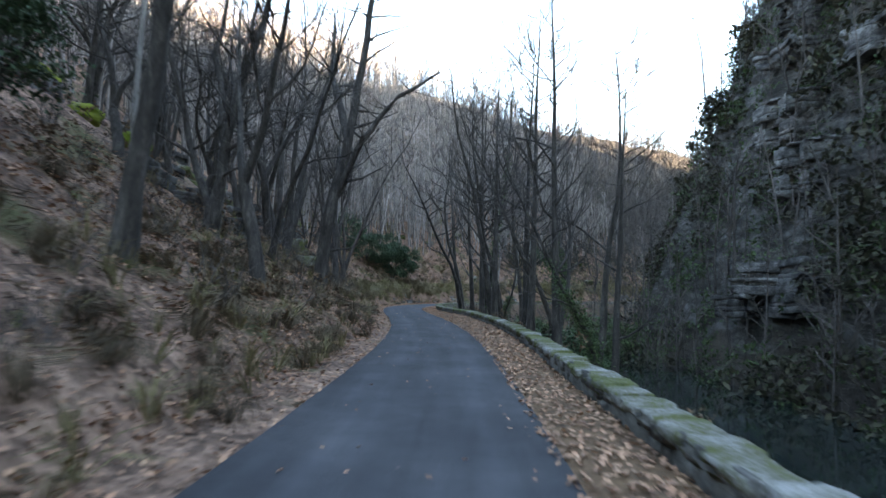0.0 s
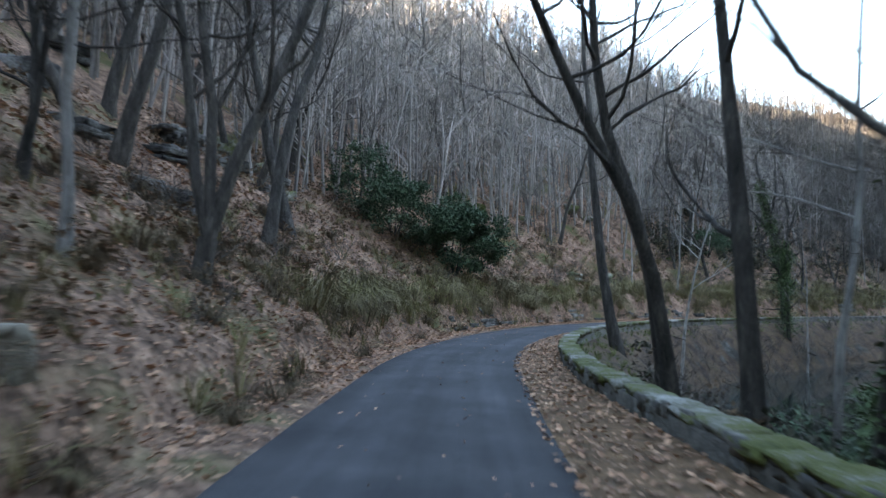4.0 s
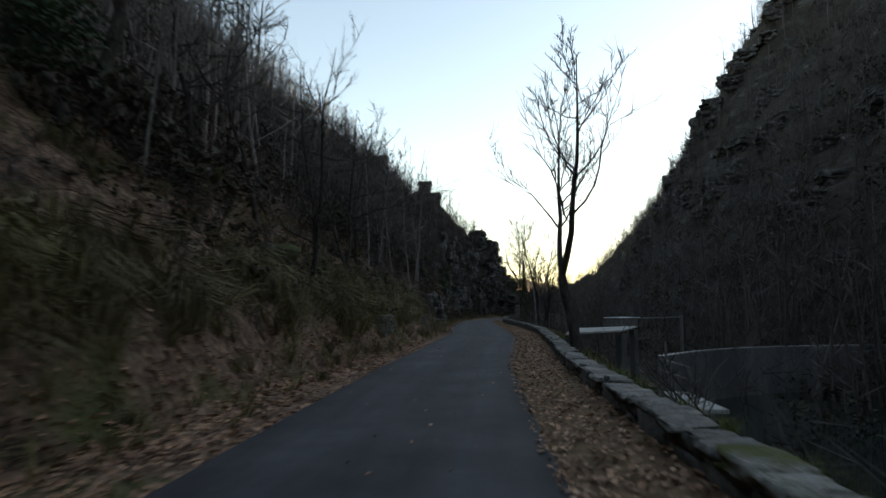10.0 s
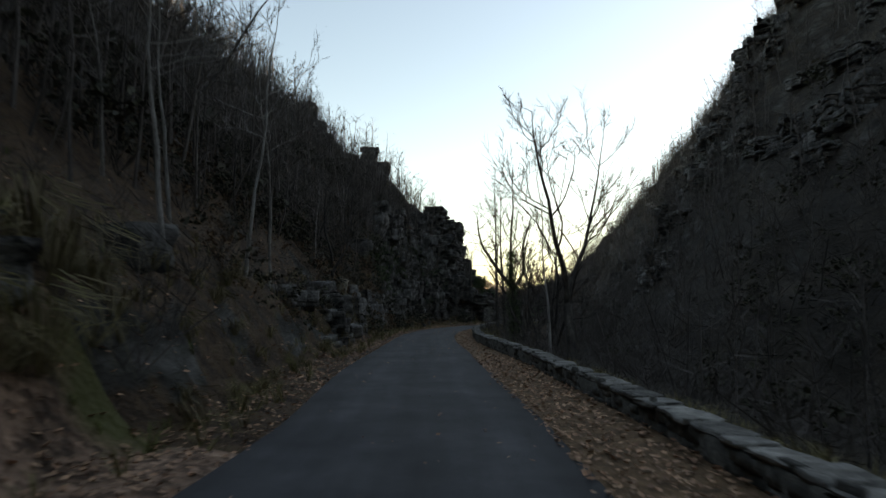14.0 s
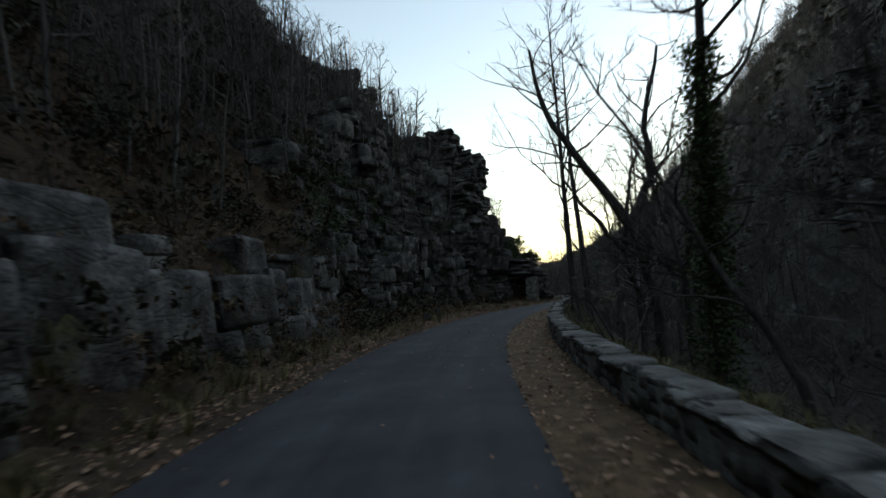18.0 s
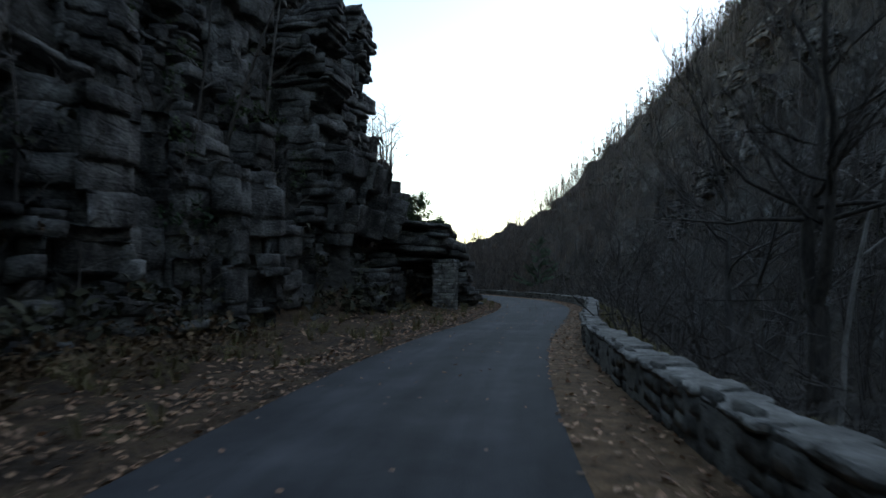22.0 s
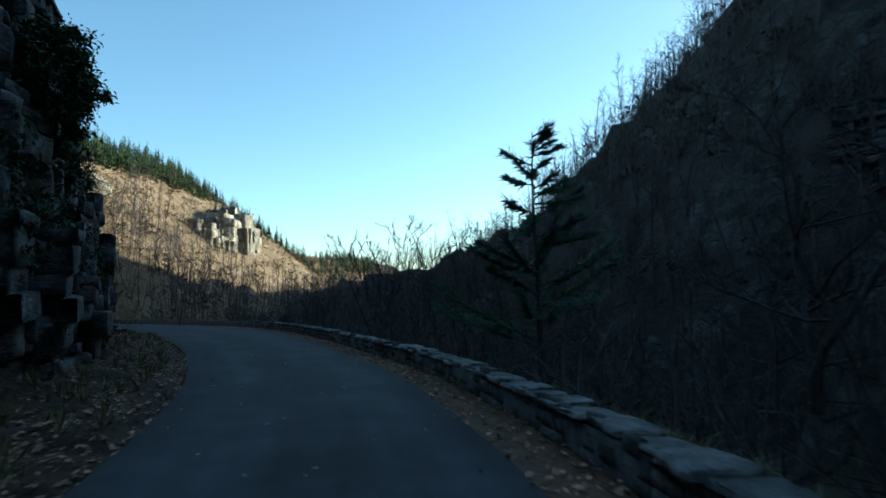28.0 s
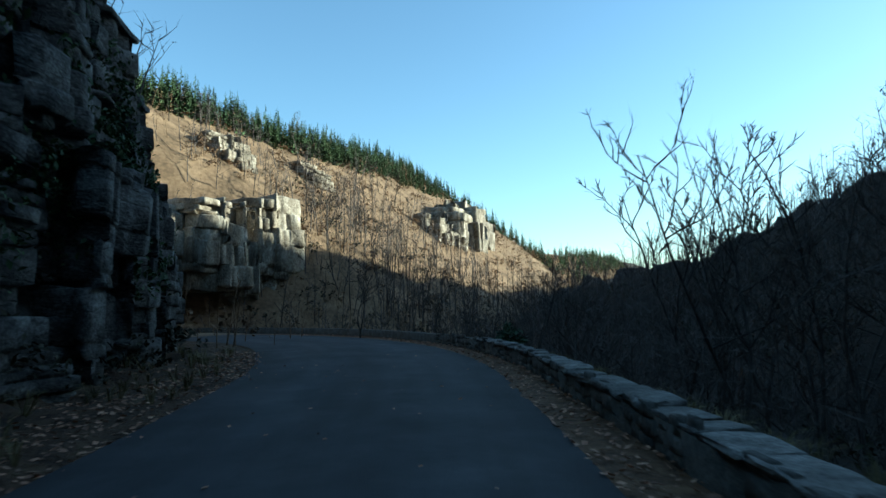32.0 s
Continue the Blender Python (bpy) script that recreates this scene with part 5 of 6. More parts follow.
# far gorge side: pale ledges breaking through the wood
for s0, d0, z0, n, wid in ((34, 22, 10, 12, 5), (42, 30, 10, 14, 6), (172, 30, 18, 10, 5), (200, 22, 14, 14, 6), (208, 26, 14, 16, 6), (216, 24, 14, 16, 6), (216, 34, 14, 14, 6), (226, 23, 16, 16, 6), (226, 33, 16, 16, 6), (234, 28, 26, 16, 6), (244, 26, 28, 14, 6), (244, 36, 28, 12, 6), (262, 60, 28, 8, 5), (205, 38, 30, 12, 6), (150, 30, 30, 10, 6), (185, 32, 30, 10, 6)):
    x, y = at(s0, d0)
    crag = thing("crag", float(x), float(y), gz(float(x), float(y)), "weathered grey crag on the far side of the gorge", "rock", "crags across the river", "structure")
    ci = crag.matrix_basis.inverted()
    for k in range(n):
        ds, dd = rr.uniform(-wid, wid), rr.uniform(-5, 7)
        x, y = at(s0 + ds, d0 + dd)
        zz = gz(float(x), float(y))
        ob = block(crag, ROCKS, s0 + ds, d0 + dd, zz - 0.1, rr.uniform(2.5, 6.0), rr.uniform(2, 4), rr.uniform(1.0, 3.0), 0.3)
        ob.matrix_basis = ci @ ob.matrix_basis

# broken crags along the brow of the left-hand hill
for k, (bx, by) in enumerate(((64.0, 166.0), (70.4, 173.3), (77.0, 180.5), (84.5, 188.0), (91.8, 196.2))):
    crag = thing("crag", bx, by, gz(bx, by), "dark stepped crag on the brow of the hill", "rock", "crags over the road", "structure")
    ci = crag.matrix_basis.inverted()
    for _ in range(9):
        x, y = bx + rr.uniform(-4.5, 4.5), by + rr.uniform(-4.5, 4.5)
        lz = rr.uniform(2.0, 4.5)
        m = Matrix.LocRotScale((x, y, gz(x, y) + lz * 0.2), Euler((rr.uniform(-0.06, 0.06), rr.uniform(-0.06, 0.06), 0.8 + rr.uniform(-0.3, 0.3))), (rr.uniform(2.0, 4.0), rr.uniform(2.0, 4.0), lz))
        part("ledge", rr.choice(ROCKS), crag, m=ci @ m)

# the sunlit hill
rng = np.random.default_rng(51)
hx, hy = np.meshgrid(np.arange(-70, 335, 3.0), np.arange(-4, 150, 3.0))
hv = np.stack([130 + 0.76 * hx.ravel() - 0.64 * hy.ravel(), 226 + 0.64 * hx.ravel() + 0.76 * hy.ravel()], -1)
hz = wide_z(hv[:, 0], hv[:, 1], False) + 0.1 - 0.8 * (hy.ravel() < 0)
nx = hx.shape[1]
hi_ = (np.arange(hx.shape[0] - 1)[:, None] * nx + np.arange(nx - 1)[None]).ravel()
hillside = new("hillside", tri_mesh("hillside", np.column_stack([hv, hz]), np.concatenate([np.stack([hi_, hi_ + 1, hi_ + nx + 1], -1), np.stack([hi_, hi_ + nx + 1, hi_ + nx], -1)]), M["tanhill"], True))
tagged(hillside, "tan grassy hillside in low sun across the valley", "hillside", kind="structure")
n = 6400
u, v = rng.uniform(-60, 330, n), rng.uniform(-8, 90, n)
keep = v < (hill_cap(u) + 5) / 0.85
u, v, n = u[keep], v[keep], int(keep.sum())
x, y = 130 + 0.76 * u - 0.64 * v, 226 + 0.64 * u + 0.76 * v
z = wide_z(x, y, False)
hp = np.stack([x, y, z, rng.uniform(0.15, 0.36, n), rng.uniform(0, 6.28, n), np.zeros(n), np.zeros(n), rng.uniform(0.8, 1.3, n)], -1)
hp[:, 3] *= 0.8
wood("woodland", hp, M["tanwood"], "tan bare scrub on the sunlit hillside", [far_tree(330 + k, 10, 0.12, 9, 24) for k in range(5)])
# Shade band at the hill's foot, deepened with trees in the darker far_wood colour.
n = 420
u, v = rng.uniform(-40, 200, n), rng.uniform(-12, 8, n)
x, y = 130 + 0.76 * u - 0.64 * v, 226 + 0.64 * u + 0.76 * v
ok = np.abs(station(x, y)[1]) > 9
x, y, n = x[ok], y[ok], int(ok.sum())
hp = np.stack([x, y, wide_z(x, y, False), rng.uniform(0.15, 0.32, n), rng.uniform(0, 6.28, n), np.zeros(n), np.zeros(n), rng.uniform(0.8, 1.3, n)], -1)
wood("woodland", hp, M["fartwig"], "dark bare wood in the shade along the foot of the hill")


def pine_arrays(seed):
    rng = random.Random(seed)
    t = Tubes()
    t.add([(0, 0, -0.3), (0, 0, 5), (0, 0, 10)], [0.16, 0.1, 0.02], 4)
    V, F = [tuple(p) for p in t.V], list(t.F)
    for k in range(26):
        h = 1.2 + 8.6 * (k / 26) ** 0.9
        r = (10.4 - h) * 0.24 * rng.uniform(0.7, 1.15) + 0.15
        a = rng.uniform(0, 6.28)
        c, s = math.cos(a), math.sin(a)
        w = r * 0.5
        n0 = len(V)
        V += [(0, 0, h), (c * r * 0.6 - s * w, s * r * 0.6 + c * w, h - 0.05 * r), (c * r, s * r, h - 0.25 * r), (c * r * 0.6 + s * w, s * r * 0.6 - c * w, h - 0.05 * r), (c * r * 0.5, s * r * 0.5, h - 0.35 * r)]
        F += [(n0, n0 + 1, n0 + 2), (n0, n0 + 2, n0 + 3), (n0, n0 + 4, n0 + 1), (n0, n0 + 3, n0 + 4)]
    return np.array(V), np.array(F)


n = 1500
u = np.where(rng.random(n) < 0.75, rng.uniform(-20, 112, n), rng.uniform(112, 300, n))
v = (hill_cap(u) + 5) / 0.85 + rng.uniform(-1, 0.15, n) * np.interp(u, [-20, 20, 60, 100, 150, 300], [3, 4, 7, 11, 8, 8])
x, y = 130 + 0.76 * u - 0.64 * v, 226 + 0.64 * u + 0.76 * v
pp = np.stack([x, y, wide_z(x, y, False) - 0.3, rng.uniform(0.24, 0.44, n), rng.uniform(0, 6.28, n), np.zeros(n), np.zeros(n), rng.uniform(0.9, 1.3, n)], -1)
pines = new("pine_wood", scatter("pine_wood", [pine_arrays(k) for k in range(4)], pp, M["pine"]))
tagged(pines, "dark green pine plantation along the hilltop", "woodland", kind="stuff")

# cliffs on the sunlit hill
for ccx, ccy, n, sx, hgt, big in ((119.2, 253.2, 14, 3.2, 4.6, 1.2), (167, 288.5, 20, 7.0, 12, 2.5), (158.5, 279.5, 16, 5, 6, 1.4), (132.2, 264.5, 8, 2.2, 3.2, 1.4), (113.6, 265, 6, 4, 3, 1.2)):
    zc = gz(ccx, ccy)
    crag = thing("sunlit_crag", ccx, ccy, zc, "pale sunlit crag on the far hillside", "rock", "crags on the sunlit hill", "structure")
    ci = crag.matrix_basis.inverted()
    for k in range(n):
        q = rr.uniform(-sx, sx)
        deep = rr.uniform(-1.2, 2.2)
        x, y = ccx + 0.76 * q - 0.64 * deep, ccy + 0.64 * q + 0.76 * deep
        lz = hgt * rr.uniform(0.45, 1.0) * (1 - 0.35 * abs(q) / sx)
        zb = gz(x, y)
        m = Matrix.LocRotScale((x, y, zb + lz * 0.06), Euler((rr.uniform(-0.1, 0.1), rr.uniform(-0.1, 0.1), 0.7 + rr.uniform(-0.2, 0.2))), (rr.uniform(1.4, 3.4) * big, rr.uniform(1.6, 2.8) * big, lz))
        part("ledge", rr.choice(PALE), crag, m=ci @ m)

# the broad cliff at the hill's foot: tall columns side by side, with two dark clefts
cliff = thing("sunlit_cliff", 120.0, 235.0, gz(120.0, 235.0), "broad pale cream cliff in full sun at the foot of the hill", "rock", "crags on the sunlit hill", "structure")
ci = cliff.matrix_basis.inverted()
u = -10.5
while u < 6.2:
    w = rr.uniform(1.8, 3.9)
    top = 10.6 + 0.11 * (u + 10) + rr.uniform(-0.5, 0.5)
    low = 5.4 - 0.10 * (u + 10) + rr.uniform(-0.4, 0.3)
    inset = 1.5 if 3.0 < u + w / 2 < 4.6 or -9.3 < u + w / 2 < -8.2 else rr.uniform(-0.3, 0.3)
    for lo, hi, back in ((low - 1.8, low + (top - low) * rr.uniform(0.4, 0.65), -0.3), (low + (top - low) * 0.4, top, 0.0)):
        depth = 7.0
        n = 14.7 + inset + back + depth / 2
        q = u + w / 2
        m = Matrix.LocRotScale((130 + 0.76 * q - 0.64 * n, 226 + 0.64 * q + 0.76 * n, (lo + hi) / 2), Euler((rr.uniform(-0.05, 0.05), rr.uniform(-0.05, 0.05), 0.62 + rr.uniform(-0.22, 0.16))), (w * 1.25, depth, (hi - lo) * 1.05))
        part("ledge", rr.choice(PALE), cliff, m=ci @ m)
    u += w * 0.92

# ---------------------------------------------------------------- undergrowth
def leaf_arrays(seed):
    rng = random.Random(seed)
    w, c = rng.uniform(0.30, 0.42), rng.uniform(0.05, 0.25)
    V = np.array([(-0.5, 0, 0.02), (-0.1, w, c * 0.6), (0.5, 0, c), (-0.1, -w, c * 0.5), (0.0, 0, 0.0)])
    return V, np.array([(0, 4, 1), (4, 2, 1), (0, 3, 4), (4, 3, 2)])


LEAVES = [leaf_arrays(k) for k in range(5)]


def tuft_arrays(seed, blades=16, droop=0.5):
    rng = random.Random(seed)
    V, F = [], []
    for _ in range(blades):
        a, r, h = rng.uniform(0, 6.28), rng.uniform(0, 0.12), rng.uniform(0.5, 1.0)
        c, s = math.cos(a), math.sin(a)
        o = rng.uniform(0.15, droop)
        w = 0.011
        n0 = len(V)
        V += [(c * r - s * w, s * r + c * w, -0.03), (c * r + s * w, s * r - c * w, -0.03), (c * (r + o * 0.35) - s * w, s * (r + o * 0.35) + c * w, h * 0.65), (c * (r + o * 0.35) + s * w, s * (r + o * 0.35) - c * w, h * 0.65), (c * (r + o), s * (r + o), h * 0.75)]
        F += [(n0, n0 + 1, n0 + 3), (n0, n0 + 3, n0 + 2), (n0 + 2, n0 + 3, n0 + 4)]
    return np.array(V), np.array(F)


TUFTS = [tuft_arrays(k, 21, 1.1) for k in range(5)]


def strew(n, s0, s1, lo, hi, seed, size, lift=0.01, tilt=0.35, zfun=None, power=1.0, hs=(0.9, 1.1)):
    """Places between two offsets (functions of the station)."""
    rng = np.random.default_rng(seed)
    s = rng.uniform(s0, s1, n)
    d = lo(s) + (hi(s) - lo(s)) * rng.random(n) ** power
    x, y = at(s, d)
    z = (ground_z(x, y, s, d) if zfun is None else zfun(s, d, x, y)) + lift
    return np.stack([x, y, z, rng.uniform(*size, n), rng.uniform(0, 6.28, n), rng.uniform(-tilt, tilt, n), rng.uniform(0, 6.28, n), rng.uniform(*hs, n)], -1)


sh_z = lambda s, d, x, y: 0.02 + 0.03 * np.clip(d - road_r(s), 0, 2)
flat_z = lambda s, d, x, y: np.full(len(s), 0.045)
lit = np.concatenate([
    strew(19000, -10, 150, lambda s: road_r(s) - 0.12, lambda s: wall_d(s), 61, (0.06, 0.11), 0.02, 0.5, sh_z),
    strew(5000, 150, 290, lambda s: road_r(s) - 0.05, lambda s: wall_d(s), 62, (0.06, 0.11), 0.02, 0.5, sh_z),
    strew(20000, -10, 275, lambda s: -road_l(s) - 1.3, lambda s: -road_l(s) + 0.15, 63, (0.06, 0.12), 0.03, 0.5),
    strew(1100, -10, 275, lambda s: -road_l(s), lambda s: road_r(s), 64, (0.05, 0.09), 0.0, 0.3, flat_z),
    strew(13000, 46, 122, lambda s: -road_l(s) - 1.9, lambda s: -road_l(s) + 0.2, 67, (0.08, 0.14), 0.03, 0.5),
    strew(16000, 48, 92, lambda s: -road_l(s) - 13, lambda s: -road_l(s) - 3, 68, (0.09, 0.17), 0.03, 0.6),
    strew(15000, 10, 58, lambda s: -road_l(s) - 9, lambda s: -road_l(s) - 0.6, 69, (0.08, 0.15), 0.03, 0.6),
    strew(42000, -10, 130, lambda s: -road_l(s) - 10, lambda s: -road_l(s) - 0.8, 65, (0.06, 0.12), 0.03, 0.6, power=0.6),
    strew(7000, 130, 270, lambda s: -road_l(s) - 6, lambda s: -road_l(s) - 0.8, 66, (0.08, 0.14), 0.03, 0.6, power=0.6)])
fallen = new("fallen_leaves", scatter("fallen_leaves", LEAVES, lit, M["leaf"]))
tagged(fallen, "brown fallen leaves along both edges of the road", "leaves", kind="stuff")


def mound_arrays(seed, blades=64):
    """A shaggy mound of long grass that falls over on all sides."""
    rng = random.Random(seed)
    t = Tubes()
    for _ in range(blades):
        a, r = rng.uniform(0, 6.28), rng.uniform(0.0, 0.22)
        c, q = math.cos(a), math.sin(a)
        up, outw = rng.uniform(0.35, 0.75), rng.uniform(0.35, 0.95)
        t.ribbon([(c * r, q * r, -0.06), (c * (r + outw * 0.35), q * (r + outw * 0.35), up), (c * (r + outw * 0.8), q * (r + outw * 0.8), up * 0.75), (c * (r + outw), q * (r + outw), up * 0.75 - rng.uniform(0.3, 0.8))], 0.013)
    return t.arrays()


mounds = np.concatenate([
    strew(300, 52, 135, lambda s: -road_l(s) - verge(s) - face_w(s) - 0.8, lambda s: -road_l(s) - verge(s) - face_w(s) * 0.45, 161, (0.6, 1.35), 0, 0.5),
    strew(130, 64, 135, lambda s: -road_l(s) - verge(s) - face_w(s) - 4, lambda s: -road_l(s) - verge(s) - face_w(s) * 0.8, 162, (0.4, 1.0), 0, 0.5),
    strew(110, 135, 215, lambda s: -road_l(s) - verge(s) - face_w(s), lambda s: -road_l(s) - verge(s) * 0.8, 164, (0.3, 0.7), 0, 0.5)])
sedge = new("grass_mounds", scatter("grass_mounds", [mound_arrays(500 + k) for k in range(5)], mounds, M["sedge"]))
tagged(sedge, "shaggy mounds of drooping dead grass on the bank", "grass", kind="stuff")
M["tussock"] = mat("brown_tussock", [(0.25, (0.035, 0.024, 0.015)), (0.5, (0.085, 0.06, 0.036)), (0.75, (0.16, 0.12, 0.075))], 0.6, 0.9, 0, 6, rnd=0.45, island=True)
clods = np.concatenate([strew(330, -10, 58, lambda s: -road_l(s) - verge(s) - 5.5, lambda s: -road_l(s) - verge(s) * 0.7, 163, (0.35, 0.85), -0.03, 0.4, hs=(0.6, 0.9)),
                        strew(120, 58, 128, lambda s: -road_l(s) - verge(s) - face_w(s) - 5, lambda s: -road_l(s) - verge(s) * 0.8, 165, (0.3, 0.7), -0.03, 0.4)])
tussocks = new("tussocks", scatter("tussocks", [mound_arrays(520 + k, 90) for k in range(4)], clods, M["tussock"]))
tagged(tussocks, "dark brown grass tussocks among the fallen leaves", "grass", kind="stuff")
tufts = np.concatenate([
    strew(900, -10, 130, lambda s: -road_l(s) - verge(s) - 7, lambda s: -road_l(s) - verge(s) * 0.9, 71, (0.35, 0.75), 0, 0.6, power=0.7),
    strew(1500, 95, 275, lambda s: -road_l(s) - verge(s) - 3, lambda s: -road_l(s) - 0.4, 72, (0.25, 0.55), 0, 0.5),
    strew(350, 50, 135, lambda s: -road_l(s) - verge(s) - face_w(s) - 0.9, lambda s: -road_l(s) - verge(s) - face_w(s) * 0.5, 78, (0.5, 1.05), 0, 0.9),
    strew(900, 130, 275, lambda s: wall_d(s) + 0.55, lambda s: wall_d(s) + 1.8, 73, (0.25, 0.5), 0, 0.4)])
grass = new("grass_tufts", scatter("grass_tufts", TUFTS, tufts, M["grass"]))
tagged(grass, "drooping tufts of dry winter grass on the bank", "grass", kind="stuff")
green = np.concatenate([
    strew(330, -10, 140, lambda s: -road_l(s) - verge(s) - 6, lambda s: -road_l(s) - verge(s) * 0.9, 74, (0.18, 0.4), 0, 0.6, power=0.7),
    strew(420, 30, 130, lambda s: wall_d(s) + 0.55, lambda s: wall_d(s) + 2.0, 75, (0.15, 0.35), 0, 0.5)])
ferns = new("undergrowth", scatter("undergrowth", [tuft_arrays(20 + k, 24, 1.2) for k in range(4)], green, M["fern"]))
tagged(ferns, "low green ferns and brambles among dead leaves", "undergrowth", kind="stuff")


def brush_arrays(seed, h=1.6):
    rng = random.Random(seed)
    t = Tubes()
    for _ in range(9):
        a = rng.uniform(0, 6.28)
        p = wander(rng, (rng.uniform(-0.2, 0.2), rng.uniform(-0.2, 0.2), -0.1), (math.cos(a) * 0.6, math.sin(a) * 0.6, 1), h * rng.uniform(0.6, 1.1), 3, 0.25, 0)
        t.ribbon(p, 0.016)
        for _ in range(4):
            q = p[rng.randint(1, 3)]
            t.ribbon([q, q + Vector((rng.uniform(-1, 1), rng.uniform(-1, 1), rng.uniform(-0.2, 1))) * h * 0.3], 0.009)
    return t.arrays()


br = np.concatenate([
    strew(160, 40, 112, lambda s: wall_d(s) + 1.5, lambda s: wall_d(s) + 6, 87, (0.6, 1.3), 0, 0.3),
    strew(500, -10, 130, lambda s: -road_l(s) - verge(s) - 12, lambda s: -road_l(s) - verge(s) - 1, 81, (0.5, 1.1), 0, 0.3),
    strew(1000, 95, 270, lambda s: -road_l(s) - verge(s) - 9, lambda s: -road_l(s) - verge(s) - 0.8, 82, (0.5, 1.2), 0, 0.3),
    strew(520, 130, 275, lambda s: wall_d(s) + 1.0, lambda s: wall_d(s) + 9, 83, (0.6, 1.6), 0, 0.3),
    wood_places(2600, 126, 290, 12, 60, 84, (1.0, 2.2)), wood_places(1200, 100, 216, -9, -30, 85, (0.9, 1.9)), wood_places(500, 4, 64, 15, 42, 86, (1.0, 2.4))])
brush = new("brushwood", scatter("brushwood", [brush_arrays(k) for k in range(5)], br, M["twig"]))
tagged(brush, "thin bare brushwood and saplings", "brush", kind="stuff")


# evergreen bushes and ivy
def clumps(seed, n, rx, ry, rz):
    rng = random.Random(seed)
    cs = []
    for _ in range(n):
        a, b, r = rng.uniform(0, 6.28), rng.uniform(-0.9, 1.0), rng.uniform(0.5, 1.0)
        k = math.sqrt(max(0.05, 1 - b * b))
        cs.append((math.cos(a) * k * r * rx, math.sin(a) * k * r * ry, rz * (0.04 + 0.92 * (b * r * 0.5 + 0.5)), rng.uniform(0.35, 0.7) * min(1, rx / 2)))

    def shape(g):
        x, y, z, r = g.choice(cs)
        return (x + g.gauss(0, r * 0.5), y + g.gauss(0, r * 0.5), max(0.05, z + g.gauss(0, r * 0.35)))
    return shape


def bush(s, d, rx, rz, n, label, seed, size=0.16, name="evergreen_bush", mkey="evergreen", z=None):
    x, y = at(s, d)
    x, y = float(x), float(y)
    root = thing(name, x, y, gz(x, y) - 0.05 if z is None else z, label, "bush", "evergreen bushes")
    rng = random.Random(seed)
    t = Tubes()
    for _ in range(7):
        a = rng.uniform(0, 6.28)
        lean = min(0.6, 0.6 * rx / rz)
        t.add(wander(rng, (0, 0, -0.1), (math.cos(a) * lean, math.sin(a) * lean, 1), rz * 0.8, 4, 0.2, 0), [0.05, 0.04, 0.03, 0.02, 0.008], 4)
    part("stem", tri_mesh("stem", *t.arrays(), M["bark"]), root)["kind"] = "stuff"
    part("foliage", tri_mesh("foliage", *leafage(seed, n, clumps(seed, 60, rx, rx, rz), size), M[mkey]), root)["kind"] = "stuff"


bush(68.8, -6.3, 2.7, 4.3, 24000, "large dark evergreen laurel bush on the bank", 1)
bush(66.0, -8.2, 2.0, 3.8, 9000, "dark evergreen bush among bare trees", 21)
bush(66.5, -10.5, 2.0, 4.2, 5000, "dark evergreen bush among bare trees", 2)
bush(74, -10.5, 1.6, 2.6, 3500, "dark evergreen bush among bare trees", 3)
bush(27.5, -18.5, 2.4, 3.6, 5000, "dark evergreen bush high on the slope", 4)
bush(12, -9.5, 1.8, 3.5, 4000, "dark evergreen bush high on the slope", 5)
for _k, (_s, _d, _r, _h) in enumerate(((38.5, 8.2, 2.0, 3.6), (43, 7.0, 1.7, 3.2), (47, 6.2, 1.6, 2.8), (41, 12.0, 2.4, 4.6), (28, 6.2, 1.5, 3.2), (45, 9.0, 2.2, 4.4), (50, 6.8, 1.8, 3.4), (53, 8.6, 2.0, 4.0))):
    bush(_s, _d, _r, _h, 5000, "dark ivy-covered evergreen bush on the river bank", 30 + _k, 0.17, mkey="ivy" if _k % 2 else "evergreen")
bush(103, -9.5, 2.2, 3.0, 4000, "dark evergreen bush on the shaded slope", 6)
bush(205, -8.6, 1.0, 1.5, 2000, "dark evergreen shrub at the foot of the cliff", 7)
bush(272.6, 3.6, 0.6, 1.1, 1100, "small dark evergreen shrub beyond the parapet", 9)
bush(238.6, -5.9, 1.15, 2.6, 5000, "holly scrub growing from the top of the shaded cliff", 11, 0.18, z=3.6)
bush(239.5, -7.4, 1.7, 3.4, 6000, "ivy and evergreen scrub hanging on the cliff", 10, mkey="ivy")
for x, y, z, r, h, k in ((106.4, 186.2, 6.8, 1.5, 4.6, 50), (105.7, 183.6, 5.6, 1.3, 5.2, 51), (104.6, 178.2, 5.2, 1.1, 3.6, 52)):
    s_, d_ = station([x], [y])
    bush(float(s_[0]), float(d_[0]), r, h, 6000, "thick dark ivy bulging from the shaded cliff", k, 0.15, "ivy_clump", "ivy", z=z)


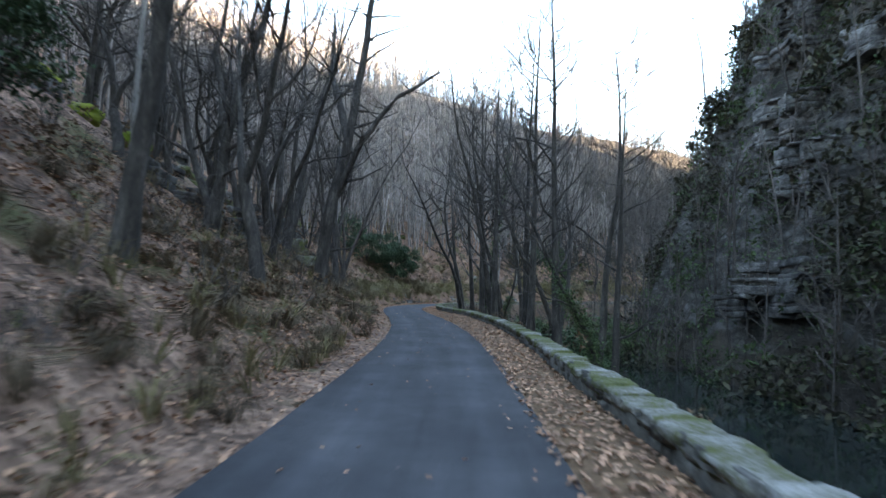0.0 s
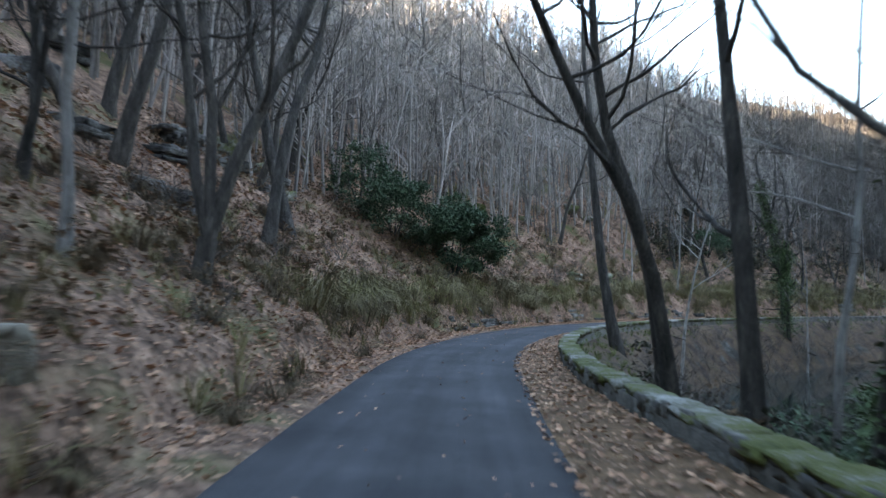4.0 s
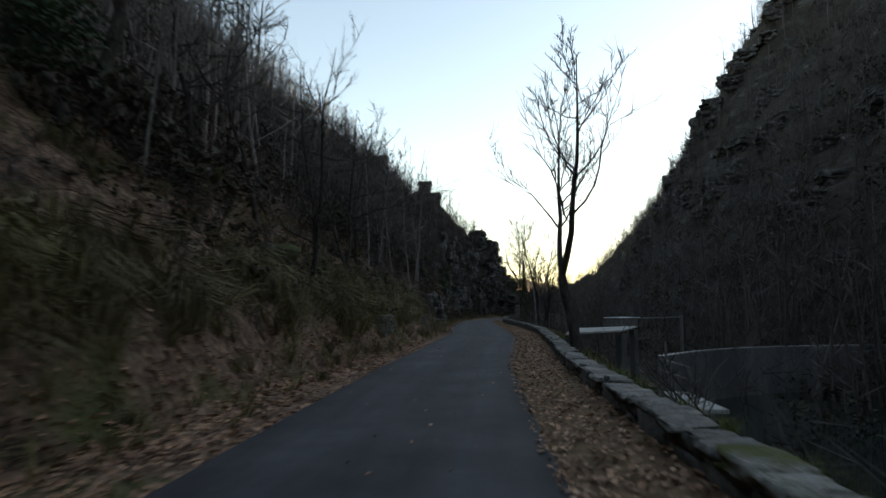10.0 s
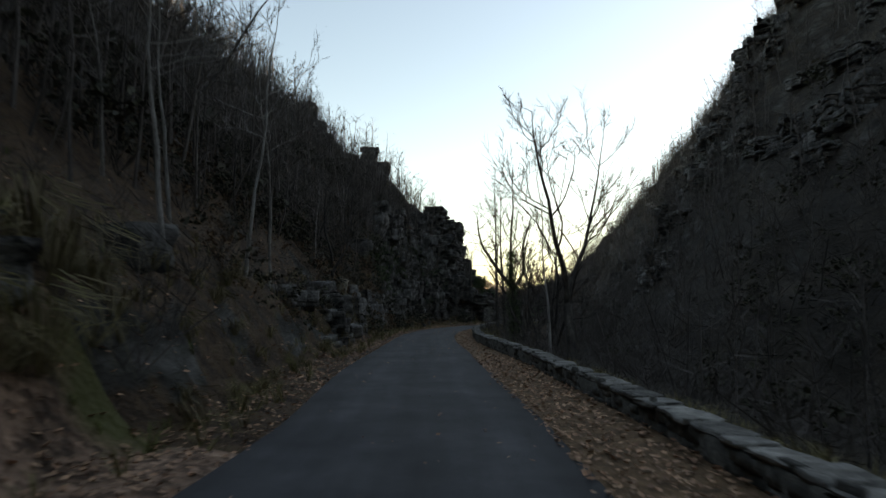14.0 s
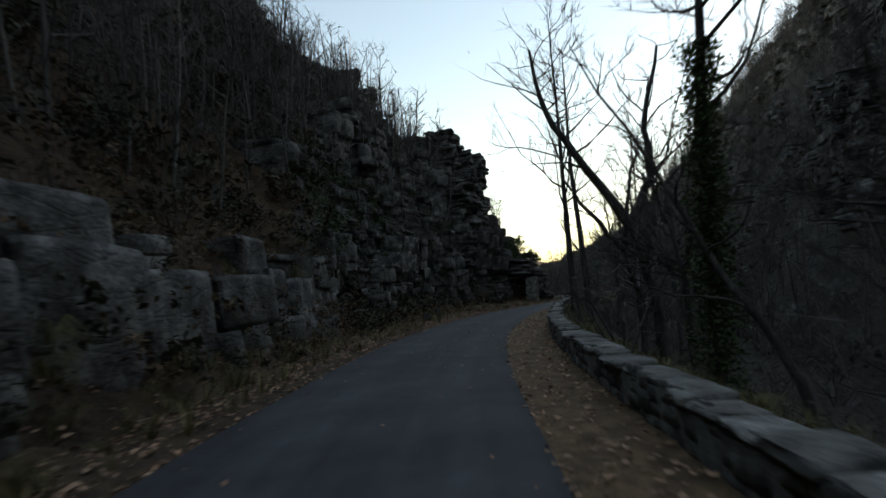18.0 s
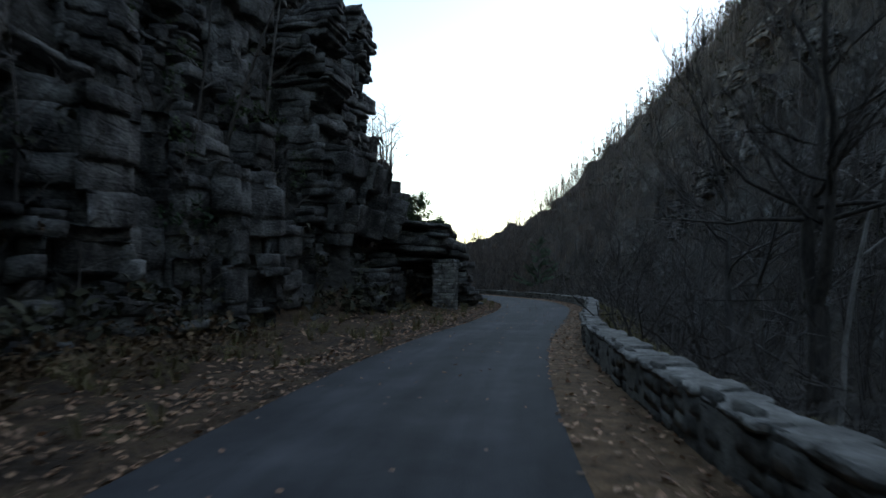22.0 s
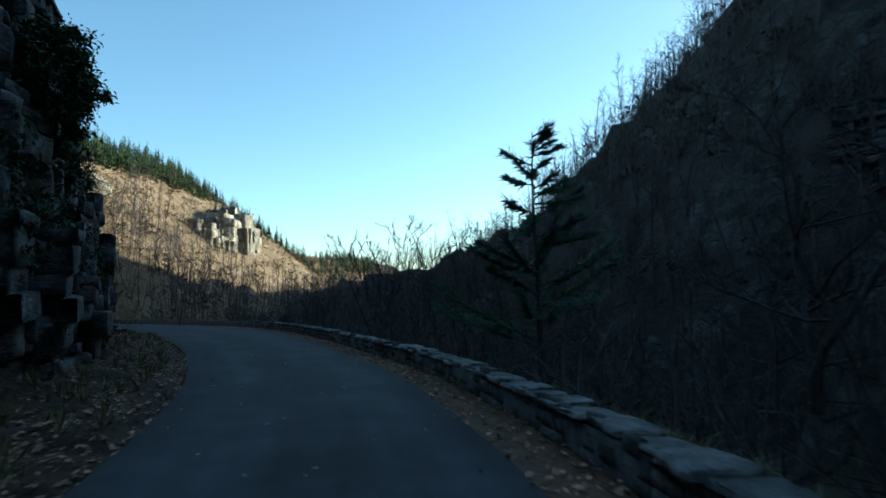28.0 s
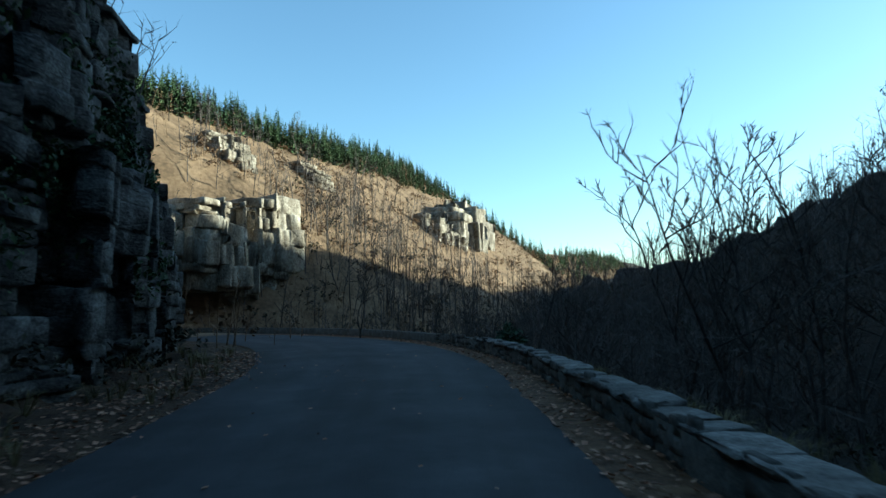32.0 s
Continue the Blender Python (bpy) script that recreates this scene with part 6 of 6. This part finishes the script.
def ivy_tree(s, d, kind, sc, n, hi, seed, r=0.45):
    x, y = at(s, d)
    root = tree(kind, float(x), float(y), "bare tree with its trunk wrapped in dark ivy", "ivy-clad trees", scale=sc)
    wood_v = TREES[kind][2][0]
    low = wood_v[:188] if kind.startswith("fork") else wood_v[:70]
    sides = 7
    keep = [i for i in range(len(low) - 8) if low[i][2] < hi and np.linalg.norm(low[i + sides] - low[i]) < 3]
    g0 = np.random.default_rng(seed)

    def shape(g):
        i = keep[g0.integers(0, len(keep))]
        p = low[i] + (low[i + sides] - low[i]) * g.random()
        w = r * (1 - 0.4 * p[2] / hi)
        return (p[0] + g.gauss(0, w * 0.5), p[1] + g.gauss(0, w * 0.5), max(0.0, p[2]))
    part("ivy", tri_mesh("ivy", *leafage(seed, n, shape, 0.13), M["ivy"]), root, "dark green ivy leaves")["kind"] = "stuff"


ivy_tree(22.5, 5.6, "tall2", 0.8, 4500, 5.0, 1, 0.7)
ivy_tree(43.5, 4.6, "tall3", 1.0, 3500, 12.0, 2, 0.35)
ivy_tree(45.5, 6.0, "tall0", 0.7, 4500, 5.0, 3, 0.9)
bent_tree(7.40, 60.20, "tall ivy-clad tree leaning over the parapet",
          (([(7.40, 60.20, -2.6), (7.40, 60.20, 2.2), (7.30, 60.23, 3.7), (7.05, 60.30, 5.5), (6.55, 60.40, 7.5), (6.10, 60.55, 9.7), (5.80, 60.60, 12.5)], 1.0),
           ([(6.80, 60.35, 6.4), (6.00, 60.80, 7.6), (5.10, 61.10, 8.8), (4.00, 61.40, 9.6)], 0.4), ([(6.55, 60.40, 7.5), (7.00, 60.20, 9.4), (7.00, 60.20, 12.0)], 0.5)), 71, 0.27, 9000, 10.5)
bent_tree(7.2, 58.0, "slim ivy-clad tree beyond the parapet",
          (([(7.2, 58.0, -2.6), (7.15, 58.1, 2.4), (7.1, 58.15, 4.6), (7.3, 58.1, 6.3), (7.4, 58.1, 7.7), (7.1, 58.2, 10.4)], 1.0), ([(7.3, 58.1, 6.3), (7.9, 57.9, 8.0), (8.0, 57.9, 9.8)], 0.5)), 72, 0.15, 6000, 6.6)
ivy_tree(171.7, 4.9, "tall0", 0.9, 8000, 6.5, 7, 0.6)


# a young conifer beyond the parapet
def conifer(s, d, height, label, seed):
    x, y = at(s, d)
    x, y = float(x), float(y)
    z = gz(x, y) - 0.05
    root = thing("young_spruce", x, y, z, label, "tree")
    rng = random.Random(seed)
    t = Tubes()
    stem = wander(rng, (0, 0, -0.2), (0.02, 0.02, 1), height, 6, 0.05, 0.1)
    t.add(stem, [0.07, 0.06, 0.05, 0.04, 0.03, 0.02, 0.008], 6)
    V, F = [], []
    for k in range(44):
        f = 0.22 + 0.76 * (k / 43)
        i = min(int(f * 6), 5)
        q = stem[i].lerp(stem[i + 1], f * 6 - i)
        a = rng.uniform(0, 6.28)
        ln = height * 0.46 * (1.08 - f) * rng.uniform(0.5, 1.2) + 0.15
        lp = wander(rng, q, (math.cos(a), math.sin(a), rng.uniform(0.0, 0.5)), ln, 5, 0.10, 0.05)
        t.add(lp, [0.02, 0.017, 0.014, 0.01, 0.007, 0.003], 4)
        for _ in range(int(120 * ln) + 24):
            g = rng.uniform(0.2, 1)
            j = min(int(g * 5), 4)
            w = lp[j].lerp(lp[j + 1], g * 5 - j)
            dv = ((lp[j + 1] - lp[j]).normalized() + Vector((rng.uniform(-1, 1), rng.uniform(-1, 1), rng.uniform(-0.6, 0.5))) * 0.9).normalized()
            e = w + dv * rng.uniform(0.13, 0.28)
            u = dv.orthogonal().normalized() * 0.027
            n0 = len(V)
            m_ = w.lerp(e, 0.5)
            V += [tuple(w), tuple(m_ + u), tuple(e), tuple(m_ - u)]
            F += [(n0, n0 + 1, n0 + 2), (n0, n0 + 2, n0 + 3)]
    part("trunk", tri_mesh("trunk", *t.arrays(), M["bark"]), root)
    part("needles", tri_mesh("needles", np.array(V), np.array(F), M["evergreen"]), root)["kind"] = "stuff"


conifer(242.3, 3.4, 5.3, "young dark green spruce growing beyond the parapet", 5)

# dark scrub over the rocky slopes
SHRUBS = [leafage(400 + k, 62, clumps(400 + k, 9, 0.75, 0.75, 1.0), 0.19) for k in range(6)]


def shrubs(n, s0, s1, d0, d1, seed, sc):
    p = wood_places(n, s0, s1, d0, d1, seed, sc)
    keep = fnoise(p[:, 0], p[:, 1], 0.12, seed) + 0.5 * fnoise(p[:, 0], p[:, 1], 0.4, 3) > -0.25
    return p[keep]


sp = np.concatenate([shrubs(3000, 96, 216, -8.5, -34, 91, (0.7, 2.0)), shrubs(3600, -8, 64, 14, 46, 92, (0.9, 2.4)), shrubs(260, 22, 64, 4.2, 9, 95, (0.5, 1.2)), shrubs(520, 160, 216, -6.5, -16, 96, (0.7, 1.8)), shrubs(1000, 98, 190, -4.6, -14, 97, (0.4, 1.2)), shrubs(200, 190, 224, -6.4, -9.5, 98, (0.5, 1.3)), shrubs(420, 232, 275, -6.5, -13, 99, (0.5, 1.2)), shrubs(2600, 64, 296, 13, 56, 93, (0.7, 2.0)), shrubs(300, 226, 285, -7, -16, 94, (0.6, 1.4))])
scrub = new("scrub", scatter("scrub", SHRUBS, sp, M["scrub"]))

CURTAIN = [leafage(430 + k, 90, clumps(430 + k, 12, 0.7, 0.7, 1.1), 0.15) for k in range(5)]


def curtain(n, s0, s1, z0, z1, seed, size, out=0.55):
    """Places of leaf clumps hanging on the left rock face."""
    g = random.Random(seed)
    rows = []
    while len(rows) < n:
        q, z = g.uniform(s0, s1), g.uniform(z0, z1)
        if z > 1.1 * float(face_h(q)) or math.sin(q * 1.3 + seed) + math.sin(z * 0.8 + q * 0.4) < -0.35:
            continue
        cx_, cy_ = at(q, face_d(q, max(z, 0.05)) + out * g.uniform(0.5, 1.2))
        rows.append((float(cx_), float(cy_), z - 0.5, g.uniform(*size), g.uniform(0, 6.28), g.uniform(-0.3, 0.3), g.uniform(0, 6.28), g.uniform(0.8, 1.6)))
    return np.array(rows)


face_r = lambda s: wall_d(s) + 5.0 + bed_w(s)
hang = np.concatenate([strew(2300, 8, 84, lambda s: face_r(s) - 0.5, lambda s: face_r(s) + 17, 120, (0.6, 1.6), -0.4, 0.3, hs=(0.8, 1.5)), curtain(800, 229, 276, 2.0, 10, 3, (0.5, 1.2)), curtain(130, 183, 200, 3.5, 11, 4, (0.5, 1.0)), curtain(60, 203, 216, 5.0, 11, 5, (0.4, 0.8))])
ivy_curtain = new("ivy_curtain", scatter("ivy_curtain", CURTAIN, hang, M["ivy"]))
tagged(ivy_curtain, "dark ivy and holly hanging on the rock face", "ivy", kind="stuff")
tagged(scrub, "dark heather and bramble scrub on the rocky slopes", "scrub", kind="stuff")

bp_ = np.concatenate([shrubs(420, -10, 66, -3.6, -14, 101, (0.3, 0.8)), shrubs(600, 66, 130, -5, -16, 102, (0.3, 0.9)), shrubs(420, 50, 84, -5.5, -16, 105, (0.25, 0.7)), shrubs(330, 130, 224, -4.5, -10, 103, (0.35, 0.9)), shrubs(800, 140, 204, -5, -12.5, 106, (0.3, 1.0)), shrubs(420, 62, 108, -4.7, -8.0, 107, (0.25, 0.65)), shrubs(160, -10, 120, 3.0, 7, 104, (0.3, 0.7))])
bracken = new("bracken", scatter("bracken", SHRUBS, bp_, M["bracken"]))
tagged(bracken, "dead brown bracken clumps on the bank", "undergrowth", kind="stuff")
n = 2600
u = rng.uniform(-60, 300, n)
v = rng.random(n) * (hill_cap(u) + 5) / 0.85
x, y = 130 + 0.76 * u - 0.64 * v, 226 + 0.64 * u + 0.76 * v
hs_ = np.stack([x, y, wide_z(x, y, False) - 0.1, rng.uniform(0.7, 2.2, n), rng.uniform(0, 6.28, n), np.zeros(n), np.zeros(n), rng.uniform(0.6, 1.0, n)], -1)
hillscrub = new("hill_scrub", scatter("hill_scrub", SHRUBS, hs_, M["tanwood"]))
tagged(hillscrub, "tan leafless scrub over the sunlit hillside", "scrub", kind="stuff")

# ---------------------------------------------------------------- small things by the road
ROUND = [tri_mesh("boulder", *rock_arrays(260 + k, 3, 0.2), M["rock"]) for k in range(3)]
WHITE = tri_mesh("white_boulder", *rock_arrays(270, 3, 0.2), M["palerock"])


def boulder(s, d, lx, ly, lz, label, pale=False):
    x, y = at(s, d)
    x, y = float(x), float(y)
    ob = new("boulder", WHITE if pale else rr.choice(ROUND))
    ob.matrix_basis = Matrix.LocRotScale((x, y, gz(x, y) + lz * 0.08), Euler((rr.uniform(-0.15, 0.15), rr.uniform(-0.15, 0.15), rr.uniform(0, 3))), (lx, ly, lz))
    tagged(ob, label, "boulder", "loose roadside boulders")


boulder(38.5, -2.9, 0.6, 0.5, 0.35, "white quartz stone lying on the verge", True)
boulder(41.5, -3.9, 0.5, 0.4, 0.5, "pale stone set in the leafy bank", True)
boulder(156.5, -6.2, 2.0, 1.5, 1.5, "flat-faced grey boulder on the bank")
boulder(157.5, -4.6, 1.3, 0.9, 0.7, "mossy grey boulder on the grass verge")
boulder(160.5, -5.6, 1.0, 0.9, 1.0, "upright grey boulder by the verge")
boulder(133, -5.4, 1.2, 0.9, 0.8, "dark overgrown boulder at the foot of the slope")
boulder(138, -5.8, 1.5, 1.0, 1.0, "dark overgrown boulder at the foot of the slope")
boulder(148.5, -6.0, 1.4, 1.0, 0.9, "dark overgrown boulder at the foot of the slope")
boulder(162.5, -6.0, 0.8, 0.7, 1.3, "pale broken stone standing in the bank", True)
boulder(153, -5.0, 1.0, 0.8, 0.6, "mossy grey boulder on the grass verge")
boulder(191.8, -4.7, 0.42, 0.35, 0.85, "small upright marker-like stone on the verge")
boulder(194.6, -4.7, 0.34, 0.3, 0.95, "small upright marker-like stone on the verge")

MOSSY = [tri_mesh("mossy_boulder", *rock_arrays(280 + k, 3, 0.22), M["moss"]) for k in range(3)]
mr_ = random.Random(77)
for k in range(34):
    s, a = mr_.uniform(6, 120), mr_.uniform(3.8, 13)
    x, y = at(s, -(float(road_l(s)) + a))
    x, y, q = float(x), float(y), mr_.uniform(0.5, 1.5)
    ob = new("boulder", mr_.choice(MOSSY))
    ob.matrix_basis = Matrix.LocRotScale((x, y, gz(x, y) + q * 0.12), Euler((mr_.uniform(-0.3, 0.3), mr_.uniform(-0.3, 0.3), mr_.uniform(0, 3))), (q * 1.3, q, q * mr_.uniform(0.4, 0.7)))
    tagged(ob, "moss-covered boulder half sunk in the leafy slope", "boulder", "mossy boulders on the slope")

VIVID = tri_mesh("moss_ledge", *rock_arrays(290, 3, 0.2), M["vividmoss"])
for s, a, lx, ly, lz in ((26.7, 12.8, 1.9, 1.0, 0.7), (25.0, 14.0, 1.2, 1.0, 0.6), (31.5, 19.0, 2.2, 1.4, 0.9), (26.0, 16.8, 1.3, 1.0, 0.6), (30.0, 9.0, 0.9, 0.7, 0.4)):
    x, y = at(s, -a)
    x, y = float(x), float(y)
    ob = new("boulder", VIVID)
    ob.matrix_basis = Matrix.LocRotScale((x, y, gz(x, y) + lz * 0.2), Euler((0.1, 0.25, heading(s))), (lx, ly, lz))
    tagged(ob, "rock ledge covered in vivid green moss on the slope", "boulder", "mossy boulders on the slope")
x, y = at(36, -8.6)
slope_rocks = thing("slope_ledges", float(x), float(y), 3.4, "dark rock ledges breaking out of the leafy slope", "rock", "roadside rock faces", "structure")
si = slope_rocks.matrix_basis.inverted()
for k in range(46):
    s = mr_.uniform(18, 62)
    a = mr_.choice((mr_.uniform(7.5, 11), mr_.uniform(11, 15), mr_.uniform(15, 22)))
    x, y = at(s, -a)
    ob = block(slope_rocks, ROCKS, s, -a, gz(float(x), float(y)) + 0.05, mr_.uniform(0.8, 2.6), mr_.uniform(0.8, 1.6), mr_.uniform(0.35, 0.9), 0.3, 0.1)
    ob.matrix_basis = si @ ob.matrix_basis

dx_, dy_ = at(119.3, -4.5)
drywall = thing("dry_stone_patch", float(dx_), float(dy_), 0.0, "short dry stone retaining wall in the bank", "wall", turn=heading(119.9))
DRY = [tri_mesh("dry_stone", *strata_arrays(190 + k, 1, 1, 0.1), M["stone"]) for k in range(5)]
z = -0.05
while z < 1.35:
    a = -1.5 + rr.uniform(0, 0.2)
    lz = rr.uniform(0.07, 0.15)
    while a < 1.5 - 0.5 * z:
        w = rr.uniform(0.18, 0.42)
        part("stone", rr.choice(DRY), drywall, m=Matrix.LocRotScale((a + w / 2, 0.35 - 0.12 * z + rr.uniform(-0.05, 0.05) - 0.35, z + lz / 2), Euler((0, 0, rr.uniform(-0.1, 0.1))), (w, rr.uniform(0.4, 0.6), lz)))
        a += w + 0.02
    z += lz + 0.01


# concrete sluice platform beyond the parapet
def box(name, parent, material, x, y, z, lx, ly, lz, bev=0.02, label="", rot=0.0):
    bm = bmesh.new()
    bmesh.ops.create_cube(bm, size=1.0, matrix=Matrix.Diagonal((lx, ly, lz, 1)))
    if bev:
        bmesh.ops.bevel(bm, geom=bm.edges[:], offset=bev, segments=2, affect="EDGES")
    me = bpy.data.meshes.new(name)
    bm.to_mesh(me)
    bm.free()
    me.materials.append(material)
    return part(name, me, parent, label, Matrix.LocRotScale((x, y, z), Euler((0, 0, rot)), None))


qx, qy = at(122.0, 4.8)
sluice = thing("sluice_platform", float(qx), float(qy), 0, "flat concrete sluice platform on legs above the river", "platform")
sinv = sluice.matrix_basis.inverted()
corners = [sinv @ Vector((float(x), float(y), 0)) for x, y in (at(118.4, 3.05), at(121.6, 6.0), at(128.6, 8.2), at(125.0, 4.2))]
bm = bmesh.new()
lo = [bm.verts.new((c.x, c.y, 0.50)) for c in corners]
up = [bm.verts.new((c.x, c.y, 0.58)) for c in corners]
bm.faces.new(lo[::-1])
bm.faces.new(up)
for k in range(4):
    bm.faces.new((lo[k], lo[(k + 1) % 4], up[(k + 1) % 4], up[k]))
bmesh.ops.recalc_face_normals(bm, faces=bm.faces[:])
bmesh.ops.bevel(bm, geom=bm.edges[:], offset=0.02, segments=2, affect="EDGES")
me = bpy.data.meshes.new("deck")
bm.to_mesh(me)
bm.free()
me.materials.append(M["concrete"])
part("deck", me, sluice)
mid = sum(corners, Vector()) / 4
for c in corners:
    q = c.lerp(mid, 0.14)
    box("leg", sluice, M["darkconcrete"], q.x, q.y, -2.1, 0.35, 0.35, 5.0)
hd = heading(119)
for k in range(4):
    x, y = at(113.5 + 1.2 * k, 6.4)
    q = sinv @ Vector((float(x), float(y), 0))
    box("rail_post", sluice, M["steel"], q.x, q.y, -0.95, 0.05, 0.05, 1.3, 0.008, rot=hd)
x, y = at(115.3, 6.4)
q = sinv @ Vector((float(x), float(y), 0))
for zz in (-0.75, -0.35):
    box("rail", sluice, M["steel"], q.x, q.y, zz, 3.9, 0.045, 0.045, 0.008, rot=hd)
x, y = at(115.3, 6.9)
q = sinv @ Vector((float(x), float(y), 0))
box("walkway", sluice, M["concrete"], q.x, q.y, -1.65, 4.4, 1.0, 0.14, rot=hd)
for k in (-1.8, 1.8):
    box("walkway_leg", sluice, M["concrete"], q.x + k * math.cos(hd), q.y + k * math.sin(hd), -3.2, 0.3, 0.3, 3.0)
pa, pb = sinv @ Vector((33.4, 86.0, 1.0)), sinv @ Vector((39.4, 86.4, 1.1))
mid, ang = (pa + pb) / 2, math.atan2(pb.y - pa.y, pb.x - pa.x)
box("gate_beam", sluice, M["steel"], mid.x, mid.y, 0.98, (pb - pa).length, 0.08, 0.08, 0.01, rot=ang)
box("gate_post", sluice, M["steel"], pb.x, pb.y, -1.6, 0.16, 0.16, 5.4)
housing = box("housing", sluice, M["steel"], pa.x, pa.y, 0.75, 1.5, 1.1, 0.5, 0.02, "dark steel gate housing", ang)
box("panel", housing, M["whitepaint"], 0, 0, 0.28, 1.7, 1.25, 0.05, 0.01, "pale metal lid")
box("gate_leg", sluice, M["steel"], pa.x, pa.y, -1.9, 0.2, 0.2, 4.9)

# the curved weir wall across the river
weir = thing("weir", 33.0, 80.0, -2.9, "curved pale concrete weir wall across the river", "weir")
bm = bmesh.new()
prev = None
for k in range(25):
    f = k / 24
    x, y = 28.1 + 17.0 * f - 33.0, 79.35 - 80.0 + 2.2 * math.sin(f * 2.4) - 5.0 * f * f
    nxt = [bm.verts.new((x + ox, y + oy, oz)) for ox, oy, oz in ((0, -0.02, -1.6), (0, 0, 2.36), (0.03, 0.03, 2.4), (0.08, 0.42, 2.4), (0.08, 0.5, -1.6))]
    if prev:
        for j in range(4):
            bm.faces.new((prev[j], nxt[j], nxt[j + 1], prev[j + 1]))
    else:
        bm.faces.new(nxt)
    prev = nxt
bm.faces.new(prev[::-1])
bmesh.ops.recalc_face_normals(bm, faces=bm.faces[:])
me = bpy.data.meshes.new("weir_wall")
bm.to_mesh(me)
bm.free()
me.materials.append(M["darkconcrete"])
part("weir_wall", me, weir)
box("end_pole", weir, M["steel"], 28.0 - 33.0, 79.2 - 80.0, 1.2, 0.08, 0.08, 3.6, 0.01)
